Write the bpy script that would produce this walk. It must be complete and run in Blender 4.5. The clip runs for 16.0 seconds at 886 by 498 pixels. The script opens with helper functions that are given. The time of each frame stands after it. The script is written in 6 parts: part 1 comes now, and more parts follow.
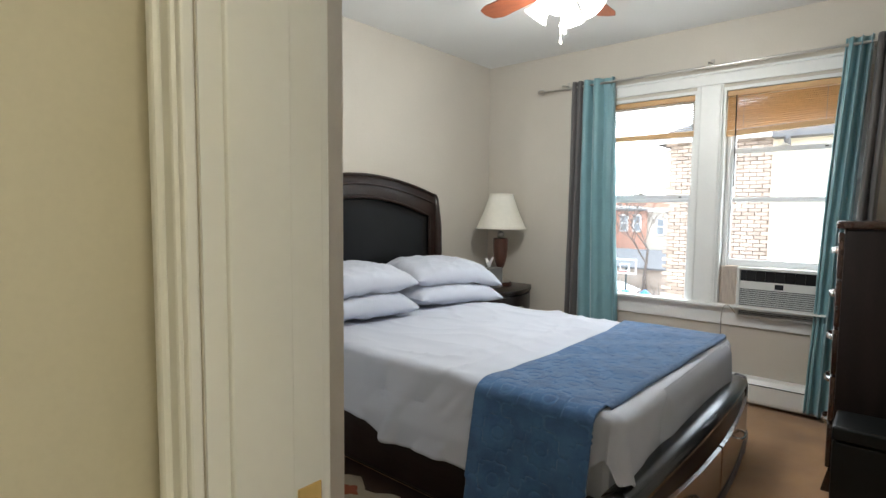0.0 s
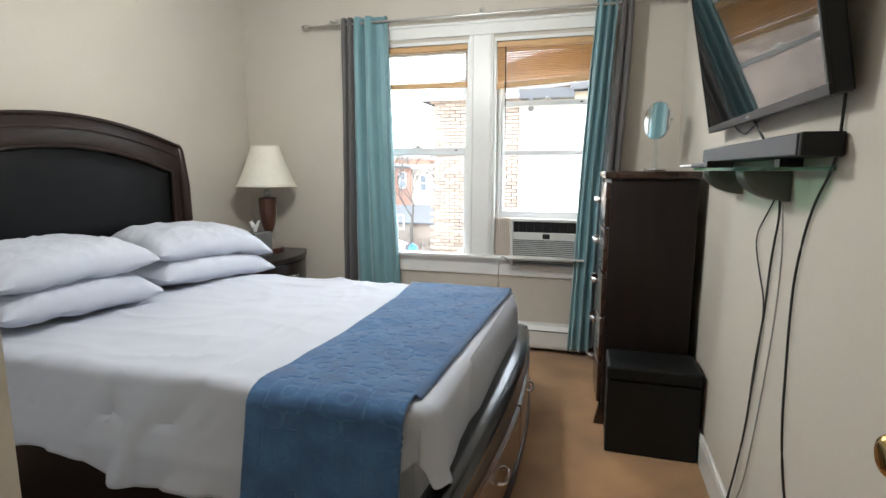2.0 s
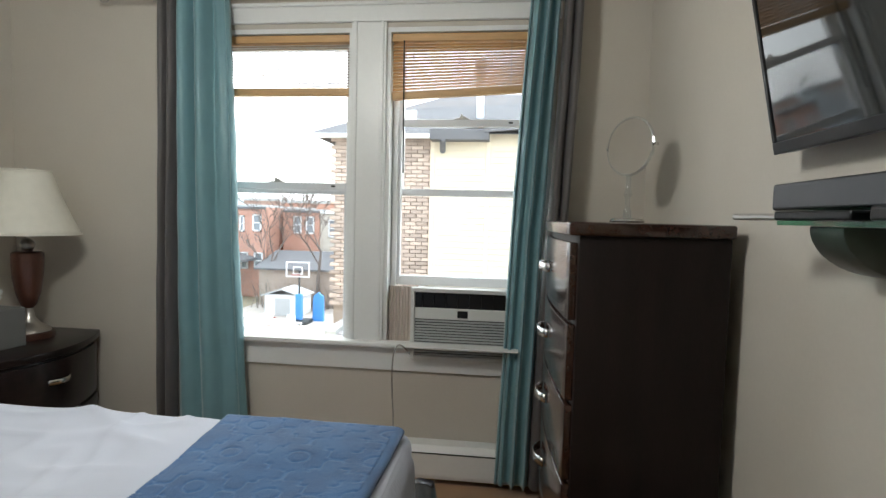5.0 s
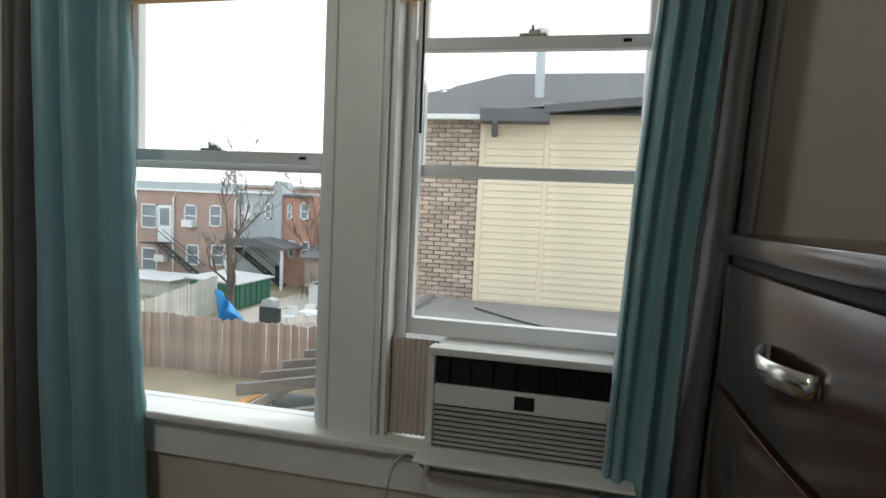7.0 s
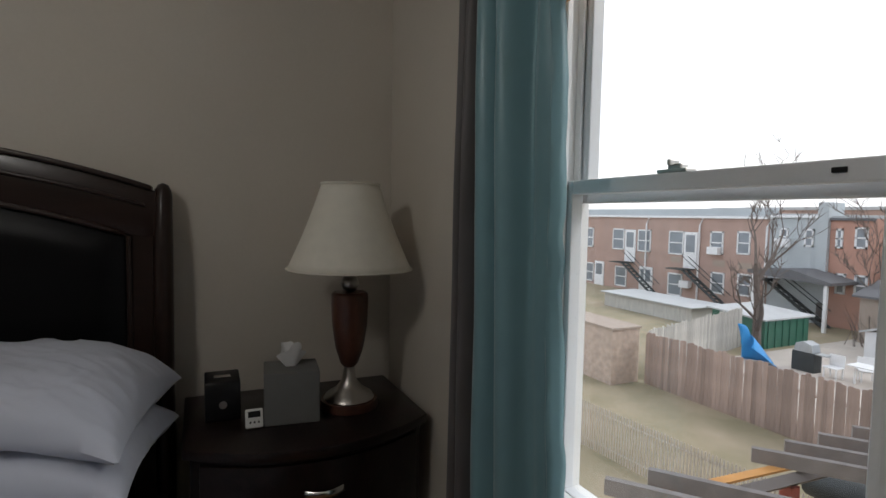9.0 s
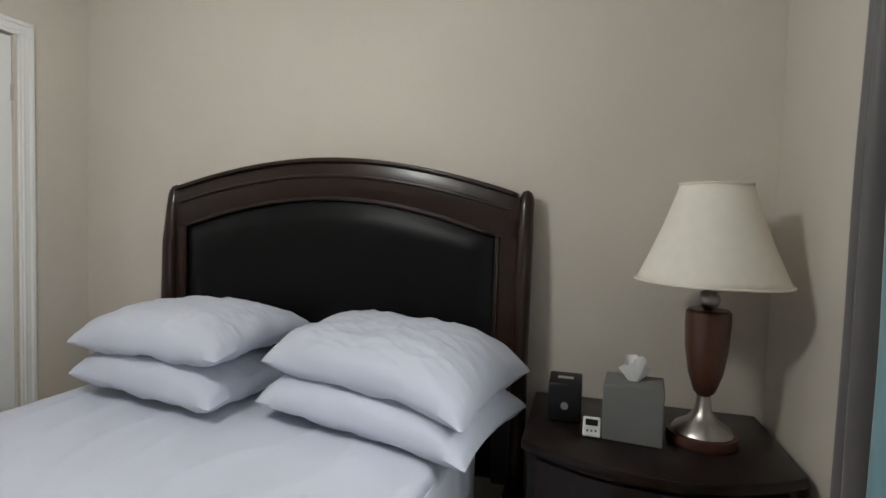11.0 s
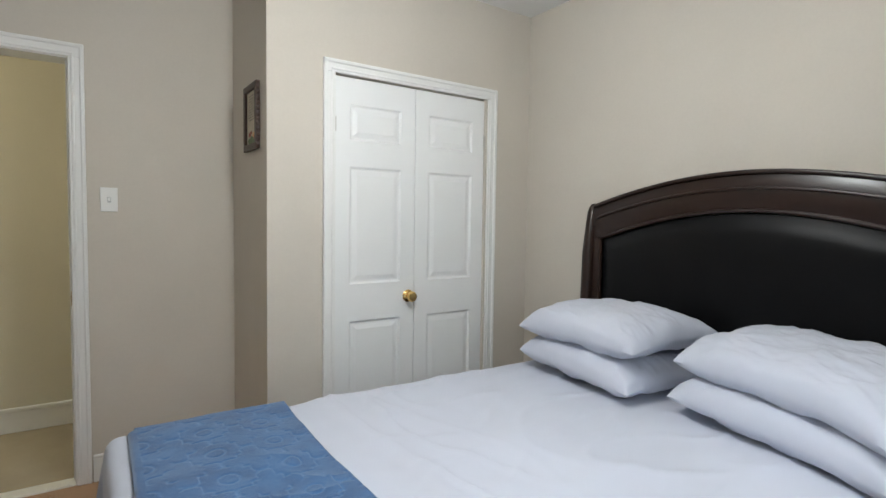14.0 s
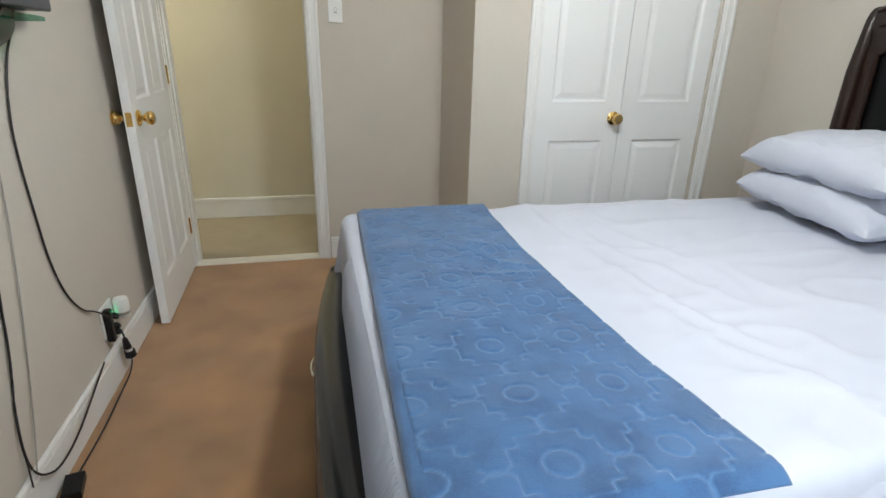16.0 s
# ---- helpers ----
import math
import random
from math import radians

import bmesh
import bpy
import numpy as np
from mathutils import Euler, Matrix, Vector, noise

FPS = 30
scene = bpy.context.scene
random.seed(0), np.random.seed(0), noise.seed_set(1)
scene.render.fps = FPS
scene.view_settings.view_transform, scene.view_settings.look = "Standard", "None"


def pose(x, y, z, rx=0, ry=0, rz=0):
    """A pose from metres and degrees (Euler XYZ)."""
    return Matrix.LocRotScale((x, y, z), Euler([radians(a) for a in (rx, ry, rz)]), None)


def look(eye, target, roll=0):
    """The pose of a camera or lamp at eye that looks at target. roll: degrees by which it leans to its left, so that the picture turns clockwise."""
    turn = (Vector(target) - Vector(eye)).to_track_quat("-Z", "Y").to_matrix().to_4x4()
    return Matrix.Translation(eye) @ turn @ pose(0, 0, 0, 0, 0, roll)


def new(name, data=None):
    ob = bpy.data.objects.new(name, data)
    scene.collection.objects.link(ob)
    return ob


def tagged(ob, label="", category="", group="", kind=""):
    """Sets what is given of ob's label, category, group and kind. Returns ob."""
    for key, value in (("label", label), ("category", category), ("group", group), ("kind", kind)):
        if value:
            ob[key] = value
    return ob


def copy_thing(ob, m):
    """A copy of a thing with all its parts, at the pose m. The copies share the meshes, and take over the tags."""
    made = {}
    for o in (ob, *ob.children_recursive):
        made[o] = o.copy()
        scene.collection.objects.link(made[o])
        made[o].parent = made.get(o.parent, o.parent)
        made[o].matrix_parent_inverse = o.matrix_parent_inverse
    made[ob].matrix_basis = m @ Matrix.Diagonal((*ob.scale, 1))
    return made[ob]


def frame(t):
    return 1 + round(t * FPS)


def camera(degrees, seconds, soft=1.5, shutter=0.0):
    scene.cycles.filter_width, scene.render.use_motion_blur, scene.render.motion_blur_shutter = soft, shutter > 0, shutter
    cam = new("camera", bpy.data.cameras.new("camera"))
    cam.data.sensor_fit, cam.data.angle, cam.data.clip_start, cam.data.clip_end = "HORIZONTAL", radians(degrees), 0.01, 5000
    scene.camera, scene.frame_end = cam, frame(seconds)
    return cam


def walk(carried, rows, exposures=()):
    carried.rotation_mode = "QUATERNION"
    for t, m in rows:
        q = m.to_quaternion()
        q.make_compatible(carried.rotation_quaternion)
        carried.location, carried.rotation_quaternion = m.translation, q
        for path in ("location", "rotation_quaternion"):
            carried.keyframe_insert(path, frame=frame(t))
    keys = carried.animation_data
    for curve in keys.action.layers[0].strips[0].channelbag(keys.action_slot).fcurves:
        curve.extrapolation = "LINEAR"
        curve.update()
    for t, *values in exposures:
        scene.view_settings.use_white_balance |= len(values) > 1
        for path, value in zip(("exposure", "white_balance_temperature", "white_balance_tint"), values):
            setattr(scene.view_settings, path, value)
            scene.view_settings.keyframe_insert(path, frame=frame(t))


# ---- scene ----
cam = camera(79.9, 16.0)
PATH = [
    (0, (0.0168, -0.0561, 1.2712), (-1.927, 2.218, 1.052), 0.52),
    (0.3, (-0.0418, 0.0289, 1.2864), (-1.805, 2.448, 1.087), -0.64),
    (0.5, (-0.0598, 0.0679, 1.2826), (-1.749, 2.54, 1.1), -0.76),
    (1, (-0.1437, 0.1808, 1.285), (-1.624, 2.786, 1.132), -1.19),
    (1.5, (-0.2307, 0.2768, 1.2985), (-1.37, 3.045, 1.101), -0.74),
    (2, (-0.2254, 0.2885, 1.2442), (-1.038, 3.142, 0.799), 0.12),
    (2.5, (-0.2035, 0.2563, 1.2258), (-0.886, 3.087, 0.504), 0.31),
    (2.8, (-0.2051, 0.2882, 1.2155), (-0.892, 3.103, 0.437), 0.36),
    (3, (-0.2468, 0.2852, 1.2205), (-0.916, 3.106, 0.45), 0.65),
    (3.5, (-0.263, 0.4633, 1.2316), (-0.993, 3.317, 0.663), -0.28),
    (4, (-0.25, 0.7712, 1.2415), (-1.066, 3.637, 0.896), -0.93),
    (4.5, (-0.2954, 1.0943, 1.2256), (-0.813, 4.041, 0.997), 0.47),
    (4.7, (-0.3209, 1.2456, 1.2433), (-0.689, 4.217, 1.059), 0.94),
    (6.8, (-0.4305, 2.5355, 1.2454), (-0.731, 5.515, 1.073), 2.07),
    (7, (-0.4782, 2.6039, 1.262), (-1.09, 5.531, 1.028), 2.66),
    (7.5, (-0.5258, 2.7195, 1.3047), (-1.989, 5.318, 0.977), 1.94),
    (8, (-0.6283, 2.9036, 1.2742), (-2.553, 5.199, 1.118), 3.1),
    (8.5, (-0.7404, 2.9657, 1.2799), (-2.952, 4.988, 1.138), 2.13),
    (9, (-0.7436, 3.179, 1.3066), (-3.457, 4.445, 1.122), 1.08),
    (9.5, (-0.7389, 3.2382, 1.2758), (-3.675, 3.834, 1.116), 0.81),
    (10, (-0.8457, 3.2145, 1.2863), (-3.841, 3.282, 1.131), 1.52),
    (12.5, (-0.6903, 3.4513, 1.2647), (-3.139, 1.724, 1.131), 0.74),
    (13, (-0.6642, 3.4176, 1.2757), (-2.905, 1.427, 1.14), 0.7),
    (13.5, (-0.5871, 3.3984, 1.2939), (-2.579, 1.161, 1.142), 0.92),
    (14, (-0.539, 3.3704, 1.2946), (-2.237, 0.902, 1.139), 0.81),
    (14.5, (-0.5335, 3.3645, 1.2812), (-1.857, 0.676, 1.139), 0.27),
    (15, (-0.455, 3.3516, 1.293), (-1.488, 0.546, 1.046), 0.34),
    (15.4, (-0.5208, 3.379, 1.2327), (-1.324, 0.542, 0.682), 0.95),
    (15.5, (-0.4779, 3.3562, 1.2458), (-1.296, 0.549, 0.576), 1.26),
    (16, (-0.5132, 3.3964, 1.1963), (-1.186, 0.67, 0.141), 1.39),
]
EXPOSURES = [(0, 2.6, 6150, 5), (2, 2.75, 6150, 5), (2.5, 3.1, 5850, 6), (3.3, 3.05, 5900, 5), (4.5, 2.45, 6200, 4), (5.6, 1.6, 6250, 4), (7, 0.92, 6400, 2), (8, 0.42, 6500, 8),
             (8.5, 0.42, 6500, 9), (9, 0.65, 6400, 10), (9.5, 1.38, 6300, 10), (10, 1.95, 6250, 9), (11, 2.2, 6200, 7), (12.5, 2.4, 6000, 7), (14, 2.5, 6000, 6), (16, 2.75, 6000, 5)]
walk(cam, [(t, look(eye, target, roll)) for t, eye, target, roll in PATH], EXPOSURES)

# ---- light ----
world = bpy.data.worlds.new("world")
scene.world = world
world.use_nodes = True
wn, wl = world.node_tree.nodes, world.node_tree.links
SUN_EL, SUN_AZ = radians(38), radians(-35)
sky = wn.new("ShaderNodeTexSky")
sky.sky_type, sky.sun_disc, sky.sun_elevation, sky.sun_rotation = "NISHITA", False, SUN_EL, SUN_AZ
sky.air_density, sky.dust_density = 1.0, 3.0
veil = wn.new("ShaderNodeMix")
veil.data_type = "RGBA"
veil.inputs[0].default_value = 0.85
veil.inputs[7].default_value = (9.3, 9.8, 10.6, 1)
wl.new(sky.outputs[0], veil.inputs[6])
wl.new(veil.outputs[2], wn["Background"].inputs[0])
wn["Background"].inputs[1].default_value = 0.1
sun = new("sun", bpy.data.lights.new("sun", "SUN"))
sun.data.energy, sun.data.angle, sun.data.color = 0.8, radians(25), (1, 0.97, 0.92)
sun.matrix_world = Matrix.Translation((0, 0, 30)) @ Euler((radians(90) - SUN_EL, 0, SUN_AZ + math.pi)).to_matrix().to_4x4()


def lamp(name, place, watts, colour, radius):
    ob = new(name, bpy.data.lights.new(name, "POINT"))
    ob.data.energy, ob.data.color, ob.data.shadow_soft_size = watts, colour, radius
    ob.location = place
    return ob


FAN = (-1.22, 2.25)
lamp("fan_bulb_light", (FAN[0], FAN[1], 2.10), 8.5, (1, 0.97, 0.92), 0.12)
lamp("hall_lamp_light", (1.3, -0.25, 2.2), 5.6, (1, 0.90, 0.70), 0.25)

# ---- materials ----
def material(name, colour, rough=0.6, metal=0.0, var=0.08, scale=6.0, fine=120.0, bump=0.15, dist=0.002, coat=0.0, sheen=0.0, tint=None, stretch=None, emit=None, trans=0.0, spec=0.5):
    """A surface with grain at two scales. var: how far the colour strays; stretch: scale of the coordinates."""
    m = bpy.data.materials.new(name)
    m.use_nodes = True
    n, l = m.node_tree.nodes, m.node_tree.links
    b = n["Principled BSDF"]
    b.inputs["Roughness"].default_value = rough
    b.inputs["Metallic"].default_value = metal
    b.inputs["Specular IOR Level"].default_value = spec
    b.inputs["Coat Weight"].default_value = coat
    b.inputs["Coat Roughness"].default_value = 0.12
    b.inputs["Sheen Weight"].default_value = sheen
    b.inputs["Transmission Weight"].default_value = trans
    co = n.new("ShaderNodeTexCoord")
    mp = n.new("ShaderNodeMapping")
    mp.inputs["Scale"].default_value = stretch or (1, 1, 1)
    l.new(co.outputs["Object"], mp.inputs[0])
    big, small = n.new("ShaderNodeTexNoise"), n.new("ShaderNodeTexNoise")
    big.inputs["Scale"].default_value, big.inputs["Detail"].default_value = scale, 4
    small.inputs["Scale"].default_value, small.inputs["Detail"].default_value = fine, 3
    l.new(mp.outputs[0], big.inputs[0])
    l.new(mp.outputs[0], small.inputs[0])
    mix = n.new("ShaderNodeMix")
    mix.data_type = "RGBA"
    other = tint or tuple(c * 0.6 for c in colour)
    c = colour
    mix.inputs[6].default_value = (*[min(1, a * (1 + var)) for a in c], 1)
    mix.inputs[7].default_value = (*[a * (1 - var * 2) + o * var * 2 for a, o in zip(c, other)], 1)
    ramp = n.new("ShaderNodeMapRange")
    ramp.inputs[1].default_value, ramp.inputs[2].default_value = 0.3, 0.7
    ave = n.new("ShaderNodeMath")
    ave.operation = "MULTIPLY_ADD"
    ave.inputs[1].default_value = 0.35
    l.new(small.outputs[0], ave.inputs[0])
    sc = n.new("ShaderNodeMath")
    sc.operation = "MULTIPLY"
    sc.inputs[1].default_value = 0.65
    l.new(big.outputs[0], sc.inputs[0])
    l.new(sc.outputs[0], ave.inputs[2])
    l.new(ave.outputs[0], ramp.inputs[0])
    l.new(ramp.outputs[0], mix.inputs[0])
    l.new(mix.outputs[2], b.inputs["Base Color"])
    if bump:
        bp = n.new("ShaderNodeBump")
        bp.inputs["Strength"].default_value, bp.inputs["Distance"].default_value = bump, dist
        l.new(small.outputs[0], bp.inputs["Height"])
        l.new(bp.outputs[0], b.inputs["Normal"])
    if emit:
        b.inputs["Emission Color"].default_value = (*emit[0], 1)
        b.inputs["Emission Strength"].default_value = emit[1]
    return m


def per_piece(m, spread=0.25, island=False):
    """Vary a material from piece to piece."""
    n, l = m.node_tree.nodes, m.node_tree.links
    b = n["Principled BSDF"]
    src = b.inputs["Base Color"].links[0].from_socket
    rnd = n.new("ShaderNodeNewGeometry" if island else "ShaderNodeObjectInfo")
    hsv = n.new("ShaderNodeHueSaturation")
    mr = n.new("ShaderNodeMapRange")
    mr.inputs[3].default_value, mr.inputs[4].default_value = 1 - spread, 1 + spread
    l.new(rnd.outputs["Random Per Island" if island else "Random"], mr.inputs[0])
    l.new(mr.outputs[0], hsv.inputs["Value"])
    l.new(src, hsv.inputs["Color"])
    l.new(hsv.outputs[0], b.inputs["Base Color"])
    return m


def pane_material(name, tint=(1, 1, 1), gloss=0.035):
    m = bpy.data.materials.new(name)
    m.use_nodes = True
    n, l = m.node_tree.nodes, m.node_tree.links
    n.remove(n["Principled BSDF"])
    tr, gl, mx = n.new("ShaderNodeBsdfTransparent"), n.new("ShaderNodeBsdfGlossy"), n.new("ShaderNodeMixShader")
    tr.inputs[0].default_value = (*tint, 1)
    gl.inputs["Roughness"].default_value = 0.01
    mx.inputs[0].default_value = gloss
    l.new(tr.outputs[0], mx.inputs[1])
    l.new(gl.outputs[0], mx.inputs[2])
    l.new(mx.outputs[0], n["Material Output"].inputs[0])
    return m


WALL = material("greige_wall_paint", (0.585, 0.54, 0.475), 0.85, var=0.04, scale=2.5, fine=90, bump=0.12, dist=0.001)
CEIL = material("ceiling_paint", (0.80, 0.80, 0.79), 0.9, var=0.03, scale=2, fine=80, bump=0.1, dist=0.001)
HALLW = material("hall_wall_paint", (0.62, 0.58, 0.47), 0.8, var=0.05, scale=2, bump=0.1, dist=0.001)
TRIM = material("white_gloss_trim_paint", (0.79, 0.79, 0.775), 0.35, var=0.03, scale=4, fine=60, bump=0.08, dist=0.001)
DOORW = material("white_door_paint", (0.82, 0.83, 0.83), 0.4, var=0.02, scale=3, fine=150, bump=0.1, dist=0.0006)
CARPET = material("tan_carpet", (0.46, 0.25, 0.10), 0.95, var=0.32, scale=3.5, fine=420, bump=0.9, dist=0.006, sheen=0.3, tint=(0.16, 0.09, 0.045))
TILE = material("cream_hall_tile", (0.80, 0.77, 0.68), 0.3, var=0.08, scale=5, fine=40, bump=0.05, dist=0.001)
GROUT = material("tile_grout", (0.35, 0.30, 0.22), 0.9)
SHEET = material("pale_white_cotton_sheet", (0.51, 0.535, 0.615), 0.9, var=0.03, scale=5, fine=700, bump=0.15, dist=0.0005, sheen=0.15)
BLANKET = material("blue_plush_blanket", (0.043, 0.112, 0.245), 0.95, var=0.24, scale=11, fine=500, bump=0.5, dist=0.002, sheen=0.35, tint=(0.018, 0.055, 0.15))
def pressed_sheen(m, colour):
    """Paler colour paints the extra light that flattened pile catches along embossed lines."""
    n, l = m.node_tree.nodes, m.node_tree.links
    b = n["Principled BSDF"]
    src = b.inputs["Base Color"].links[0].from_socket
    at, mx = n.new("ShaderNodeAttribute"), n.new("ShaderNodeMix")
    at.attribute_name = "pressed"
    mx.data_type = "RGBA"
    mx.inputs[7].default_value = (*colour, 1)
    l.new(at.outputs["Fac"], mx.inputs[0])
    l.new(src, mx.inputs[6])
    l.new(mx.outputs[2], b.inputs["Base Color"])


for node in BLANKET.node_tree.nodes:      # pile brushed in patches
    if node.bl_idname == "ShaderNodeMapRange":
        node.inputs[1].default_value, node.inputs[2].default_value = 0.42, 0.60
pressed_sheen(BLANKET, (0.085, 0.185, 0.37))
ESPRESSO = material("espresso_stained_wood", (0.014, 0.008, 0.007), 0.28, var=0.5, scale=5, fine=30, bump=0.1, dist=0.0006, coat=0.12, spec=0.3, tint=(0.006, 0.004, 0.004), stretch=(1, 6, 6))
HEADW = material("dark_espresso_headboard_wood", (0.021, 0.010, 0.007), 0.30, var=0.3, scale=4, fine=40, bump=0.03, dist=0.0004, coat=0.06, spec=0.35, tint=(0.008, 0.005, 0.004), stretch=(6, 1, 6))
MAHOG = material("dark_mahogany_wood", (0.036, 0.015, 0.010), 0.25, var=0.4, scale=4, fine=40, bump=0.06, dist=0.0006, coat=0.5, tint=(0.015, 0.006, 0.005), stretch=(6, 1, 6))
SIDEW = material("dark_brown_laminate", (0.014, 0.009, 0.008), 0.5, spec=0.25, var=0.4, scale=3, fine=60, bump=0.1, dist=0.0006, stretch=(6, 6, 1))
LEATHER = material("black_leather", (0.004, 0.004, 0.0045), 0.36, var=0.3, scale=8, fine=260, bump=0.35, dist=0.0015, spec=0.16)
ROLLHIDE = material("glossy_black_leather", (0.008, 0.009, 0.010), 0.27, var=0.2, scale=8, fine=260, bump=0.2, dist=0.001, spec=0.65, coat=0.3)
CHROME = material("brushed_chrome", (0.68, 0.67, 0.65), 0.2, 1.0, var=0.05, bump=0.02)
BRASS = material("polished_brass", (0.80, 0.55, 0.20), 0.14, 1.0, var=0.08, bump=0.02)
NICKEL = material("satin_nickel", (0.50, 0.48, 0.45), 0.3, 1.0, var=0.05, bump=0.03)
SHADE = material("ivory_lampshade_linen", (0.78, 0.75, 0.66), 0.85, var=0.04, scale=30, fine=500, bump=0.2, dist=0.0006)
URN = material("reddish_brown_lamp_wood", (0.085, 0.033, 0.020), 0.35, var=0.3, scale=6, fine=60, stretch=(5, 5, 1), tint=(0.03, 0.01, 0.008), coat=0.3)
TEAL = material("teal_satin_curtain", (0.17, 0.315, 0.35), 0.40, var=0.08, scale=8, fine=600, bump=0.15, dist=0.0005, sheen=0.4)
TAUPE = material("grey_brown_curtain", (0.092, 0.084, 0.084), 0.55, var=0.12, scale=8, fine=600, bump=0.15, dist=0.0005, sheen=0.3)
VINYL = material("white_vinyl_sash", (0.72, 0.73, 0.74), 0.4, var=0.04, scale=6, bump=0.03)
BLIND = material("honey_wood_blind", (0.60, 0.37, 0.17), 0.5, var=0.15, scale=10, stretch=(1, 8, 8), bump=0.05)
# the same honey wood, darkened and greyed in colour for slats against daylight
BLIND_BACKLIT = material("backlit_wood_blind", (0.34, 0.27, 0.21), 0.5, var=0.15, scale=10, stretch=(1, 8, 8), bump=0.05)
PANE = pane_material("window_glass")
ACW = material("off_white_plastic", (0.68, 0.68, 0.66), 0.45, var=0.03, bump=0.03)
ACG = material("grey_plastic_louver", (0.42, 0.43, 0.43), 0.5, var=0.03, bump=0.03)
BLACK = material("black_plastic", (0.008, 0.008, 0.009), 0.35, var=0.2, bump=0.05, spec=0.3)
ACCORD = material("accordion_side_panel", (0.60, 0.52, 0.46), 0.6, var=0.05, bump=0.03)
SCREEN = material("dark_glossy_screen", (0.008, 0.009, 0.009), 0.04, var=0.0, bump=0.0)
SBAR = material("grey_soundbar_mesh", (0.085, 0.088, 0.098), 0.55, var=0.1, fine=800, bump=0.3, dist=0.0006)
GREENGLASS = pane_material("green_tinted_glass", (0.45, 0.72, 0.60), 0.12)
MIRROR = material("mirror_silver", (0.9, 0.9, 0.9), 0.01, 1.0, var=0.0, bump=0.0)
ACRYL = pane_material("clear_acrylic", (0.92, 0.94, 0.95), 0.10)
GREYBOX = material("grey_woven_tissue_box", (0.17, 0.17, 0.165), 0.8, var=0.1, fine=300, bump=0.5, dist=0.001)
BRKT = material("grey_green_plastic", (0.085, 0.088, 0.075), 0.4, var=0.05, bump=0.02)
TISSUE = material("white_tissue_paper", (0.85, 0.85, 0.85), 0.9, var=0.02)
WHITEP = material("white_plastic", (0.80, 0.80, 0.78), 0.4, var=0.02, bump=0.02)
FABRICBOX = material("black_faux_leather_cube", (0.006, 0.007, 0.007), 0.5, spec=0.25, var=0.2, fine=200, bump=0.3, dist=0.001)
FRAMEW = material("brown_picture_frame_wood", (0.045, 0.022, 0.014), 0.5, var=0.3, stretch=(1, 1, 6))
PAPER = material("cream_print_paper", (0.55, 0.50, 0.40), 0.8, var=0.2, scale=14)
FANW = material("cherry_fan_blade", (0.22, 0.065, 0.03), 0.35, var=0.3, scale=6, stretch=(1, 6, 6))
GLOW = material("frosted_lit_glass", (0.85, 0.84, 0.80), 0.5, var=0.0, bump=0.0, emit=((1, 0.93, 0.82), 1.2))
CORD = material("black_rubber_cord", (0.015, 0.013, 0.013), 0.5, bump=0)
LED = material("green_pilot_light", (0.02, 0.4, 0.1), 0.4, var=0, bump=0, emit=((0.05, 1.0, 0.3), 3.0))
CORDW = material("grey_cord", (0.35, 0.33, 0.30), 0.5, bump=0)
RUG1 = material("cream_rug_pile", (0.50, 0.42, 0.30), 0.95, var=0.2, fine=400, bump=0.8, dist=0.004)
RUG2 = material("dark_brown_rug_pile", (0.07, 0.035, 0.022), 0.95, var=0.3, fine=400, bump=0.8, dist=0.004)
RUG3 = material("green_rug_pile", (0.16, 0.20, 0.12), 0.95, var=0.3, fine=400, bump=0.8, dist=0.004)
RUG4 = material("rust_rug_pile", (0.36, 0.10, 0.05), 0.95, var=0.3, fine=400, bump=0.8, dist=0.004)
CHERRY = material("footboard_drawer_wood", (0.16, 0.085, 0.05), 0.25, var=0.3, scale=4, fine=40, coat=0.5, tint=(0.05, 0.025, 0.015), stretch=(6, 1, 6), bump=0.04)
# outdoors
BRICKY = per_piece(material("mottled_tan_brick", (0.43, 0.34, 0.28), 0.9, var=0.3, scale=5, fine=90, bump=0.5, dist=0.004), 0.27)
BRICKYJ = per_piece(material("mottled_tan_brick_far", (0.43, 0.34, 0.28), 0.9, var=0.3, scale=5, fine=90, bump=0.5, dist=0.004), 0.27, True)
MORTAR = material("mortar", (0.35, 0.285, 0.235), 0.95, var=0.15)
SIDING = material("cream_vinyl_siding", (0.72, 0.63, 0.47), 0.55, var=0.05, scale=3, bump=0.05)
SHINGLE = material("grey_roof_shingle", (0.13, 0.13, 0.135), 0.9, var=0.2, scale=4, fine=40, bump=0.5, dist=0.01)
FLATROOF = material("grey_tar_roof", (0.27, 0.255, 0.25), 0.85, var=0.2, scale=1.2, fine=20, bump=0.2, dist=0.005)
METALG = material("galvanised_metal", (0.45, 0.47, 0.48), 0.45, 0.8, var=0.1)
FENCEW = per_piece(material("weathered_fence_wood", (0.34, 0.255, 0.215), 0.95, var=0.3, scale=3, fine=40, bump=0.4, dist=0.006, stretch=(5, 5, 0.7)), 0.22)
GRASS = material("winter_grass", (0.29, 0.235, 0.165), 1.0, var=0.3, scale=0.6, fine=12, bump=0.5, dist=0.03, tint=(0.13, 0.14, 0.06))
PAVE = material("yard_concrete", (0.46, 0.41, 0.36), 0.9, var=0.2, scale=0.8, fine=10, bump=0.2, dist=0.01)
ROWBRICK = material("brown_row_house_brick", (0.39, 0.27, 0.225), 0.9, var=0.18, scale=1.2, fine=14, bump=0.3, dist=0.01)
ROWGREY = material("pale_grey_stucco", (0.42, 0.45, 0.46), 0.85, var=0.1, scale=1)
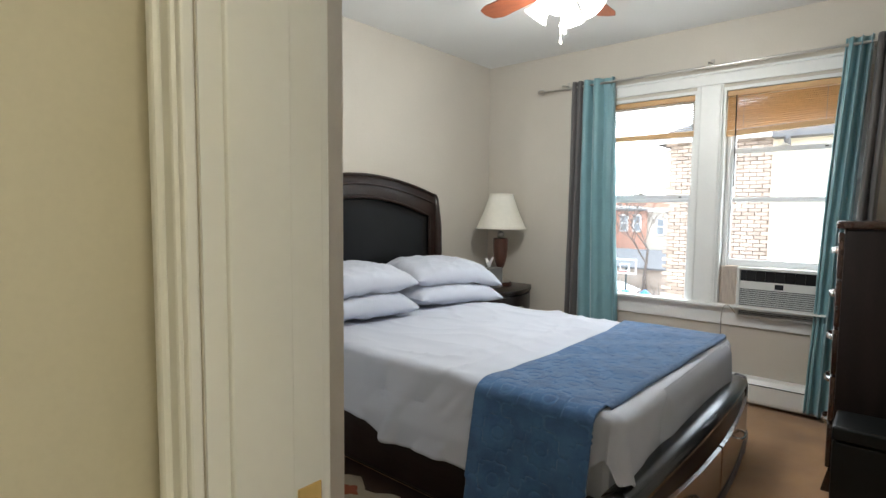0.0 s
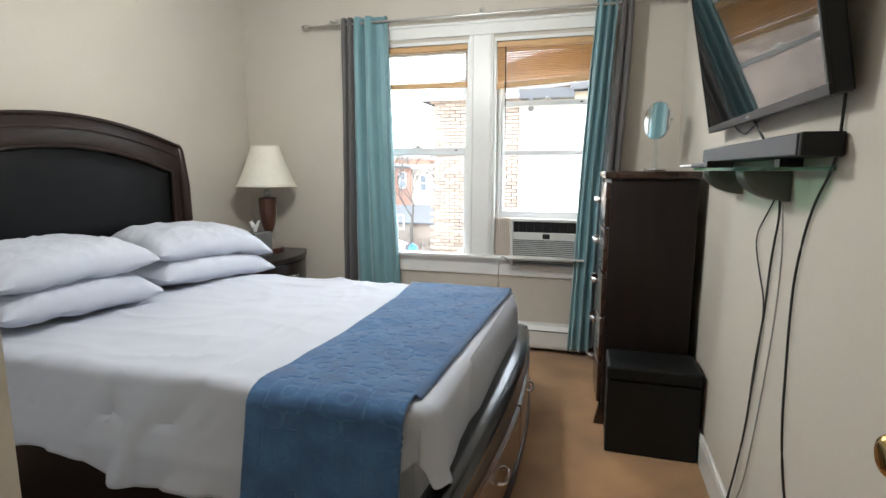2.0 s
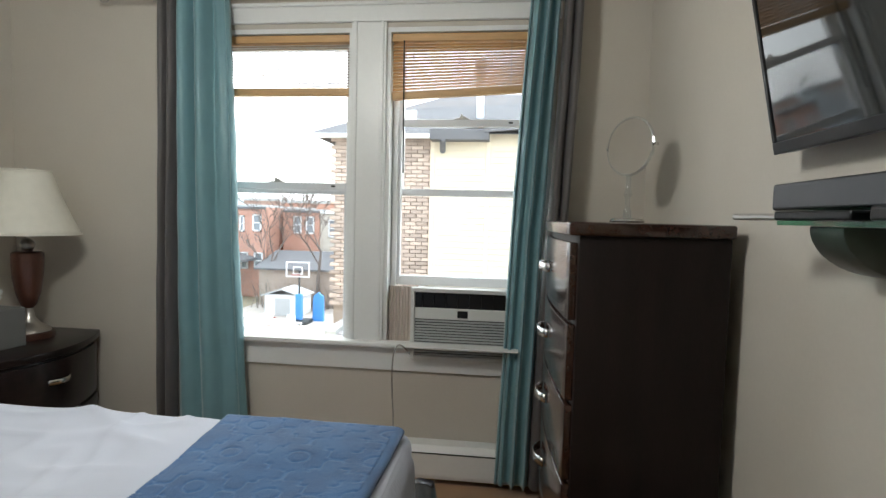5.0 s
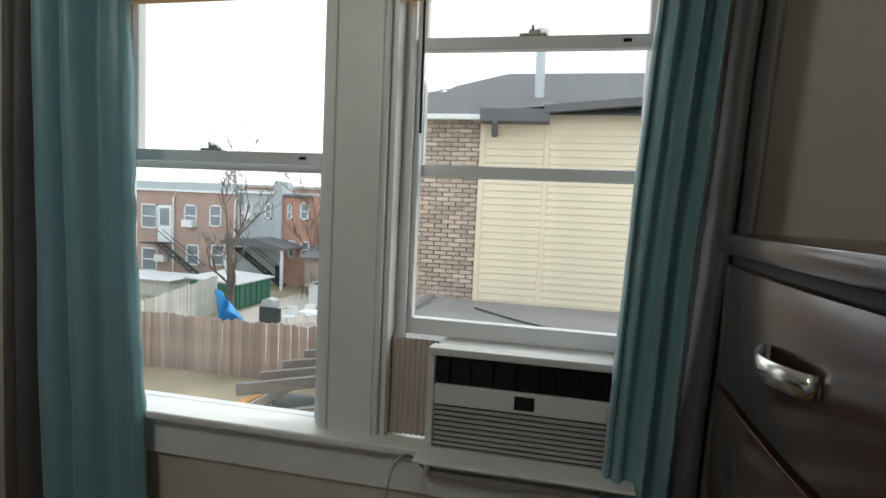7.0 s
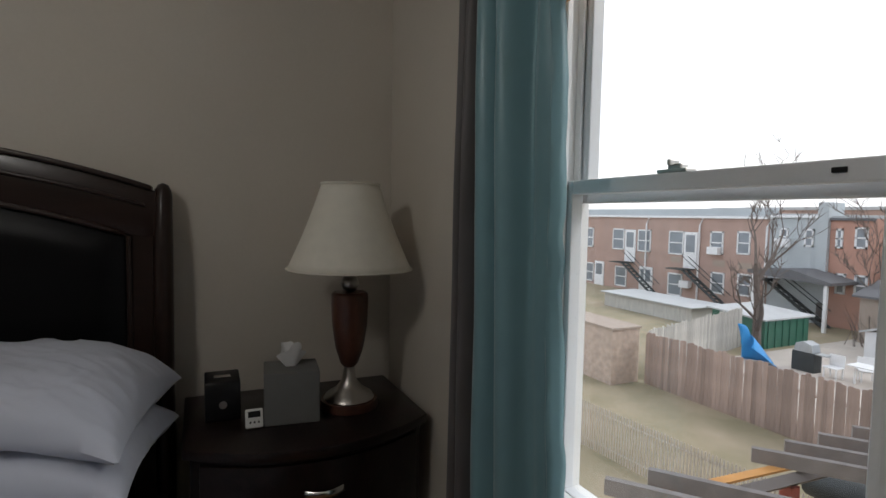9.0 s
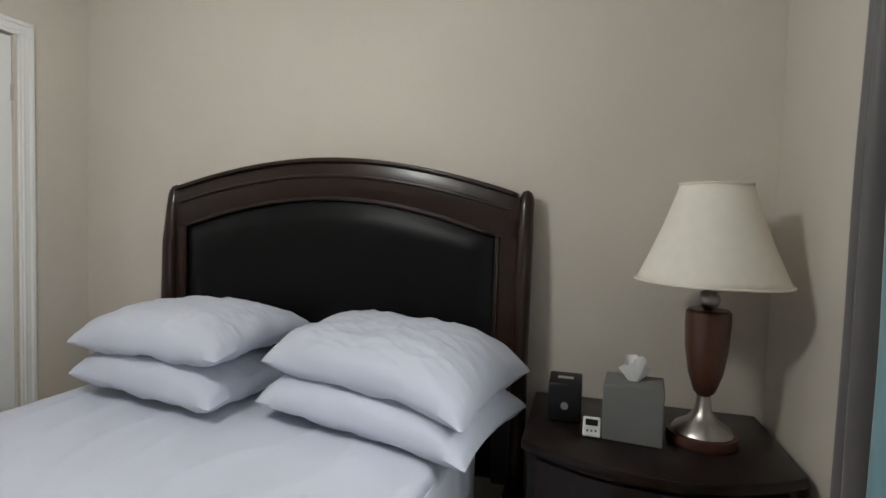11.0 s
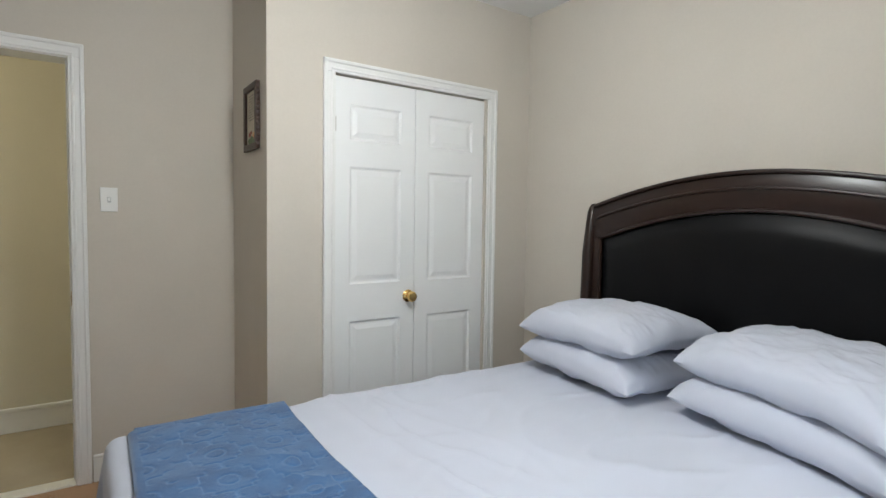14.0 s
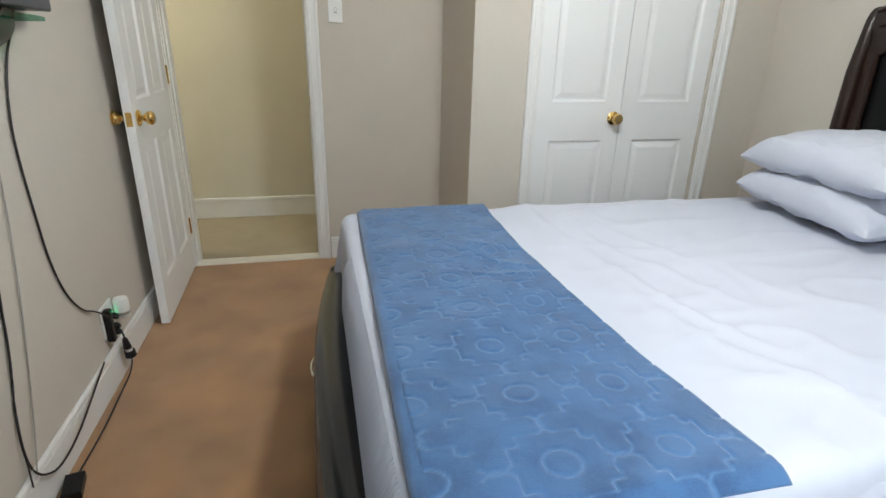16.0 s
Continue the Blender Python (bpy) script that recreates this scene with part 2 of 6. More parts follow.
CREAMWALL = material("cream_stucco_wall", (0.50, 0.46, 0.40), 0.9, var=0.1, scale=1)
ROWORANGE = material("orange_brick", (0.44, 0.25, 0.19), 0.9, var=0.15, scale=1.5, fine=14)
WINF = material("white_window_frame", (0.72, 0.72, 0.72), 0.5, var=0.05)
WING = material("dark_window_pane", (0.20, 0.22, 0.24), 0.1, var=0.3, scale=1)
BARK = material("bare_tree_bark", (0.13, 0.105, 0.09), 0.95, var=0.3, scale=6, fine=40, bump=0.6, dist=0.02)
GREENM = material("green_corrugated_metal", (0.035, 0.13, 0.085), 0.5, var=0.15, scale=1)
SHEDROOF = material("pale_shed_roof", (0.44, 0.45, 0.45), 0.7, var=0.12, scale=1)
TARP = material("bright_blue_tarp", (0.03, 0.27, 0.62), 0.45, var=0.15, scale=2, bump=0.4, dist=0.02)
OLDPALE = per_piece(material("whitewashed_old_boards", (0.48, 0.46, 0.42), 0.95, var=0.3, scale=3, fine=40, bump=0.4, dist=0.006, stretch=(5, 5, 0.7)), 0.18)
IRON = material("black_iron_stairs", (0.03, 0.035, 0.035), 0.6, var=0.2)
TIMBER = material("grey_pergola_timber", (0.20, 0.18, 0.17), 0.85, var=0.25, fine=30, stretch=(1, 1, 1))
REDPOST = material("dark_red_painted_post", (0.28, 0.075, 0.055), 0.7, var=0.2)
ORANGEP = material("raw_orange_plywood", (0.55, 0.27, 0.08), 0.8, var=0.15)
BLUEP = material("blue_yard_plastic", (0.06, 0.24, 0.60), 0.5, var=0.1)


# ---- building blocks ----
def box(bm, x0, x1, y0, y1, z0, z1, bev=0.0, seg=2):
    r = bmesh.ops.create_cube(bm, size=1.0, matrix=Matrix.Translation(((x0 + x1) / 2, (y0 + y1) / 2, (z0 + z1) / 2)) @ Matrix.Diagonal((x1 - x0, y1 - y0, z1 - z0, 1)))
    if bev:
        edges = list({e for v in r["verts"] for e in v.link_edges})
        bmesh.ops.bevel(bm, geom=edges, offset=bev, segments=seg, affect="EDGES", profile=0.5)
    return bm


def B(x0, x1, y0, y1, z0, z1, bev=0.0, seg=2):
    return box(bmesh.new(), x0, x1, y0, y1, z0, z1, bev, seg)


def lathe(profile, cx=0, cy=0, n=32, bm=None):
    """profile: (radius, z) from the bottom up."""
    bm = bm or bmesh.new()
    rings = []
    for r, z in profile:
        rings.append([bm.verts.new((cx + r * math.cos(2 * math.pi * i / n), cy + r * math.sin(2 * math.pi * i / n), z)) for i in range(n)])
    for a, b in zip(rings, rings[1:]):
        for i in range(n):
            bm.faces.new((a[i], a[(i + 1) % n], b[(i + 1) % n], b[i]))
    for ring, flip in ((rings[0], True), (rings[-1], False)):
        if profile[0 if flip else -1][0] > 1e-5:
            bm.faces.new(ring[::-1] if flip else ring)
    bmesh.ops.remove_doubles(bm, verts=bm.verts, dist=1e-6)
    return bm


def tube(points, r, n=8, bm=None, smooth=0):
    """A round bar along points; r may be a list."""
    bm = bm or bmesh.new()
    pts = [Vector(p) for p in points]
    for _ in range(smooth):
        q = [pts[0]]
        for a, b in zip(pts, pts[1:]):
            q += [a * 0.75 + b * 0.25, a * 0.25 + b * 0.75]
        pts = q + [pts[-1]]
    rs = r if isinstance(r, (list, tuple)) else [r] * len(pts)
    if len(rs) != len(pts):
        rs = [rs[0] + (rs[-1] - rs[0]) * i / (len(pts) - 1) for i in range(len(pts))]
    rings = []
    for i, p in enumerate(pts):
        d = (pts[min(i + 1, len(pts) - 1)] - pts[max(i - 1, 0)]).normalized()
        side = d.cross(Vector((0, 0, 1)) if abs(d.z) < 0.95 else Vector((1, 0, 0))).normalized()
        up = side.cross(d)
        rings.append([bm.verts.new(p + (side * math.cos(2 * math.pi * k / n) + up * math.sin(2 * math.pi * k / n)) * rs[i]) for k in range(n)])
    for a, b in zip(rings, rings[1:]):
        for k in range(n):
            bm.faces.new((a[k], a[(k + 1) % n], b[(k + 1) % n], b[k]))
    bm.faces.new(rings[0][::-1])
    bm.faces.new(rings[-1])
    return bm


def grid(fn, nu, nv, bm=None):
    """A sheet of (nu+1) x (nv+1) points fn(u, v), u and v from 0 to 1."""
    bm = bm or bmesh.new()
    vs = [[bm.verts.new(fn(i / nu, j / nv)) for j in range(nv + 1)] for i in range(nu + 1)]
    for i in range(nu):
        for j in range(nv):
            bm.faces.new((vs[i][j], vs[i + 1][j], vs[i + 1][j + 1], vs[i][j + 1]))
    return bm


def prism(outline, axis, a, b, bev=0.0, bm=None):
    """An outline of (p, q) pushed along an axis from a to b."""
    bm = bm or bmesh.new()
    def at(p, q, w):
        return {"x": (w, p, q), "y": (p, w, q), "z": (p, q, w)}[axis]
    lo = [bm.verts.new(at(p, q, a)) for p, q in outline]
    hi = [bm.verts.new(at(p, q, b)) for p, q in outline]
    n = len(outline)
    bm.faces.new(lo)
    bm.faces.new(hi[::-1])
    for i in range(n):
        bm.faces.new((lo[i], hi[i], hi[(i + 1) % n], lo[(i + 1) % n]))
    bmesh.ops.recalc_face_normals(bm, faces=bm.faces)
    if bev:
        bmesh.ops.bevel(bm, geom=[e for e in bm.edges if e.calc_face_angle(0) > 0.6], offset=bev, segments=2, affect="EDGES", profile=0.5)
    return bm


def thing(name, base, label, category, group=""):
    ob = new(name)
    ob.location = base
    ob.empty_display_size = 0.1
    return tagged(ob, label, category, group)


def root_place(ob):
    p = Vector(ob.location)
    while ob.parent:
        ob = ob.parent
        p += Vector(ob.location)
    return p


def part(name, bm, mat, parent=None, label="", smooth=False, base=None, recalc=True):
    """One mesh object, from a bmesh in world places. Under a parent its own origin is the parent's."""
    if recalc:
        bmesh.ops.recalc_face_normals(bm, faces=bm.faces)
    shift = root_place(parent) if parent else Vector(base or (0, 0, 0))
    bmesh.ops.translate(bm, verts=bm.verts, vec=-shift)
    me = bpy.data.meshes.new(name)
    bm.to_mesh(me)
    bm.free()
    for m in mat if isinstance(mat, (list, tuple)) else [mat]:
        me.materials.append(m)
    if smooth:
        me.shade_smooth()
        me.set_sharp_from_angle(angle=radians(40))
    ob = new(name, me)
    if parent:
        ob.parent = parent
        if label:
            ob["label"] = label
    else:
        ob.location = shift
    return ob


def single(name, bm, mat, base, label, category, group="", smooth=False, kind=""):
    return tagged(part(name, bm, mat, None, "", smooth, base), label, category, group, kind)


def structure(name, bm, mat, label, base=(0, 0, 0), smooth=False, category=""):
    return tagged(part(name, bm, mat, None, "", smooth, base), label, category or name.split("_")[0], "", "structure")


# ---- the room's shell ----
XW, XE, YN, YC, YD, XP, ZC = -2.83, 0.265, 3.91, 0.951, 0.33, -1.237, 2.542
DX0, DX1, DZ = -0.507, 0.188, 2.031
W1, W2 = (-1.83, -1.065), (-0.912, -0.212)
WZ0, WZ1 = 0.60, 2.11
YO = 4.088

structure("floor", B(XW - 0.12, XE + 0.12, 0.27, YO, -0.12, 0.0), CARPET, "tan wall-to-wall bedroom carpet with darker worn patches")
structure("ceiling", B(XW - 0.12, 2.2, -0.8, YO, ZC, ZC + 0.12), CEIL, "plain white painted ceiling")
structure("wall_west", B(XW - 0.12, XW, YC - 0.12, YO, 0, ZC), WALL, "greige painted wall behind the headboard", category="wall")
structure("wall_east", B(XE, XE + 0.12, 0.18, YO, 0, ZC), WALL, "greige painted wall that carries the television", category="wall")
bm = bmesh.new()
box(bm, XW, W1[0], YN, YO, 0, ZC)
box(bm, W1[0], W2[1], YN, YO, 0, WZ0)
box(bm, W1[0], W2[1], YN, YO, WZ1, ZC)
box(bm, W1[1], W2[0], YN, YO, WZ0, WZ1)
box(bm, W2[1], XE, YN, YO, 0, ZC)
structure("wall_north", bm, WALL, "greige painted window wall with two window openings", category="wall")
bm = bmesh.new()
CX0, CX1, CZ = -2.49, -1.56, 2.00
box(bm, XW, CX0, YC - 0.12, YC, 0, ZC)
box(bm, CX1, XP, YC - 0.12, YC, 0, ZC)
box(bm, CX0, CX1, YC - 0.12, YC, CZ, ZC)
box(bm, XP - 0.12, XP, YD, YC - 0.12, 0, ZC)
structure("wall_closet", bm, WALL, "greige painted closet wall that juts into the bedroom", category="wall")
bm = bmesh.new()
box(bm, XP - 0.12, DX0, 0.185, YD, 0, ZC)
box(bm, DX1, XE, 0.185, YD, 0, ZC)
box(bm, DX0, DX1, 0.185, YD, DZ, ZC)
structure("wall_south", bm, WALL, "greige painted wall with the bedroom doorway", category="wall")
structure("closet_back_wall", B(XW - 0.12, XP, -0.02, 0.10, 0, ZC), WALL, "plain wall behind the closet", category="wall")

# hallway
HX0, HY0 = -0.62, -0.665
structure("hall_wall_back", B(HX0 - 0.12, 2.2, HY0 - 0.12, HY0, -0.12, ZC), HALLW, "cream painted hallway wall", category="wall")
structure("hall_wall_side", B(HX0 - 0.12, HX0, HY0, 0.185, -0.12, ZC), HALLW, "cream painted hallway end wall", category="wall")
structure("hall_wall_front", B(XE, 2.2, 0.06, 0.18, -0.12, ZC), HALLW, "cream painted hallway wall beside the doorway", category="wall")
structure("hall_wall_end", B(2.2, 2.32, HY0, 0.185, -0.12, ZC), HALLW, "cream painted hallway end wall", category="wall")
hall_floor = structure("hall_floor", B(HX0 - 0.1, 2.2, HY0, 0.27, -0.12, -0.012), GROUT, "cream ceramic tile hallway floor", category="floor")
structure("threshold", B(DX0, DX1, 0.255, 0.335, -0.02, 0.012, 0.006), TILE, "worn cream stone door threshold", category="threshold")
bm = B(HX0, 2.2, HY0, HY0 + 0.015, -0.011, 0.115, 0.003)
box(bm, HX0, 2.2, HY0, HY0 + 0.022, 0.112, 0.14, 0.006)
structure("hall_baseboard", bm, TRIM, "cream moulded hallway baseboard", category="baseboard")


def baseboard(name, x0, x1, y0, y1):
    bm = B(x0, x1, y0, y1, 0, 0.115, 0.003)
    wide = x1 - x0 > y1 - y0
    inset = 0.005
    if wide:
        box(bm, x0, x1, y0 + (inset if y0 < 2 else 0) * 0, y1, 0.115, 0.135, 0.006)
    else:
        box(bm, x0, x1, y0, y1, 0.115, 0.135, 0.006)
    return structure(name, bm, TRIM, "white painted wooden baseboard", category="baseboard")


baseboard("baseboard_east", XE - 0.016, XE, 0.36, 3.9)
baseboard("baseboard_west", XW, XW + 0.016, YC + 0.016, 3.9)
baseboard("baseboard_pier", XP, XP + 0.016, YD + 0.016, YC)
baseboard("baseboard_south", XP + 0.016, -0.575, YD, YD + 0.016)
baseboard("baseboard_closet", CX1 + 0.06, XP + 0.016, YC, YC + 0.016)
baseboard("baseboard_closet_end", XW + 0.016, CX0 - 0.08, YC, YC + 0.016)


def casing(name, x0, x1, ztop, y, w, out=1):
    """Moulded trim round a doorway in a wall that faces along y."""
    bm = bmesh.new()
    def leg(a, b, c, d):
        box(bm, a, b, min(y, y + out * 0.014), max(y, y + out * 0.014), c, d, 0.003)
    for (a, b, c, d) in ((x0 - w, x0, 0, ztop), (x1, x1 + w, 0, ztop), (x0 - w, x1 + w, ztop, ztop + w)):
        leg(a, b, c, d)
    # a raised outer bead and an inner one
    bead = 0.016
    for (a, b, c, d) in ((x0 - w - 0.003, x0 - w + bead, 0, ztop + w), (x1 + w - bead, x1 + w + 0.003, 0, ztop + w), (x0 - w - 0.003, x1 + w + 0.003, ztop + w - bead, ztop + w + 0.003)):
        box(bm, a, b, min(y, y + out * 0.022), max(y, y + out * 0.022), c, d, 0.005)
    for (a, b, c, d) in ((x0 - 0.022, x0 - 0.010, 0, ztop + 0.01), (x1 + 0.010, x1 + 0.022, 0, ztop + 0.01), (x0 - 0.022, x1 + 0.022, ztop + 0.010, ztop + 0.022)):
        box(bm, a, b, min(y, y + out * 0.019), max(y, y + out * 0.019), c, d, 0.004)
    return bm


structure("trim_doorway", casing("c", DX0, DX1, DZ, YD, 0.06), TRIM, "white moulded door casing on the bedroom side", category="trim")
structure("trim_doorway_hall", casing("c", DX0, DX1, DZ, 0.185, 0.06, -1), TRIM, "cream moulded door casing on the hallway side", category="trim")
bm = bmesh.new()
box(bm, DX0 - 0.008, DX0 + 0.004, 0.186, YD - 0.001, 0, DZ)
box(bm, DX1 - 0.004, DX1 + 0.008, 0.186, YD - 0.001, 0, DZ)
box(bm, DX0 + 0.004, DX1 - 0.004, 0.186, YD - 0.001, DZ - 0.004, DZ + 0.008)
box(bm, DX0, DX0 + 0.011, 0.21, 0.285, 0, DZ - 0.001, 0.003)
box(bm, DX1 - 0.011, DX1, 0.21, 0.285, 0, DZ - 0.001, 0.003)
structure("trim_door_jamb", bm, TRIM, "white painted door jamb with its stop", category="trim")
bm = B(DX0 + 0.001, DX0 + 0.006, 0.292, 0.325, 0.87, 0.94, 0.001)
box(bm, DX0 + 0.005, DX0 + 0.0075, 0.297, 0.318, 0.89, 0.92)
single("strike_plate", bm, BRASS, (DX0, 0.31, 0.90), "small brass strike plate on the white door jamb", "hardware")
structure("trim_closet", casing("c", CX0 - 0.012, CX1 + 0.0, 2.0, YC, 0.058), TRIM, "white moulded casing round the closet doors", category="trim")


def panelled(bm, x0, x1, z0, z1, yf, th, cols, rows):
    """A moulded door slab: its front at yf, thickness th away from the viewer (+ or -). Panels: rows of (bottom, top), cols of (left, right)."""
    s = 1 if th > 0 else -1
    face = yf
    xs = sorted({x0, x1, *[c for col in cols for c in col]})
    zs = sorted({z0, z1, *[r for row in rows for r in row]})
    def isp(a, b, c, d):
        return any(cl <= a and b <= cr for cl, cr in cols) and any(rb <= c and d <= rt for rb, rt in rows)
    for a, b in zip(xs, xs[1:]):
        for c, d in zip(zs, zs[1:]):
            for f, sg in ((face, 1), (face + th, -1)):
                if not isp(a, b, c, d):
                    vs = [bm.verts.new((p, f, q)) for p, q in ((a, c), (b, c), (b, d), (a, d))]
                    bm.faces.new(vs)
                else:
                    rings = []
                    for inset, depth in ((0, 0), (0.010, 0.009), (0.020, 0.009), (0.042, 0.003)):
                        yy = f + sg * s * depth
                        rings.append([bm.verts.new((p, yy, q)) for p, q in ((a + inset, c + inset), (b - inset, c + inset), (b - inset, d - inset), (a + inset, d - inset))])
                    for r0, r1 in zip(rings, rings[1:]):
                        for k in range(4):
                            bm.faces.new((r0[k], r0[(k + 1) % 4], r1[(k + 1) % 4], r1[k]))
                    bm.faces.new(rings[-1])
    for a, b, c, d in ((x0, x0, z0, z1), (x1, x1, z0, z1)):
        bm.faces.new([bm.verts.new(p) for p in ((a, yf, c), (a, yf + th, c), (a, yf + th, d), (a, yf, d))])
    for c in (z0, z1):
        bm.faces.new([bm.verts.new(p) for p in ((x0, yf, c), (x0, yf + th, c), (x1, yf + th, c), (x1, yf, c))])
    bmesh.ops.remove_doubles(bm, verts=bm.verts, dist=1e-5)
    return bm


def knob(x, y, z, axis, sign, parent, name="knob", length=0.062):
    """A round brass knob on its rose, pointing along an axis."""
    prof = [(0.0, 0), (0.032, 0), (0.033, 0.004), (0.026, 0.010), (0.013, 0.014), (0.012, 0.024), (0.020, 0.030), (0.027, 0.040), (0.028, 0.050), (0.022, 0.059), (0.014, length), (0.0, length - 0.002)]
    bm = lathe(prof, n=24)
    rot = Matrix.Rotation(radians(90) * sign, 4, "X" if axis == "y" else "Y")
    if axis == "y":
        rot = Matrix.Rotation(radians(-90) * sign, 4, "X")
    bmesh.ops.transform(bm, matrix=Matrix.Translation((x, y, z)) @ rot, verts=bm.verts)
    return part(name, bm, BRASS, parent, "polished brass door knob", True)


# closet doors
def closet_leaf(x0, x1, name, label):
    d = thing(name, ((x0 + x1) / 2, YC - 0.02, 0), label, "door", "closet doors")
    w = x1 - x0
    bm = bmesh.new()
    panelled(bm, x0 + 0.002, x1 - 0.002, 0.012, 1.992, YC - 0.012, -0.035, [(x0 + 0.085, x1 - 0.085)], [(0.16, 0.785), (0.974, 1.56), (1.69, 1.865)])
    part("door_panel", bm, DOORW, d, "", False)
    return d


mid = -2.023
left = closet_leaf(mid, CX1, "closet_door", "white six-panel closet door with a round brass knob, closed")
right = closet_leaf(CX0, mid, "closet_door", "plain white six-panel closet door without a knob, closed")
knob(-1.985, YC - 0.012, 0.895, "y", 1, left, "knob", 0.06)
for d, x, s in ((left, CX1 - 0.004, 1), (right, CX0 + 0.004, -1)):
    for z in (0.25, 1.76):
        part("hinge", tube([(x, YC - 0.004, z - 0.035), (x, YC - 0.004, z + 0.035)], 0.006), NICKEL, d, "small painted hinge", True)

# bedroom door, standing open against the wall
leaf = thing("door_1", (0.190, 0.345, 0.0), "white six-panel bedroom door with brass knobs, standing open", "door")
leaf["kind"] = "structure"
bm = bmesh.new()
T = 0.035
panelled(bm, 0.0, 0.69, 0.012, 2.02, 0.0, -T, [(0.09, 0.30), (0.39, 0.60)], [(0.20, 0.80), (0.98, 1.58), (1.70, 1.88)])
LEAFM = Matrix.Translation((0.190, 0.358, 0)) @ Matrix.Rotation(radians(91.5), 4, "Z")
bmesh.ops.transform(bm, matrix=LEAFM, verts=bm.verts)
part("door_leaf", bm, DOORW, leaf)
kp = LEAFM @ Vector((0.63, 0, 0.912))
knob(kp.x, kp.y, kp.z, "x", -1, leaf, "door_knob")
kp2 = LEAFM @ Vector((0.63, -T, 0.912))
knob(kp2.x, kp2.y, kp2.z, "x", 1, leaf, "door_knob", 0.052)
bm = bmesh.new()
box(bm, 0.6895, 0.6915, -T + 0.006, -0.006, 0.885, 0.94)
box(bm, 0.691, 0.699, -T + 0.012, -0.012, 0.90, 0.924, 0.003)
bmesh.ops.transform(bm, matrix=LEAFM, verts=bm.verts)
part("latch", bm, BRASS, leaf, "brass latch plate")
for z in (0.25, 1.05, 1.80):
    part("hinge", tube([(0.190, 0.345, z - 0.045), (0.190, 0.345, z + 0.045)], 0.007), BRASS, leaf, "brass butt hinge", True)
bm = lathe([(0.0, 0.0), (0.030, 0), (0.031, 0.006), (0.018, 0.012), (0.0, 0.013)], n=24)
bmesh.ops.transform(bm, matrix=Matrix.Translation((XE, 0.992, 0.912)) @ Matrix.Rotation(radians(-90), 4, "Y"), verts=bm.verts)
single("door_bumper", bm, BRASS, (XE, 0.992, 0.912), "round brass door bumper plate on the wall", "door stop", smooth=True)

# ---- windows ----
def window(n, xa, xb, raised):
    w = thing("window_%d" % n, ((xa + xb) / 2, YN + 0.1, WZ0), "white double-hung window with its lower sash raised" if raised else "white vinyl double-hung window, closed", "window")
    w["kind"] = "structure"
    bm = bmesh.new()
    t = 0.022
    box(bm, xa, xa + t, YN + 0.002, YO - 0.006, WZ0, WZ1)
    box(bm, xb - t, xb, YN + 0.002, YO - 0.006, WZ0, WZ1)
    box(bm, xa + t, xb - t, YN + 0.002, YO - 0.006, WZ1 - t, WZ1)
    box(bm, xa + t, xb - t, YN + 0.06, YO - 0.006, WZ0, WZ0 + 0.012)
    for s, e in ((xa + t, 1), (xb - t, -1)):
        box(bm, min(s, s + e * 0.028), max(s, s + e * 0.028), 3.975, 3.992, WZ0 + 0.012, WZ1 - t, 0.003)
        box(bm, min(s, s + e * 0.020), max(s, s + e * 0.020), 4.03, 4.036, WZ0 + 0.012, WZ1 - t)
    part("window_frame", bm, TRIM, w)

    def sash(name, y, z0, z1, rb, rt):
        bm = bmesh.new()
        s0, s1 = xa + t + 0.006, xb - t - 0.006
        st = 0.036
        d = 0.034
        box(bm, s0, s0 + st, y, y + d, z0, z1, 0.003)
        box(bm, s1 - st, s1, y, y + d, z0, z1, 0.003)
        box(bm, s0 + st, s1 - st, y + 0.001, y + d - 0.001, z0, z0 + rb, 0.003)
        box(bm, s0 + st, s1 - st, y + 0.001, y + d - 0.001, z1 - rt, z1, 0.003)
        ob = part(name, bm, VINYL, w, "white vinyl sash")
        pane = part("pane", B(s0 + st - 0.002, s1 - st + 0.002, y + 0.015, y + 0.019, z0 + rb - 0.002, z1 - rt + 0.002), PANE, ob, "clear glass pane")
        pane.visible_shadow = False
        return ob
    low = 0.912 if raised else 0.603
    lower = sash("lower_sash", 3.994, low, low + 0.795, 0.045 if raised else 0.036, 0.033)
    upper = sash("upper_sash", 4.040, 1.345, WZ1 - t, 0.034, 0.034)
    cx = (xa + xb) / 2 - (0.0 if raised else 0.03)
    bm = B(cx - 0.035, cx + 0.035, 3.994, 4.022, low + 0.795, low + 0.802, 0.002)
    box(bm, cx - 0.012, cx + 0.020, 3.998, 4.018, low + 0.80, low + 0.812, 0.003)
    box(bm, cx - 0.005, cx + 0.003, 3.988, 4.014, low + 0.808, low + 0.820, 0.002)
    part("sash_lock", bm, NICKEL, lower, "small metal sash lock")
    bm = B(xb - 0.13, xb - 0.11, 3.991, 3.995, low + 0.775, low + 0.783, 0.001)
    part("sash_latch", bm, BLACK, lower, "small tilt latch")
    return w


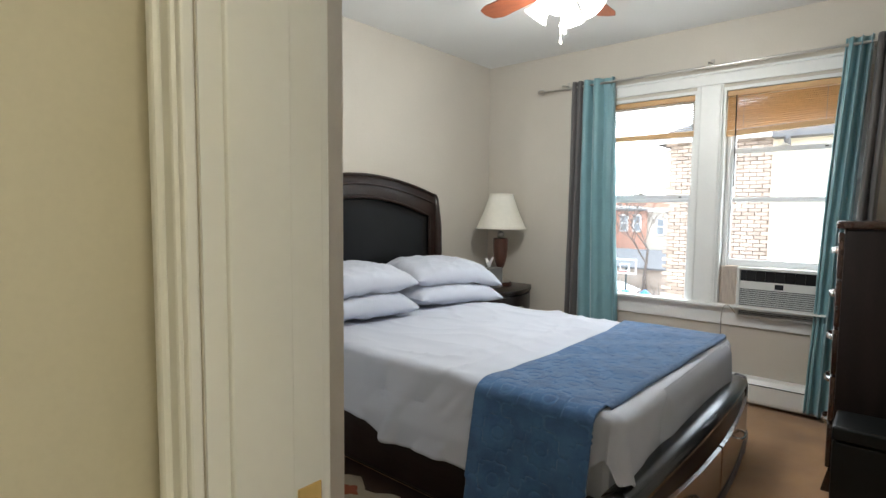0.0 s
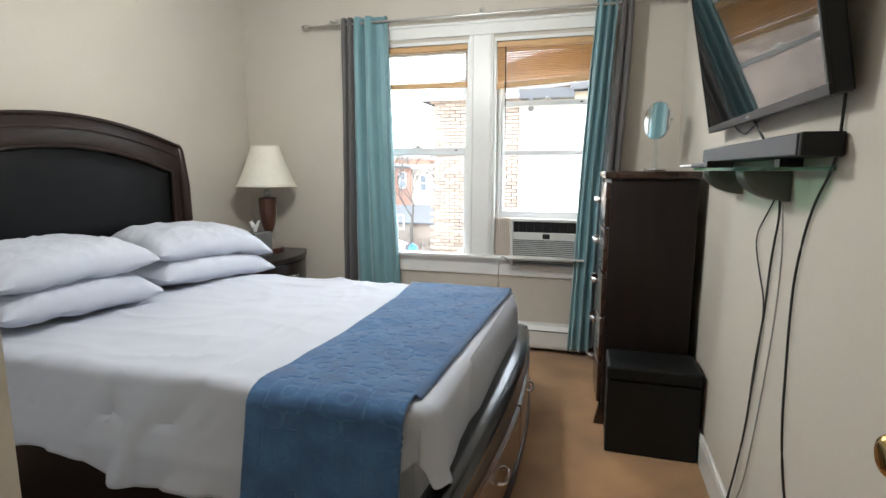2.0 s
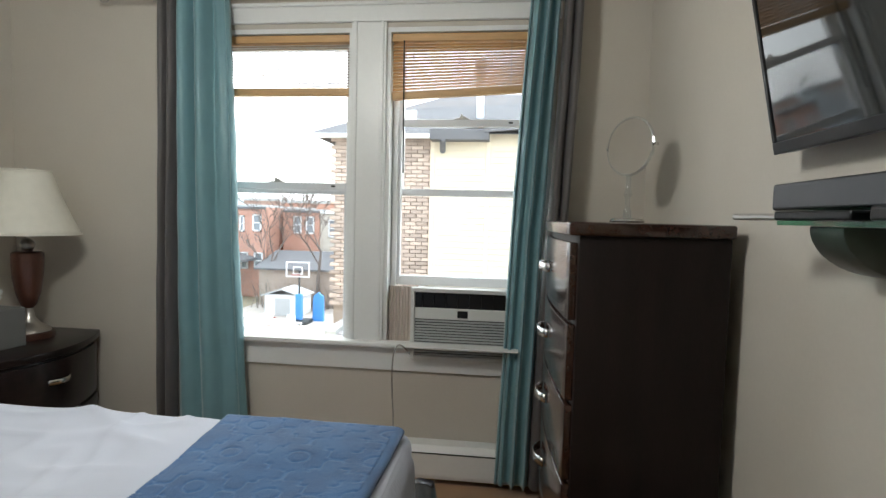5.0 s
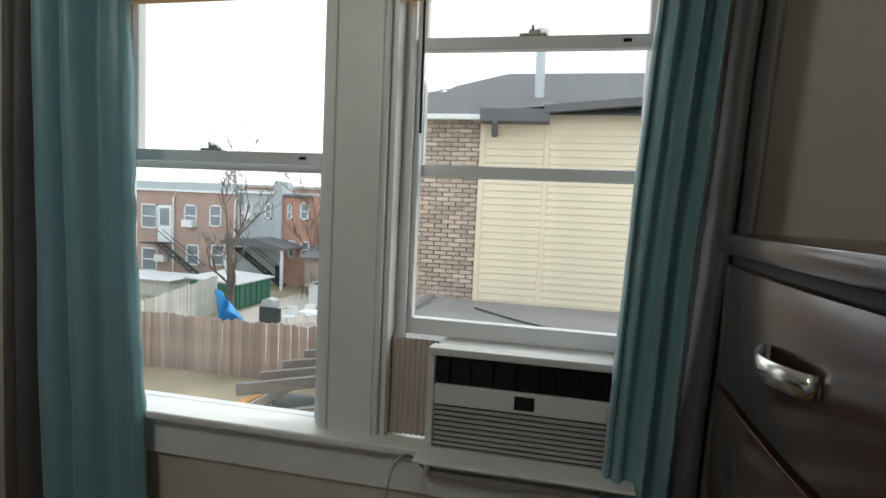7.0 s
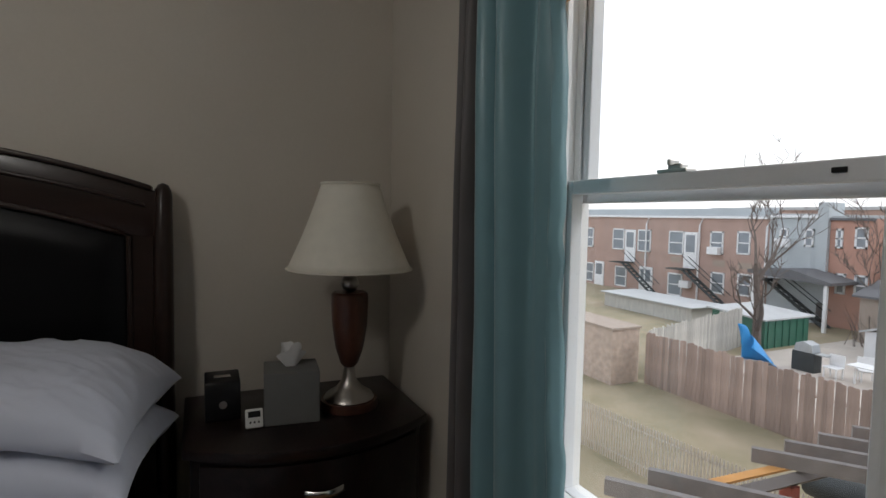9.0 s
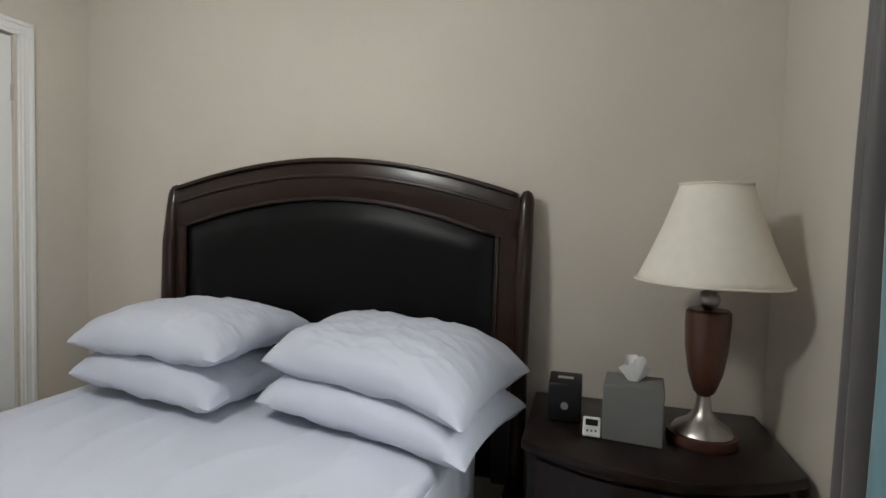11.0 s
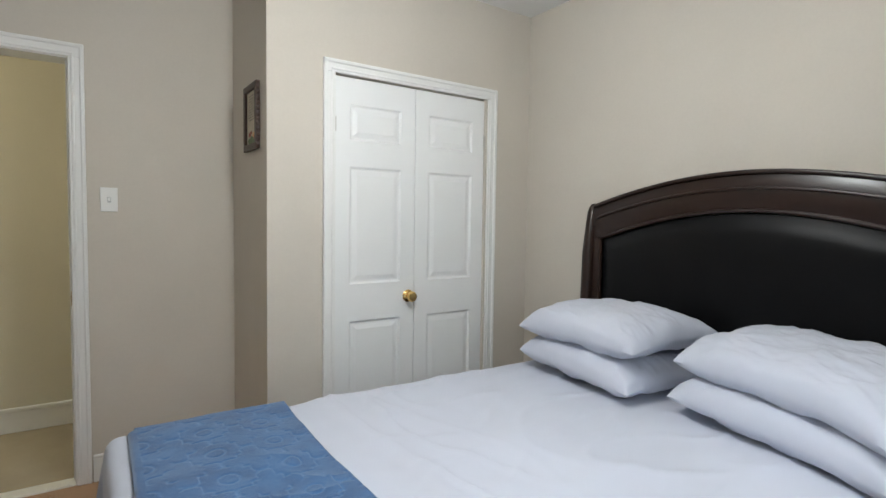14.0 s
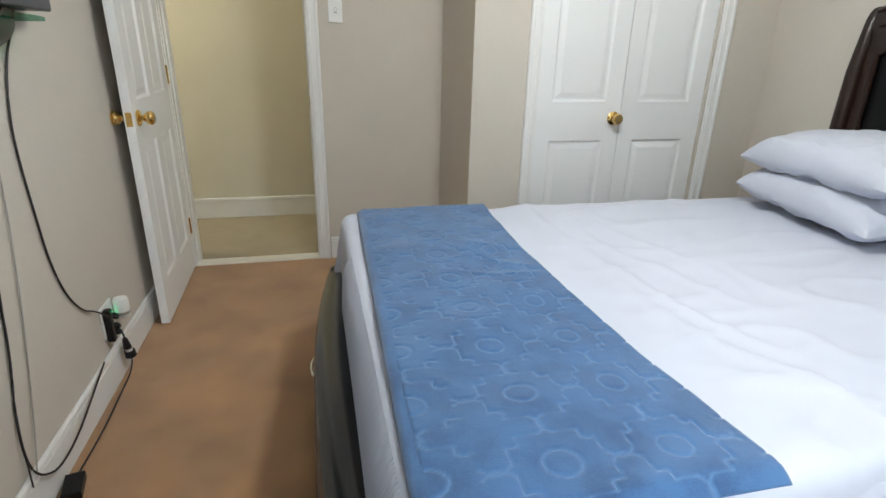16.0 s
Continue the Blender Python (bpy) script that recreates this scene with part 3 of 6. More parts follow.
window(1, *W1, False)
window(2, *W2, True)
bm = bmesh.new()
yt = YN - 0.018
box(bm, W1[0] - 0.07, W1[0] + 0.006, yt, YN, WZ0 + 0.052, WZ1 + 0.02, 0.004)
box(bm, W2[1] - 0.006, W2[1] + 0.075, yt, YN, WZ0 + 0.052, WZ1 + 0.02, 0.004)
box(bm, W1[1] - 0.006, W2[0] + 0.006, yt, YN, WZ0 + 0.052, WZ1 + 0.02, 0.004)
box(bm, W1[1] + 0.006, W1[1] + 0.022, yt - 0.007, yt + 0.001, WZ0 + 0.052, WZ1 + 0.02, 0.003)
box(bm, W2[0] - 0.022, W2[0] - 0.006, yt - 0.007, yt + 0.001, WZ0 + 0.052, WZ1 + 0.02, 0.003)
box(bm, W1[0] - 0.085, W2[1] + 0.09, yt - 0.004, YN, WZ1 + 0.02, WZ1 + 0.095, 0.004)
box(bm, W1[0] - 0.095, W2[1] + 0.10, yt - 0.020, YN, WZ1 + 0.090, WZ1 + 0.108, 0.006)
structure("trim_windows", bm, TRIM, "white painted casing round and between the two windows", category="trim")
bm = B(-1.93, -0.16, 3.848, YN, 0.632, 0.655, 0.007, 3)
box(bm, W1[0], W1[1], YN - 0.001, 3.99, 0.60, 0.640)
box(bm, W2[0], W2[1], YN - 0.001, 3.99, 0.60, 0.640)
structure("trim_window_sill", bm, TRIM, "white painted window sill under both windows", category="sill")
structure("trim_window_apron", B(W1[0] - 0.10, W2[1] + 0.08, YN - 0.018, YN, 0.515, 0.628, 0.004), TRIM, "white painted apron board under the sill", category="trim")

# bamboo blinds, drawn half up
def blind(xa, xb, zl, zr, lit, label):
    b = thing("window_blind", ((xa + xb) / 2, 3.945, 2.08), label, "window blind", "bamboo window blinds")
    x0, x1 = xa + 0.026, xb - 0.026
    part("headrail", B(x0, x1, 3.925, 3.965, 2.05, 2.085, 0.003), BLIND, b)
    n = 15
    bottom = (zl + zr) / 2
    for i in range(n):
        z = 2.045 - (i + 0.5) * (2.045 - bottom - 0.02) / n
        bm = B(x0, x1, -0.0105, 0.0105, -0.0016, 0.0016)
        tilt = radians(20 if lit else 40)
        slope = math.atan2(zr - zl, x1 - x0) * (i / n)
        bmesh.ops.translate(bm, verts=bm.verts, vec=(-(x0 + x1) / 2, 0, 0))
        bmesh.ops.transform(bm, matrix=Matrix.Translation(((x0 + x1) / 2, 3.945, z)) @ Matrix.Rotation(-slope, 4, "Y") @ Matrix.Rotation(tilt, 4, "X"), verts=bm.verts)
        part("slat", bm, BLIND_BACKLIT if lit else BLIND, b)
    bm = B(x0 - (x0 + x1) / 2, x1 - (x0 + x1) / 2, -0.016, 0.016, -0.020, 0.016, 0.004)
    bmesh.ops.transform(bm, matrix=Matrix.Translation(((x0 + x1) / 2, 3.945, bottom)) @ Matrix.Rotation(-math.atan2(zr - zl, x1 - x0), 4, "Y"), verts=bm.verts)
    part("bottom_rail", bm, BLIND, b)
    for x in (x0 + 0.10, x1 - 0.10):
        part("ladder_cord", tube([(x, 3.930, 2.05), (x, 3.930, bottom)], 0.0012, 5), CORDW, b)
    return b


blind(*W1, 1.825, 1.825, True, "bamboo slat blind drawn half up, letting daylight through, slats coloured as backlit")
b2 = blind(*W2, 1.805, 1.84, False, "honey-coloured bamboo slat blind drawn half up, slightly crooked")
part("tilt_wand", tube([(-0.83, 3.918, 2.05), (-0.822, 3.905, 1.445)], 0.0035, 8), BLACK, b2, "thin dark tilt wand", True)

# ---- curtains ----
CY = 3.805
rod = thing("curtain_rod", (-0.98, CY, 2.235), "long brushed-nickel curtain rod with openwork ball finials", "curtain rod")
part("rod", tube([(-2.215, CY, 2.235), (-0.95, CY, 2.235), (0.215, CY, 2.235)], 0.009, 12), NICKEL, rod, "", True)
for x in (-2.240, 0.236):
    bm = bmesh.new()
    for a in range(5):
        pts = []
        for k in range(9):
            th = math.pi * k / 8
            p = Vector((0.028 * math.cos(th), 0.024 * math.sin(th), 0))
            p = Matrix.Rotation(2 * math.pi * a / 5, 3, "X") @ p
            pts.append((x + p.x, CY + p.y, 2.235 + p.z))
        tube(pts, 0.0035, 6, bm)
    part("finial", bm, NICKEL, rod, "openwork cage finial", True)
for x in (-2.05, -0.985, 0.13):
    bm = tube([(x, YN - 0.002, 2.275), (x, CY, 2.265), (x, CY, 2.225)], 0.005, 8)
    box(bm, x - 0.012, x + 0.012, YN - 0.006, YN, 2.245, 2.305, 0.002)
    part("bracket", bm, NICKEL, rod, "", True)


def curtain(name, label, panels):
    """Grommet-topped cloth: each panel is (name, top from, top to, bottom from, bottom to, material, folds, seed, flat edge share)."""
    c = thing(name, (panels[0][1], CY, 2.28), label, "curtain", "window curtains")
    for pname, a0, a1, b0, b1, mat, folds, seed, flat in panels:
        def fn(u, v, grow=0.0):
            x = (a0 + (a1 - a0) * u) * (1 - v) + (b0 + (b1 - b0) * u) * v
            amp = 0.030 + 0.008 * math.sin(seed + 3 * v)
            # the free edge hangs as one broad, nearly flat fold
            w = u if flat >= 0 else 1 - u
            k = min(1.0, max(0.0, (w - (1 - abs(flat))) / max(0.02, abs(flat)))) if flat else 0.0
            ph = w * (1 - 0.65 * k * k) * folds * 2 * math.pi + 0.55 * math.sin(1.9 * v + seed) + seed
            s_ = math.sin(ph)
            y = CY + amp * math.copysign(abs(s_) ** 0.8, s_) * (1 - 0.5 * k) + 0.030 * k
            y += 0.006 * noise.noise(Vector((w * 7, v * 5, seed))) + 0.0035 * k * noise.noise(Vector((w * 22, v * 34 + w * 18, seed + 4)))
            y += 0.004 * math.sin(v * 60 + 9 * noise.noise(Vector((v * 6, seed, 0)))) * max(0.0, 1 - (1 - w) * 9) * k
            x += 0.008 * math.cos(ph) * (1 - k) + 0.006 * math.sin(5 * v + seed) + 0.004 * noise.noise(Vector((w * 3, v * 8, seed + 7)))
            if v < 0.05:
                y = CY + (y - CY) * (0.7 + v * 6)
            return (x, y - grow, 2.275 - v * 2.235)
        bm = grid(fn, int(folds * 22), 110)
        ob = part(pname, bm, mat, c, "", True)
        sol = ob.modifiers.new("thick", "SOLIDIFY")
        sol.thickness = 0.0025
        if flat:
            e = 0.9 if flat > 0 else 0.1
            part("hem_seam", tube([Vector(fn(e, k / 70, 0.0022)) for k in range(71)], 0.0011, 4), mat, ob, "stitched hem seam")
    return c


curtain("curtain", "teal and grey-brown satin curtain bunched beside the bed window", [
    ("grey_panel", -1.975, -1.885, -1.985, -1.895, TAUPE, 2, 0.4, 0), ("teal_panel", -1.875, -1.640, -1.885, -1.535, TEAL, 3, 1.9, 0.42)])
curtain("curtain", "teal and grey-brown satin curtain bunched beside the chest", [
    ("teal_panel", -0.258, -0.125, -0.365, -0.215, TEAL, 3, 2.6, -0.30), ("grey_panel", -0.120, -0.045, -0.21, -0.10, TAUPE, 2, 0.9, 0)])
# baseboard heater
h = thing("baseboard_heater", (-0.9, YN - 0.04, 0.0), "long white metal baseboard heater under the windows", "heater")
part("cover", prism([(YN - 0.005, 0.03), (YN - 0.070, 0.03), (YN - 0.075, 0.05), (YN - 0.075, 0.155), (YN - 0.055, 0.185), (YN - 0.005, 0.195)], "x", -2.1, 0.05, 0.002), TRIM, h)
part("air_slot", B(-2.09, 0.04, YN - 0.0765, YN - 0.070, 0.150, 0.156), BLACK, h, "dark air slot")
for x in (-2.09, -0.95, 0.03):
    part("end_cap", B(x - 0.02, x + 0.02, YN - 0.079, YN - 0.002, 0.0, 0.198, 0.004), TRIM, h)

# air conditioner
ac = thing("air_conditioner", (-0.525, 3.93, 0.655), "white window air conditioner with black outlet under a raised sash", "air conditioner")
bm = B(-0.757, -0.291, 3.88, 4.025, 0.655, 0.908, 0.008)
box(bm, -0.755, -0.293, 4.025, 4.30, 0.655, 0.862, 0.006)
part("casing", bm, ACW, ac)
bm = bmesh.new()
x0, x1, z0, z1, yf = -0.765, -0.283, 0.585, 0.918, 3.855
box(bm, x0, x1, yf + 0.022, 3.90, z0, z1, 0.006)
for q in ((x0, x1, yf, z1 - 0.020, z1), (x0, x0 + 0.018, yf, z0, z1 - 0.02), (x1 - 0.018, x1, yf, z0, z1 - 0.02), (x0 + 0.018, x1 - 0.018, yf + 0.002, 0.775, 0.826), (x0 + 0.018, x1 - 0.018, yf, z0, z0 + 0.018)):
    part("front_frame", B(q[0], q[1], q[2], yf + 0.0225, q[3], q[4], 0.004), ACW, ac)
part("front", bm, ACW, ac)
part("outlet_recess", B(x0 + 0.02, x1 - 0.02, yf + 0.015, yf + 0.0215, 0.826, 0.898), BLACK, ac, "black air outlet")
for i in range(8):
    x = x0 + 0.05 + i * 0.054
    part("vane", B(x, x + 0.004, yf + 0.003, yf + 0.016, 0.832, 0.893), BLACK, ac, "black vane")
for i in range(13):
    z = 0.606 + i * 0.0130
    bm = B(x0 + 0.019, x1 - 0.019, yf + 0.004, yf + 0.012, z, z + 0.0085, 0.002)
    part("louver", bm, ACG, ac, "grey louver slat")
part("intake", B(x0 + 0.018, x1 - 0.018, yf + 0.016, yf + 0.0205, 0.603, 0.775), BLACK, ac)
bm = B(-0.548, -0.500, yf - 0.001, yf + 0.006, 0.785, 0.818, 0.002)
part("display", bm, BLACK, ac, "small dark display window")
for i in range(9):
    a = W2[0] + 0.022 + i * 0.0145
    prismo = [(a, 3.955), (a + 0.007, 3.947), (a + 0.0145, 3.955), (a + 0.0145, 3.958), (a + 0.007, 3.950), (a, 3.958)]
    part("pleat", prism(prismo, "z", 0.645, 0.910), ACCORD, ac, "beige accordion side pleat")
part("side_panel", B(-0.292, W2[1] - 0.02, 3.95, 3.956, 0.645, 0.910), ACCORD, ac, "beige accordion side panel")
part("support_board", B(-0.775, -0.27, 3.775, 3.90, 0.6565, 0.664, 0.002), TRIM, ac, "thin board under the unit")
tagged(part("power_cord", tube([(-0.762, 3.868, 0.60), (-0.80, 3.80, 0.672), (-0.815, 3.73, 0.655), (-0.82, 3.722, 0.56), (-0.84, 3.84, 0.40), (-0.82, 3.80, 0.21)], 0.0035, 8, None, 2), CORDW, ac, "thin white power cord", True))
# ---- the bed ----
BY0, BY1 = 1.505, 2.945          # mattress sides
bed = thing("bed", (-1.6, 2.28, 0), "dark espresso wooden bed with black leather headboard and footboard drawers", "bed")
HC = 2.305                        # middle of the headboard
HY0, HY1, ZPOST = 1.535, 3.078, 1.395
def arch(y, ends, mid_z, half=0.75):
    k = min(1.0, abs(y - HC) / half)
    return ends + (mid_z - ends) * math.cos(k * math.pi / 2) ** 0.9
def arched(y0, y1, lo, hi, x0, x1, n=40, bev=0.004):
    """A board with curved upper and lower edges; lo and hi are functions of y."""
    bm = bmesh.new()
    rows = []
    for i in range(n + 1):
        y = y0 + (y1 - y0) * i / n
        rows.append([bm.verts.new(p) for p in ((x0, y, lo(y)), (x1, y, lo(y)), (x1 + 0.0, y, hi(y)), (x0, y, hi(y)))])
    for a, b in zip(rows, rows[1:]):
        for k in range(4):
            bm.faces.new((a[k], a[(k + 1) % 4], b[(k + 1) % 4], b[k]))
    bm.faces.new(rows[0])
    bm.faces.new(rows[-1][::-1])
    bmesh.ops.recalc_face_normals(bm, faces=bm.faces)
    if bev:
        bmesh.ops.bevel(bm, geom=[e for e in bm.edges if e.calc_face_angle(0) > 1.0], offset=bev, segments=2, affect="EDGES", profile=0.5)
    return bm
top = lambda y: arch(y, 1.372, 1.502)
pan = lambda y: arch(y, 1.205, 1.345, 0.70)
part("headboard_rail", arched(HY0 + 0.02, HY1 - 0.02, lambda y: pan(y) + 0.014, top, -2.775, -2.722), HEADW, bed, "", True)
part("top_moulding", arched(HY0 + 0.03, HY1 - 0.03, lambda y: top(y) - 0.004, lambda y: top(y) + 0.014, -2.782, -2.705, 40, 0.007), HEADW, bed, "", True)
part("rail_bead", arched(HY0 + 0.05, HY1 - 0.05, lambda y: top(y) - 0.065, lambda y: top(y) - 0.052, -2.724, -2.712, 40, 0.005), HEADW, bed, "", True)
part("headboard_back", B(-2.785, -2.765, HY0 + 0.03, HY1 - 0.03, 0.30, 1.33), ESPRESSO, bed)
for a, b in ((HY0 + 0.02, 1.605), (2.985, HY1 - 0.02)):
    part("headboard_stile", B(-2.775, -2.722, a, b, 0.30, 1.33, 0.005), HEADW, bed)
def cushion(u, v):
    y = 1.622 + (2.970 - 1.622) * u
    z = 0.50 + (pan(y) - 0.50) * v
    edge = min(u * 14, (1 - u) * 14, (1 - v) * 9, 1.0)
    return (-2.765 + 0.034 + 0.024 * math.sin(edge * math.pi / 2) + 0.002 * noise.noise(Vector((y * 3, z * 3, 0))), y, z)
part("leather_panel", grid(cushion, 60, 30), LEATHER, bed, "padded black leather headboard panel", True)
part("panel_bead", tube([(-2.720, 1.612, 0.5)] + [(-2.720, 1.612 + (2.980 - 1.612) * i / 30, pan(1.612 + (2.980 - 1.612) * i / 30) + 0.010) for i in range(31)] + [(-2.720, 2.980, 0.5)], 0.009, 8), HEADW, bed, "", True)
def post(y):
    bm = bmesh.new()
    rings = []
    n = 16
    spec = [(0.0, 0.035, -2.745), (0.45, 0.036, -2.735), (0.9, 0.036, -2.728), (1.15, 0.036, -2.735), (1.30, 0.034, -2.755), (1.355, 0.034, -2.765), (1.375, 0.030, -2.768), (1.393, 0.020, -2.770), (1.400, 0.006, -2.771)]
    for z, r, x in spec:
        r *= 1.18
        rings.append([bm.verts.new((x + 0.012 + r * 0.85 * math.cos(2 * math.pi * k / n), y + r * 0.72 * math.sin(2 * math.pi * k / n), z)) for k in range(n)])
    for a, b in zip(rings, rings[1:]):
        for k in range(n):
            bm.faces.new((a[k], a[(k + 1) % n], b[(k + 1) % n], b[k]))
    bm.faces.new(rings[0][::-1])
    bm.faces.new(rings[-1])
    return part("headboard_post", bm, HEADW, bed, "", True)
post(HY0)
post(HY1)
FX = -0.545
for y0, y1 in ((1.482, 1.503), (3.055, 3.083)):
    part("side_rail", B(-2.74, FX - 0.05, y0, y1, 0.12, 0.36, 0.005), ESPRESSO, bed)
part("storage_base", B(-2.70, FX - 0.06, 1.503, 3.055, 0.10, 0.24), ESPRESSO, bed)
# footboard: bowed outward, with a padded leather roll
def bow(y):
    return 0.060 * math.cos((y - 2.28) / 0.83 * math.pi / 2)
def ftop(y):
    return 0.405 + 0.065 * math.cos((y - 2.28) / 0.83 * math.pi / 2)
def lofted(y0, y1, section, n=36):
    """section(y) gives a closed ring of (x, z)."""
    bm = bmesh.new()
    rings = [[bm.verts.new((x, y, z)) for x, z in section(y)] for y in [y0 + (y1 - y0) * i / n for i in range(n + 1)]]
    m = len(rings[0])
    for a, b in zip(rings, rings[1:]):
        for k in range(m):
            bm.faces.new((a[k], a[(k + 1) % m], b[(k + 1) % m], b[k]))
    bm.faces.new(rings[0])
    bm.faces.new(rings[-1][::-1])
    return bm
FY0, FY1 = 1.455, 3.105
part("footboard", lofted(FY0 + 0.01, FY1 - 0.01, lambda y: [(FX - 0.04, 0.08), (FX + bow(y), 0.08), (FX + bow(y), ftop(y) - 0.10), (FX + bow(y) - 0.01, ftop(y) - 0.05), (FX - 0.04 + bow(y) * 0.6, ftop(y) - 0.04)]), ESPRESSO, bed, "", True)
def roll(y):
    cx, cz = FX + bow(y) - 0.045, ftop(y) - 0.045
    return [(cx + 0.052 * math.cos(a) * (1.0 + 0.25 * math.sin(a)), cz + 0.045 * math.sin(a)) for a in [2 * math.pi * k / 16 for k in range(16)]]
part("footboard_roll", lofted(FY0 + 0.03, FY1 - 0.03, roll), ROLLHIDE, bed, "glossy black padded leather roll", True)
for y in (FY0, FY1 - 0.045):
    part("footboard_end", prism([(FX - 0.075, 0.0), (FX + 0.012, 0.0), (FX + 0.012, ftop(y + 0.02) - 0.06), (FX + 0.0, ftop(y + 0.02) - 0.005), (FX - 0.05, ftop(y + 0.02) + 0.004), (FX - 0.095, ftop(y + 0.02) - 0.03), (FX - 0.085, 0.2)], "y", y, y + 0.045, 0.006), ESPRESSO, bed, "", True)
for y0, y1 in ((1.53, 2.27), (2.29, 3.03)):
    dr = part("drawer_front", lofted(y0, y1, lambda y: [(FX + bow(y) - 0.004, 0.125), (FX + bow(y) + 0.014, 0.13), (FX + bow(y) + 0.014, 0.315), (FX + bow(y) - 0.004, 0.32)], 16), CHERRY, bed, "glossy brown drawer front", True)
    c = (y0 + y1) / 2
    xx = FX + bow(c) + 0.014
    part("drawer_handle", tube([(xx, c - 0.055, 0.245), (xx + 0.02, c - 0.045, 0.24), (xx + 0.026, c, 0.238), (xx + 0.02, c + 0.045, 0.24), (xx, c + 0.055, 0.245)], 0.006, 8, None, 2), CHROME, dr, "curved chrome pull", True)
part("foot_moulding", lofted(FY0 + 0.02, FY1 - 0.02, lambda y: [(FX + bow(y) - 0.01, 0.085), (FX + bow(y) + 0.022, 0.085), (FX + bow(y) + 0.018, 0.118), (FX + bow(y) - 0.01, 0.120)], 24), ESPRESSO, bed, "", True)
for y in (1.52, 2.28, 3.04):
    part("bed_foot", B(FX - 0.04, FX + 0.02, y - 0.03, y + 0.03, 0.0, 0.09, 0.006), ESPRESSO, bed)
part("mattress_body", B(-2.66, -0.615, BY0 + 0.02, BY1 - 0.0, 0.242, 0.610, 0.04, 3), SHEET, bed, "thick white mattress")
def ribbed(u, v):
    y = 1.74 + 1.17 * u
    a = v * 0.20
    return (-0.600 + 0.026 * math.sin(min(1.0, v * 3.5) * math.pi / 2) + 0.05 * a - 0.045 * max(0.0, 1 - u * 6) - 0.045 * max(0.0, 1 - (1 - u) * 20) + 0.0022 * math.cos(u * 1.17 / 0.0095 * 2 * math.pi), y, 0.634 - a - 0.012 * (1 - v))
part("mattress_pad", grid(ribbed, 700, 10), SHEET, bed, "ribbed white mattress edge", True)


def ridge(p, sharp=6):
    """A crease: near 1 along thin wandering lines, 0 elsewhere."""
    return (1 - min(1.0, abs(noise.noise(p)) * 1.6)) ** sharp


def drape(rect, zt, over, rnd, fold, seed, step=0.02, lift=0.0, groove=None, hem=None):
    """Cloth laid over a bed: rect is the top it covers, over the widths that hang at x0, x1, y0, y1."""
    x0, x1, y0, y1 = rect
    ox0, ox1, oy0, oy1 = over
    U0, U1, V0, V1 = x0 - ox0, x1 + ox1, y0 - oy0, y1 + oy1
    nu, nv = max(2, int((U1 - U0) / step)), max(2, int((V1 - V0) / step))
    def fn(a, b):
        u, v = U0 + (U1 - U0) * a, V0 + (V1 - V0) * b
        cu, cv = min(max(u, x0), x1), min(max(v, y0), y1)
        du, dv = u - cu, v - cv
        if hem and dv:
            dv *= hem(u)
        if seed < 2 and dv < 0:      # drawn up towards the foot corner
            dv *= 1 - 0.42 * min(1.0, max(0.0, (u + 0.95) / 0.30)) ** 2
            if du > 0:
                du *= 1 - 0.3 * min(1.0, abs(dv) / 0.14)
        d = math.hypot(du, dv)
        nx, ny = (du / d, dv / d) if d > 1e-9 else (0, 0)
        q = rnd * math.pi / 2
        if d < q:
            out, down = rnd * math.sin(d / rnd), rnd * (1 - math.cos(d / rnd))
        else:
            out, down = rnd + (0.17 if dv < 0 else 0.05) * (d - q), rnd + (d - q)
        if seed < 2 and du > 0 and dv < 0 and down > 0.20:      # the corner rests on the footboard's end
            down, out = 0.20 + 0.08 * (down - 0.20), min(out, 0.075)
        along = cu if abs(dv) > abs(du) else cv
        w = min(1.0, max(0.0, d - 0.03) * 6)
        along += 0.35 * down * (1 if seed < 2 else 0)
        wave = fold * w * (math.sin(along * 17 + seed + 2.2 * math.sin(along * 5 + seed)) + 0.5 * math.sin(along * 39 + seed * 2)) * (0.3 if abs(du) > abs(dv) else 1)
        out += wave * min(1, 0.3 + down * 2.0)
        if seed < 2:
            w *= (0.25 if abs(du) > abs(dv) or du > 0 else 1.0)
            out -= 0.028 * w * ridge(Vector((along * 3.1, down * 1.2, 7.0)), 5) + 0.012 * w * ridge(Vector((along * 7 + down * 3, down * 1.5, 3.0)), 4)
        nz = 0.006 * noise.noise(Vector((u * 2.2, v * 2.2, seed))) + 0.004 * noise.noise(Vector((u * 5 + v * 3, v * 9 - u * 4, seed + 3)))
        z = zt - down + nz * (1.0 if d < 0.02 else 0.3) + lift
        if seed < 2 and dv < 0 and down > 0.16:
            low = 0.060 + 0.024 * min(1.0, (down - 0.16) / 0.08)
            out = max(out, low) + 0.35 * max(0.0, out - low)
        if seed > 2 and dv < 0:
            out += min(0.022, d * 0.3)
        if groove:
            g = groove(u, v)
            if d < q:
                z -= g
            else:
                out -= g
        return (cu + nx * (out - rnd * 0), cv + ny * (out), z)
    return grid(fn, nu, nv)


def wrinkle_hem(u):
    return 1.0 + 0.09 * math.sin(u * 4.2 + 0.6) + 0.05 * math.sin(u * 11) + 0.012 * math.sin(u * 23)


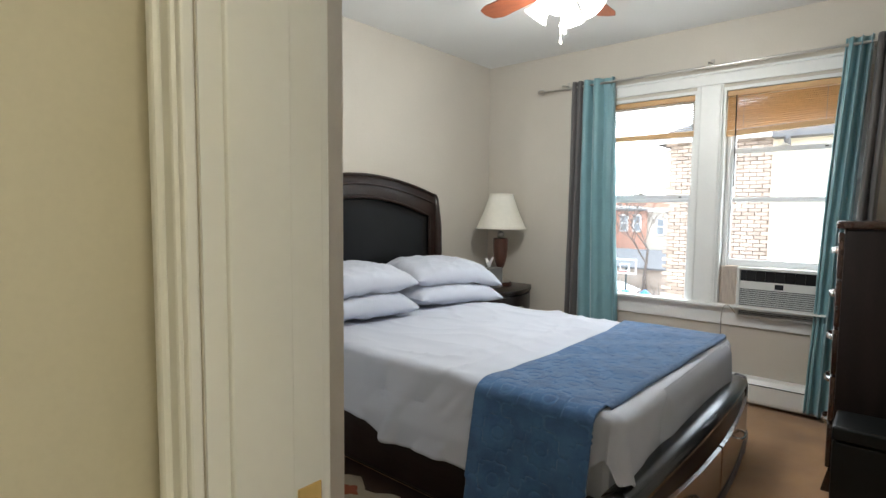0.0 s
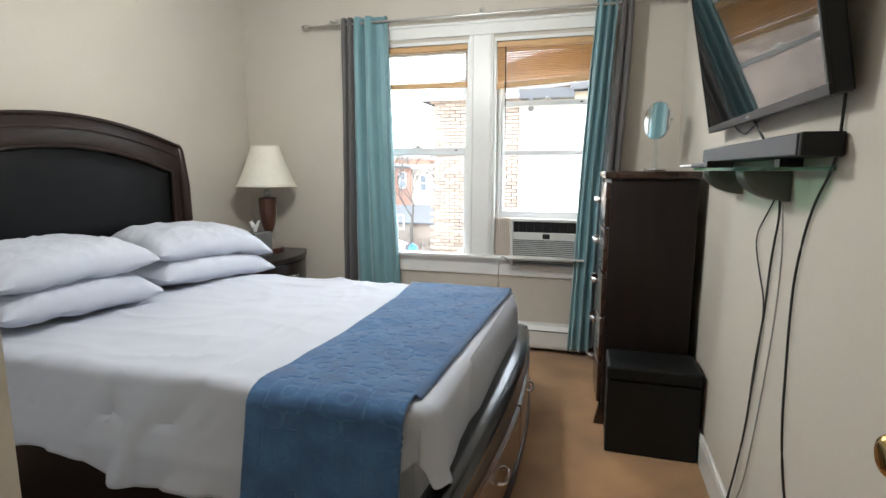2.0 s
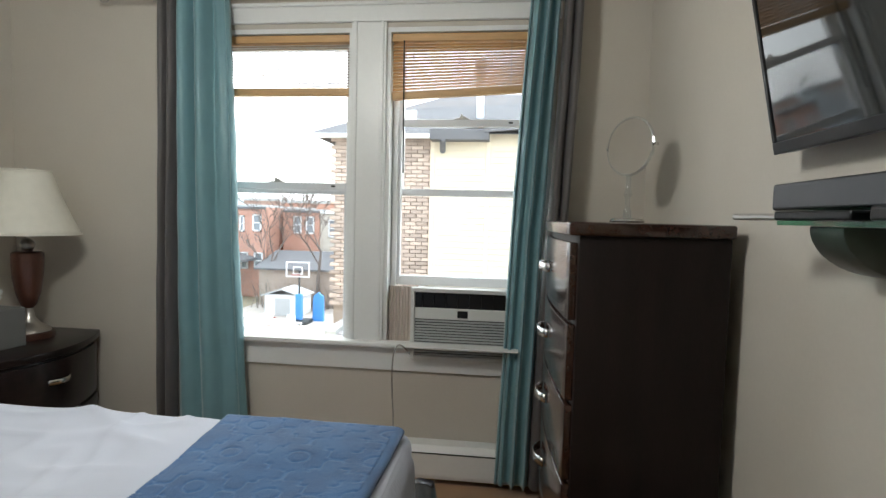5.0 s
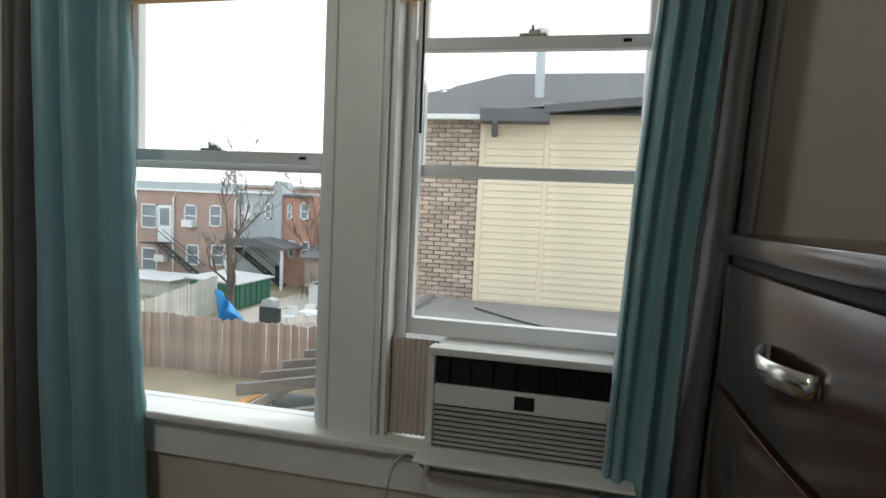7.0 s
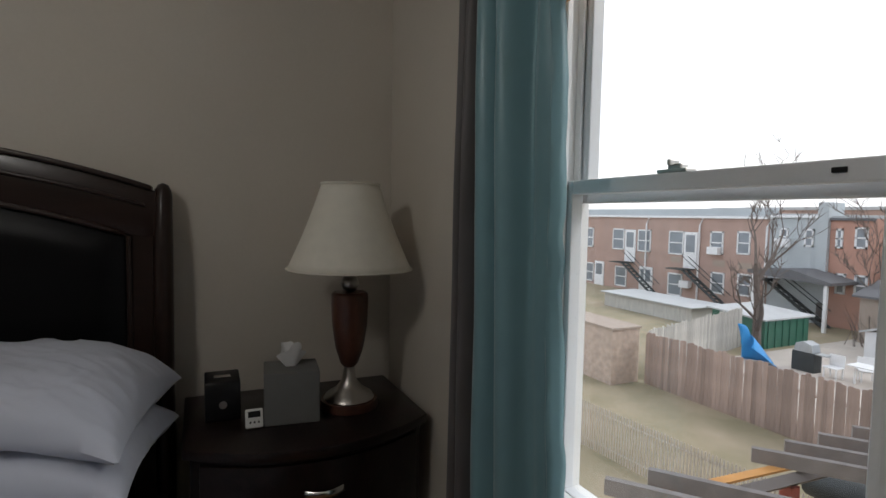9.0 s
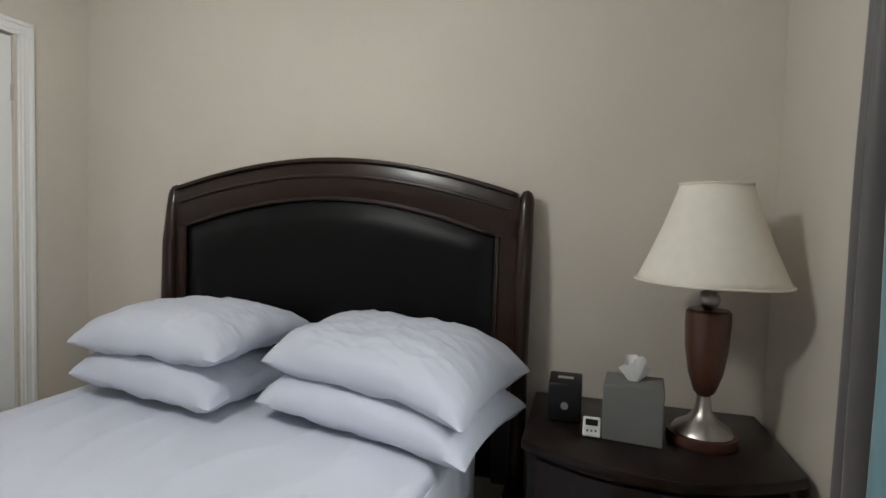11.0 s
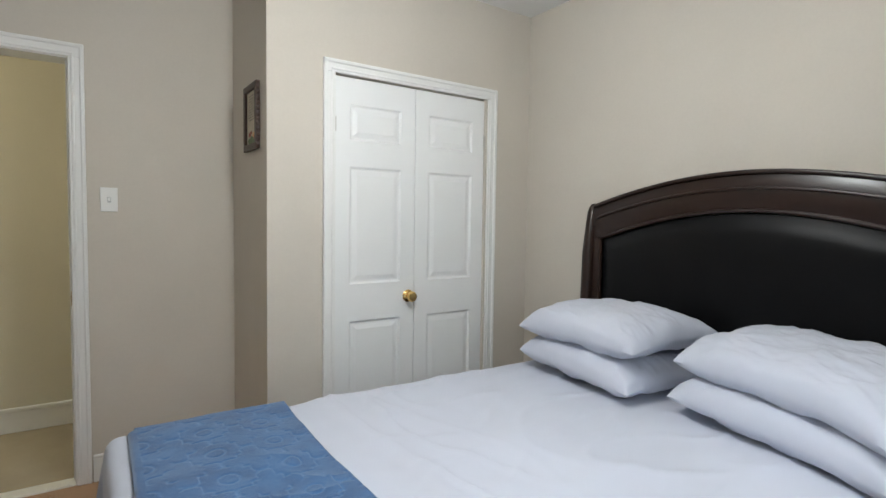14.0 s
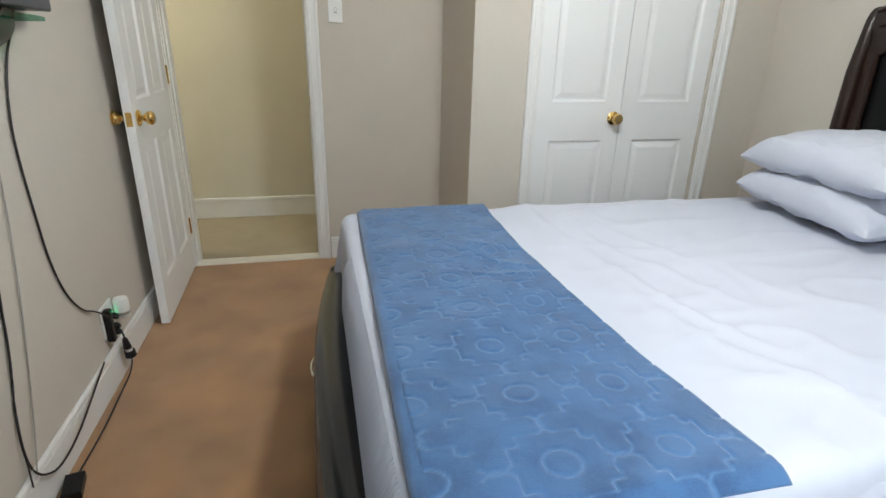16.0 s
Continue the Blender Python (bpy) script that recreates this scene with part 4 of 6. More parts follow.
RD = 0.045
sheet = drape((-2.60, -0.630, BY0 + RD, BY1 - RD), 0.634, (0.05, 0.33, 0.345, 0.30), RD, 0.012, 1.3, 0.0125, 0.0, None, wrinkle_hem)
for v in sheet.verts:      # soft creases across the top, pulled towards the foot corner
    c = v.co
    if c.z > 0.59:
        near = max(0.0, 1 - abs(c.x + 1.33) / 0.30)
        free = min(1.0, max(0.0, (-1.16 - c.x) / 0.10))      # flat under the throw
        z_flat = c.z
        c.z += 0.014 * ridge(Vector((c.x * 1.1 + c.y * 2.0, c.y * 0.9 - c.x * 0.5, 1.0)), 7) * (0.5 + noise.noise(c * 0.9))
        c.z += 0.012 * ridge(Vector((c.x * 7.0, c.y * 2.2 + c.x * 2, 2.0)), 5) * near
        c.z += 0.009 * ridge(Vector((c.x * 2.5 - c.y * 1.4, c.y * 5.5, 5.0)), 5)
        c.z += 0.005 * noise.noise(c * 1.7 + Vector((5, 0, 0)))
        c.z = z_flat + (c.z - z_flat) * free
s = single("bed_sheet", sheet, SHEET, (-1.6, 2.2, 0.634), "plain white cotton sheet with soft creases over the mattress", "bedding", smooth=True)
s.modifiers.new("thick", "SOLIDIFY").thickness = 0.003


def arabesque(u, v):
    """Pressed lines of rings and scalloped rosettes."""
    P = 0.168
    row = math.floor(v / (P * 0.5))
    best = 1.0
    for i in (0, 1):
        cu = (math.floor(u / P) + i + 0.0) * P
        cv = round(v / P) * P
        d = math.hypot(u - cu, v - cv)
        best = min(best, abs(d - 0.025))
    for i in (0, 1):
        for j in (0, 1):
            cu = (math.floor(u / P - 0.5) + i + 0.5) * P
            cv = (math.floor(v / P - 0.5) + j + 0.5) * P
            dx, dy = u - cu, v - cv
            d, a = math.hypot(dx, dy), math.atan2(dy, dx)
            r = 0.065 + 0.016 * max(-1.0, min(1.0, 2.4 * math.cos(4 * a))) + 0.006 * math.cos(8 * a)
            best = min(best, abs(d - r) * 0.8)
    return 0.0034 * math.exp(-(best / 0.0024) ** 2)


bl = drape((-1.125, -0.668, BY0 + RD - 0.003, BY1 - RD + 0.003), 0.650, (0.0, 0.0, 0.52, 0.05), RD + 0.010, 0.005, 2.4, 0.0042, 0.0, arabesque, lambda u: 1 + 0.05 * math.sin(u * 8))
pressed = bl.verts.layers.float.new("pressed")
for v in bl.verts:          # painted sheen where the pile is pressed flat, fading down the hanging side
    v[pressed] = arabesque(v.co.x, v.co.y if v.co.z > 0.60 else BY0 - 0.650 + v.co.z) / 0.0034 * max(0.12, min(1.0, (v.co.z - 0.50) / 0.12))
for v in bl.verts:          # its edge runs a little askew
    k = (v.co.y - 1.5) / 1.45
    if v.co.z > 0.3:
        v.co.x += (0.035 * math.cos((v.co.y - 2.25) * 2.2) - 0.02 * k) * max(0, (-0.85 - v.co.x) / 0.27) + 0.045 * k * max(0, (v.co.x + 0.90) / 0.25)
    if v.co.z > 0.62:
        v.co.z += 0.005 * noise.noise(v.co * 6) + 0.016 * max(0, noise.noise(v.co * 1.9 + Vector((2, 0, 0))) + 0.25) * ridge(Vector((v.co.x * 5 + v.co.y * 4, v.co.y * 6 - v.co.x * 2, 3)), 4) * min(1.0, abs(v.co.x + 1.12) * 9, abs(v.co.x + 0.66) * 9)
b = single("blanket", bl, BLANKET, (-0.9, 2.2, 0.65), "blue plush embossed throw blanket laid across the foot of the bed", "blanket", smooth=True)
b.modifiers.new("thick", "SOLIDIFY").thickness = 0.012
# the folded second edge of the throw
hemb = bmesh.new()
def edge_fn(u, v):
    y = BY0 + 0.05 + (BY1 - BY0 - 0.10) * u
    a = v * math.pi * 1.2 - 0.3
    return (-0.667 + 0.044 * (y - 1.5) / 1.45 + 0.019 * math.sin(a), y, 0.640 + 0.014 * math.cos(a) + 0.003 * math.sin(y * 11))
part("folded_edge", grid(edge_fn, 80, 8), BLANKET, b, "rolled double edge", True)


def pillow(name, place, yaw, tilt, roll_, a, bb, th, seed, label, droop=0.0):
    bm = bmesh.new()
    N = 72
    def fn_side(s):
        def fn(u, v):
            p, q = 2 * u - 1, 2 * v - 1
            prof = max(0.0, (1 - abs(p) ** 3.6)) ** 0.45 * max(0.0, (1 - abs(q) ** 3.4)) ** 0.45
            x = a * p * (0.94 + 0.06 * q * q if p > 0 else 1.0 - 0.05 * q * q)
            y = bb * q * (0.93 + 0.07 * p * p if p > 0 else 0.93)
            wr = 0.012 * noise.noise(Vector((p * 3.5 + seed, q * 3, s))) + 0.006 * abs(noise.noise(Vector((p * 2 + seed, q * 9 + p * 4, s + 3)))) + 0.010 * math.sin((math.atan2(q, p)) * 9 + seed) * (abs(p) ** 3 + abs(q) ** 3) * 0.45 * prof
            wr *= min(1.0, prof * 1.4)
            rim = min(1.0, 1.6 * (1 - prof) + 0.25)
            rad = math.atan2(q, p)
            wr += prof * (0.012 * rim * ridge(Vector((p * 2.2 + seed, q * 2.6, s * 2 + rad * 1.1)), 5) + 0.007 * rim * ridge(Vector((rad * 3.2 + seed, math.hypot(p, q) * 1.2, s)), 4) + 0.0032 * ridge(Vector((p * 5 - q * 3, q * 5 + seed, s)), 5))
            z = s * th / 2 * prof * (1 if s > 0 else 0.8) + wr
            z -= droop * max(0, p - 0.3) ** 2 + 0.02 * (p * p + q * q) * 0.5
            return (x, y, z)
        return fn
    grid(fn_side(1), N, N, bm)
    grid(fn_side(-1), N, N, bm)
    bmesh.ops.remove_doubles(bm, verts=bm.verts, dist=0.0008)
    bmesh.ops.transform(bm, matrix=Matrix.Translation(place) @ Euler((radians(tilt), radians(roll_), radians(yaw))).to_matrix().to_4x4(), verts=bm.verts)
    return single(name, bm, SHEET, (place[0], place[1], place[2] - th / 2), label, "pillow", "pillows on the bed", True)


# two stacks
pillow("pillow", (-2.40, 1.930, 0.722), 84, 0, 2, 0.33, 0.255, 0.185, 0.3, "lower plump white pillow of the stack near the closet")
pillow("pillow", (-2.41, 1.925, 0.858), 86, 2, -1, 0.335, 0.26, 0.185, 2.1, "upper plump white pillow of the stack near the closet")
pillow("pillow", (-2.38, 2.720, 0.715), 80, 0, 2, 0.365, 0.27, 0.18, 4.2, "lower plump white pillow of the stack near the nightstand", 0.05)
pillow("pillow", (-2.39, 2.725, 0.848), 78, 3, 2, 0.36, 0.27, 0.19, 6.0, "upper plump white pillow of the stack near the nightstand", 0.10)

# ---- nightstand ----
NY0, NY1, NZ = 3.135, 3.880, 0.643
ns = thing("nightstand", (-2.55, 3.51, 0), "dark espresso bow-front nightstand with chrome pulls", "nightstand")
def nfront(y, base=-2.345, depth=0.13):
    k = (y - (NY0 + NY1) / 2) / ((NY1 - NY0) / 2)
    return base + depth * (1 - k * k)
outl = [(-2.812, NY0), (-2.812, NY1)] + [(nfront(NY1 - (NY1 - NY0) * i / 16), NY1 - (NY1 - NY0) * i / 16) for i in range(17)]
part("top", prism(outl, "z", NZ - 0.03, NZ, 0.005), ESPRESSO, ns, "", True)
inn = [(-2.805, NY0 + 0.02), (-2.805, NY1 - 0.02)] + [(nfront(y) - 0.03, y) for y in [NY1 - 0.02 - (NY1 - NY0 - 0.04) * i / 16 for i in range(17)]]
part("body", prism(inn, "z", 0.08, NZ - 0.032, 0.002), ESPRESSO, ns, "", True)
for z0, z1 in ((0.36, 0.595), (0.11, 0.345)):
    ys = [NY0 + 0.045 + (NY1 - NY0 - 0.09) * i / 14 for i in range(15)]
    d = part("drawer", prism([(nfront(y) - 0.035, y) for y in ys] + [(nfront(y) - 0.012, y) for y in ys[::-1]], "z", z0, z1, 0.002), ESPRESSO, ns, "", True)
    c = (NY0 + NY1) / 2
    xx = nfront(c) - 0.012
    zc = (z0 + z1) / 2 + 0.03
    bm = grid(lambda u, v: (xx + 0.024 * math.sin(u * math.pi), c - 0.06 + 0.12 * u, zc - 0.011 + 0.022 * v), 16, 2)
    hnd = part("pull", bm, CHROME, d, "curved chrome strap pull", True)
    hnd.modifiers.new("thick", "SOLIDIFY").thickness = 0.004
for y in (NY0 + 0.03, NY1 - 0.08):
    for x in (-2.80, -2.42):
        part("foot", B(x, x + 0.05, y, y + 0.05, 0, 0.085, 0.006), ESPRESSO, ns)

# table lamp
LX, LY = -2.515, 3.655
lp = thing("table_lamp", (LX, LY, NZ), "table lamp with ivory cone shade and reddish wood urn body", "table lamp")
part("base_disc", lathe([(0, NZ), (0.098, NZ), (0.101, NZ + 0.010), (0.097, NZ + 0.030), (0.0, NZ + 0.032)], LX, LY, 40), URN, lp, "round wooden base", True)
part("stem", lathe([(0, NZ + 0.032), (0.086, NZ + 0.032), (0.078, NZ + 0.046), (0.046, NZ + 0.066), (0.024, NZ + 0.095), (0.018, NZ + 0.140), (0.0, NZ + 0.142)], LX, LY, 40), NICKEL, lp, "flared satin metal stem", True)
part("urn", lathe([(0, 0.782), (0.018, 0.782), (0.030, 0.795), (0.048, 0.850), (0.060, 0.930), (0.063, 1.000), (0.062, 1.035), (0.055, 1.042), (0.0, 1.044)], LX, LY, 40), URN, lp, "tapered reddish-brown wooden body", True)
part("ball", lathe([(0.0, 1.042)] + [(0.030 * math.sin(a), 1.072 - 0.030 * math.cos(a)) for a in [math.pi * k / 12 for k in range(1, 12)]] + [(0.0, 1.102)], LX, LY, 24), NICKEL, lp, "metal ball", True)
part("harp", tube([(LX, LY, 1.10), (LX, LY, 1.425)], 0.005, 8), NICKEL, lp, "", True)
part("harp_ring", lathe([(0.004, 1.395), (0.092, 1.395), (0.092, 1.399), (0.004, 1.399)], LX, LY, 24), NICKEL, lp)
shade = bmesh.new()
prof = [(0.209 + (0.096 - 0.209) * (k / 12) - 0.006 * math.sin(math.pi * k / 12), 1.122 + (1.412 - 1.122) * k / 12) for k in range(13)]
n = 56
rings = [[shade.verts.new((LX + r * math.cos(2 * math.pi * i / n), LY + r * math.sin(2 * math.pi * i / n), z)) for i in range(n)] for r, z in prof]
for a_, b_ in zip(rings, rings[1:]):
    for i in range(n):
        shade.faces.new((a_[i], a_[(i + 1) % n], b_[(i + 1) % n], b_[i]))
sh = part("shade", shade, SHADE, lp, "ivory fabric cone shade", True)
sh.modifiers.new("thick", "SOLIDIFY").thickness = 0.003
for z, r in ((1.124, 0.2105), (1.410, 0.098)):
    part("shade_trim", tube([(LX + r * math.cos(2 * math.pi * k / 40), LY + r * math.sin(2 * math.pi * k / 40), z) for k in range(41)], 0.004, 6), SHADE, lp, "ivory binding", True)

# tissue box, clock, thermometer
tb = thing("tissue_box", (-2.49, 3.455, NZ), "grey cube tissue box with a white tissue pulled up", "tissue box")
bm = B(-0.075, 0.075, -0.085, 0.085, 0, 0.168, 0.004)
bmesh.ops.transform(bm, matrix=Matrix.Translation((-2.49, 3.455, NZ)) @ Matrix.Rotation(radians(-6), 4, "Z"), verts=bm.verts)
part("cover", bm, GREYBOX, tb)
def tis(u, v):
    r = 0.012 + 0.030 * v + 0.010 * v * math.sin(u * 25)
    a = u * 2 * math.pi
    return (-2.49 + r * math.cos(a) * 0.5 + 0.006 * v * math.sin(9 * u), 3.455 + r * math.sin(a), NZ + 0.160 + 0.066 * v * (1 + 0.30 * math.sin(a * 2 + 1)) + 0.006 * math.sin(a * 5) * v)
part("tissue", grid(tis, 40, 8), TISSUE, tb, "crumpled white tissue", True)
ck = thing("clock_radio", (-2.57, 3.25, NZ), "small black plastic clock radio standing on the nightstand", "clock")
part("case", prism([(-2.63, NZ), (-2.520, NZ), (-2.512, NZ + 0.02), (-2.530, NZ + 0.125), (-2.62, NZ + 0.140)], "y", 3.197, 3.303, 0.006), BLACK, ck, "", True)
bm = lathe([(0, 0), (0.011, 0), (0.012, 0.002), (0, 0.0025)], n=20)
bmesh.ops.transform(bm, matrix=Matrix.Translation((-2.518, 3.25, NZ + 0.055)) @ Matrix.Rotation(radians(80), 4, "Y"), verts=bm.verts)
part("button", bm, NICKEL, ck, "round metal button", True)
bm = B(-2.6, -2.56, 3.225, 3.275, NZ + 0.130, NZ + 0.134, 0.001)
part("top_plate", bm, CHROME, ck)
th_ = thing("thermometer", (-2.42, 3.335, NZ), "small white digital thermometer with three buttons", "thermometer")
TM = Matrix.Translation((-2.42, 3.335, NZ)) @ Matrix.Rotation(radians(-22), 4, "Y")
def tilted(bm):
    bmesh.ops.transform(bm, matrix=TM, verts=bm.verts)
    return bm
part("case", tilted(B(-0.010, 0.008, -0.026, 0.026, 0.004, 0.062, 0.005)), WHITEP, th_)
part("display", tilted(B(0.0075, 0.0092, -0.018, 0.018, 0.036, 0.054)), BLACK, th_, "dark display")
for y in (-0.012, 0, 0.012):
    part("button", tilted(B(0.0075, 0.0095, y - 0.0025, y + 0.0025, 0.018, 0.024)), BLACK, th_, "tiny black button")

# ---- chest of drawers ----
DX_, DY0, DY1, DZT = -0.172, 2.864, 3.665, 1.240
ch = thing("chest_of_drawers", (0.03, 3.25, 0), "tall dark espresso bow-front chest with chrome strap pulls", "chest of drawers")
def cfront(y, base, depth=0.022):
    k = (y - (DY0 + DY1) / 2) / ((DY1 - DY0) / 2)
    return base - depth * (1 - k * k)
ys = [DY0 + (DY1 - DY0) * i / 16 for i in range(17)]
part("top", prism([(0.232, DY1), (0.232, DY0)] + [(cfront(y, DX_ - 0.008), y) for y in ys], "z", DZT - 0.035, DZT, 0.007), MAHOG, ch, "", True)
yi = [DY0 + 0.012 + (DY1 - DY0 - 0.024) * i / 16 for i in range(17)]
part("body", prism([(0.225, DY1 - 0.012), (0.225, DY0 + 0.012)] + [(cfront(y, DX_ + 0.022), y) for y in yi], "z", 0.06, DZT - 0.036, 0.002), SIDEW, ch, "", True)
N5 = 5
for i in range(N5):
    z0 = 0.105 + i * 0.2185
    z1 = z0 + 0.206
    yd = [DY0 + 0.030 + (DY1 - DY0 - 0.060) * k / 16 for k in range(17)]
    d = part("drawer", prism([(cfront(y, DX_ + 0.028), y) for y in yd] + [(cfront(y, DX_ + 0.002), y) for y in yd[::-1]], "z", z0, z1, 0.003), MAHOG, ch, "", True)
    for yc in (3.30,):
        xx = cfront(yc, DX_ + 0.002)
        zc = (z0 + z1) / 2 + 0.005
        bm = grid(lambda u, v: (xx - 0.004 - 0.030 * math.sin(u * math.pi) ** 0.7, yc - 0.075 + 0.15 * u, zc - 0.014 + 0.028 * v), 20, 2)
        hd = part("pull", bm, CHROME, d, "curved chrome strap pull", True)
        hd.modifiers.new("thick", "SOLIDIFY").thickness = 0.004
for y in (DY0 + 0.004, DY1 - 0.054):
    part("foot", prism([(DX_ - 0.012, 0.0), (DX_ + 0.055, 0.0), (DX_ + 0.045, 0.10), (DX_ + 0.01, 0.10)], "y", y, y + 0.05, 0.003), MAHOG, ch)
    part("foot", B(0.17, 0.225, y, y + 0.05, 0, 0.07, 0.003), MAHOG, ch)
part("plinth", B(DX_ + 0.012, 0.222, DY0 + 0.01, DY0 + 0.03, 0.05, 0.10, 0.003), MAHOG, ch)

# black cube beside the chest
cu = thing("storage_cube", (0.05, 2.725, 0), "low black faux-leather storage cube standing beside the chest", "storage box")
part("body", B(-0.135, 0.245, 2.607, 2.850, 0.0, 0.335, 0.008), FABRICBOX, cu)
part("lid", B(-0.139, 0.247, 2.603, 2.853, 0.338, 0.400, 0.012, 3), FABRICBOX, cu)

# mirror on the chest
MX, MY = 0.085, 3.42
mr = thing("vanity_mirror", (MX, MY, DZT), "round vanity mirror on a clear stem with chrome base", "mirror")
part("base", lathe([(0, DZT), (0.058, DZT), (0.060, DZT + 0.006), (0.054, DZT + 0.013), (0.03, DZT + 0.016), (0, DZT + 0.017)], MX, MY, 36), CHROME, mr, "round chrome base", True)
part("stem", lathe([(0, DZT + 0.017), (0.014, DZT + 0.017), (0.014, DZT + 0.04), (0.009, DZT + 0.05), (0.009, DZT + 0.085), (0.016, DZT + 0.10), (0.009, DZT + 0.115), (0.009, DZT + 0.165), (0, DZT + 0.166)], MX, MY, 24), ACRYL, mr, "clear acrylic stem", True)
RM = Matrix.Translation((MX, MY, DZT + 0.268)) @ Matrix.Rotation(radians(-54), 4, "Z") @ Matrix.Rotation(radians(-92), 4, "X")
def turned(bm):
    bmesh.ops.transform(bm, matrix=RM, verts=bm.verts)
    return bm
part("mirror_glass", turned(lathe([(0, -0.004), (0.098, -0.004), (0.098, 0.004), (0, 0.004)], n=48)), MIRROR, mr, "round mirror glass", False)
part("rim", turned(tube([(0.100 * math.cos(2 * math.pi * k / 48), 0.100 * math.sin(2 * math.pi * k / 48), 0) for k in range(49)], 0.0055, 8)), ACRYL, mr, "clear rim", True)
for s in (-1, 1):
    part("pivot", turned(lathe([(0, 0), (0.006, 0), (0.006, 0.012), (0, 0.012)], s * 0.106, 0, 12)), CHROME, mr)

# ---- television and sound bar ----
TVY0, TVY1, TVH, LEAN = 1.505, 2.650, 0.690, 11.0
tv = thing("television", (0.22, 2.08, 1.388), "black flat-screen television on a tilting wall mount", "television")
TM2 = Matrix.Translation((0.204, 0, 1.388)) @ Matrix.Rotation(radians(-LEAN), 4, "Y")
def leaned(bm):
    bmesh.ops.transform(bm, matrix=TM2, verts=bm.verts)
    return bm
part("cabinet", leaned(B(0.004, 0.045, TVY0, TVY1, 0.0, TVH, 0.006)), BLACK, tv)
bz = bmesh.new()
box(bz, -0.001, 0.006, TVY0, TVY1, 0.0, 0.024, 0.002)
box(bz, -0.001, 0.006, TVY0, TVY1, TVH - 0.014, TVH, 0.002)
box(bz, -0.001, 0.006, TVY0, TVY0 + 0.013, 0.024, TVH - 0.014, 0.002)
box(bz, -0.001, 0.006, TVY1 - 0.013, TVY1, 0.024, TVH - 0.014, 0.002)
part("bezel", leaned(bz), BLACK, tv)
part("screen", leaned(B(0.0015, 0.004, TVY0 + 0.013, TVY1 - 0.013, 0.024, TVH - 0.014)), SCREEN, tv, "dark glossy screen")
part("mount_plate", B(XE - 0.012, XE, 1.93, 2.23, 1.52, 1.85, 0.002), BLACK, tv)
for y in (1.98, 2.18):
    part("mount_arm", prism([(0.228, 1.50), (0.215, 1.86), (XE - 0.012, 1.83), (XE - 0.012, 1.53)], "y", y - 0.012, y + 0.012), BLACK, tv)
part("brand_mark", leaned(B(-0.0016, -0.0008, 2.06, 2.10, 0.008, 0.016)), CHROME, tv, "small silver mark")
sf = thing("wall_shelf", (0.16, 2.12, 1.245), "green-tinted glass wall shelf on two curved brackets", "shelf")
pts = [(XE - 0.002, 1.60), (XE - 0.002, 2.60)] + [(XE - 0.002 - 0.175 * math.sin(math.pi * min(1, max(0, k / 14))) ** 0.35, 2.60 - 1.00 * k / 14) for k in range(1, 14)]
part("glass_plate", prism(pts, "z", 1.244, 1.252), GREENGLASS, sf)
for y in (1.90, 2.36):
    half = [(XE - 0.001, 1.243)] + [(XE - 0.001 - 0.115 * math.cos(a), 1.243 - 0.080 * math.sin(a)) for a in [math.pi / 2 * k / 10 for k in range(11)]]
    part("bracket", prism(half, "y", y - 0.045, y + 0.045, 0.004), BRKT, sf, "dark quarter-round bracket", True)
sb = thing("soundbar", (0.21, 2.08, 1.262), "long dark grey soundbar with a mesh front below the television", "soundbar")
part("body", B(0.180, 0.262, 1.560, 2.598, 1.272, 1.324, 0.006), BLACK, sb)
part("mesh_front", B(0.176, 0.182, 1.575, 2.583, 1.275, 1.321, 0.003), SBAR, sb, "dark grey mesh front")
for y in (1.75, 2.42):
    part("foot", B(0.20, 0.25, y, y + 0.04, 1.252, 1.271), BLACK, sb)
def small_box(name, x0, x1, y0, y1, z0, z1, mat, label, cat, yaw=0):
    bm = B(-(x1 - x0) / 2, (x1 - x0) / 2, -(y1 - y0) / 2, (y1 - y0) / 2, 0, z1 - z0, 0.004)
    bmesh.ops.transform(bm, matrix=Matrix.Translation(((x0 + x1) / 2, (y0 + y1) / 2, z0)) @ Matrix.Rotation(radians(yaw), 4, "Z"), verts=bm.verts)
    return single(name, bm, mat, ((x0 + x1) / 2, (y0 + y1) / 2, z0), label, cat)
small_box("remote_control", 0.125, 0.165, 2.28, 2.45, 1.252, 1.268, BLACK, "black remote control lying on the glass shelf", "remote control", 8)
small_box("media_player", 0.105, 0.175, 2.06, 2.20, 1.252, 1.272, BLACK, "flat black media box lying on the glass shelf", "media player", -6)
small_box("remote_control", 0.110, 0.145, 2.42, 2.57, 1.252, 1.264, NICKEL, "slim grey remote control lying on the end of the glass shelf", "remote control", 14)
def cord(points, r, mat, label, name="cable"):
    return single(name, tube(points, r, 7, None, 3), mat, points[-1], label, "cable", "cables on the wall", True)
wx = XE - 0.006
cord([(wx - 0.02, 1.94, 1.24), (wx, 1.93, 1.19), (wx, 2.02, 1.12), (wx, 2.12, 1.04), (wx, 2.05, 0.95), (wx, 1.96, 0.86), (wx, 1.99, 0.70), (wx, 2.03, 0.50), (wx, 2.09, 0.30), (wx - 0.016, 2.13, 0.12)], 0.0022, CORD, "thin black cable hanging from the shelf down the wall")
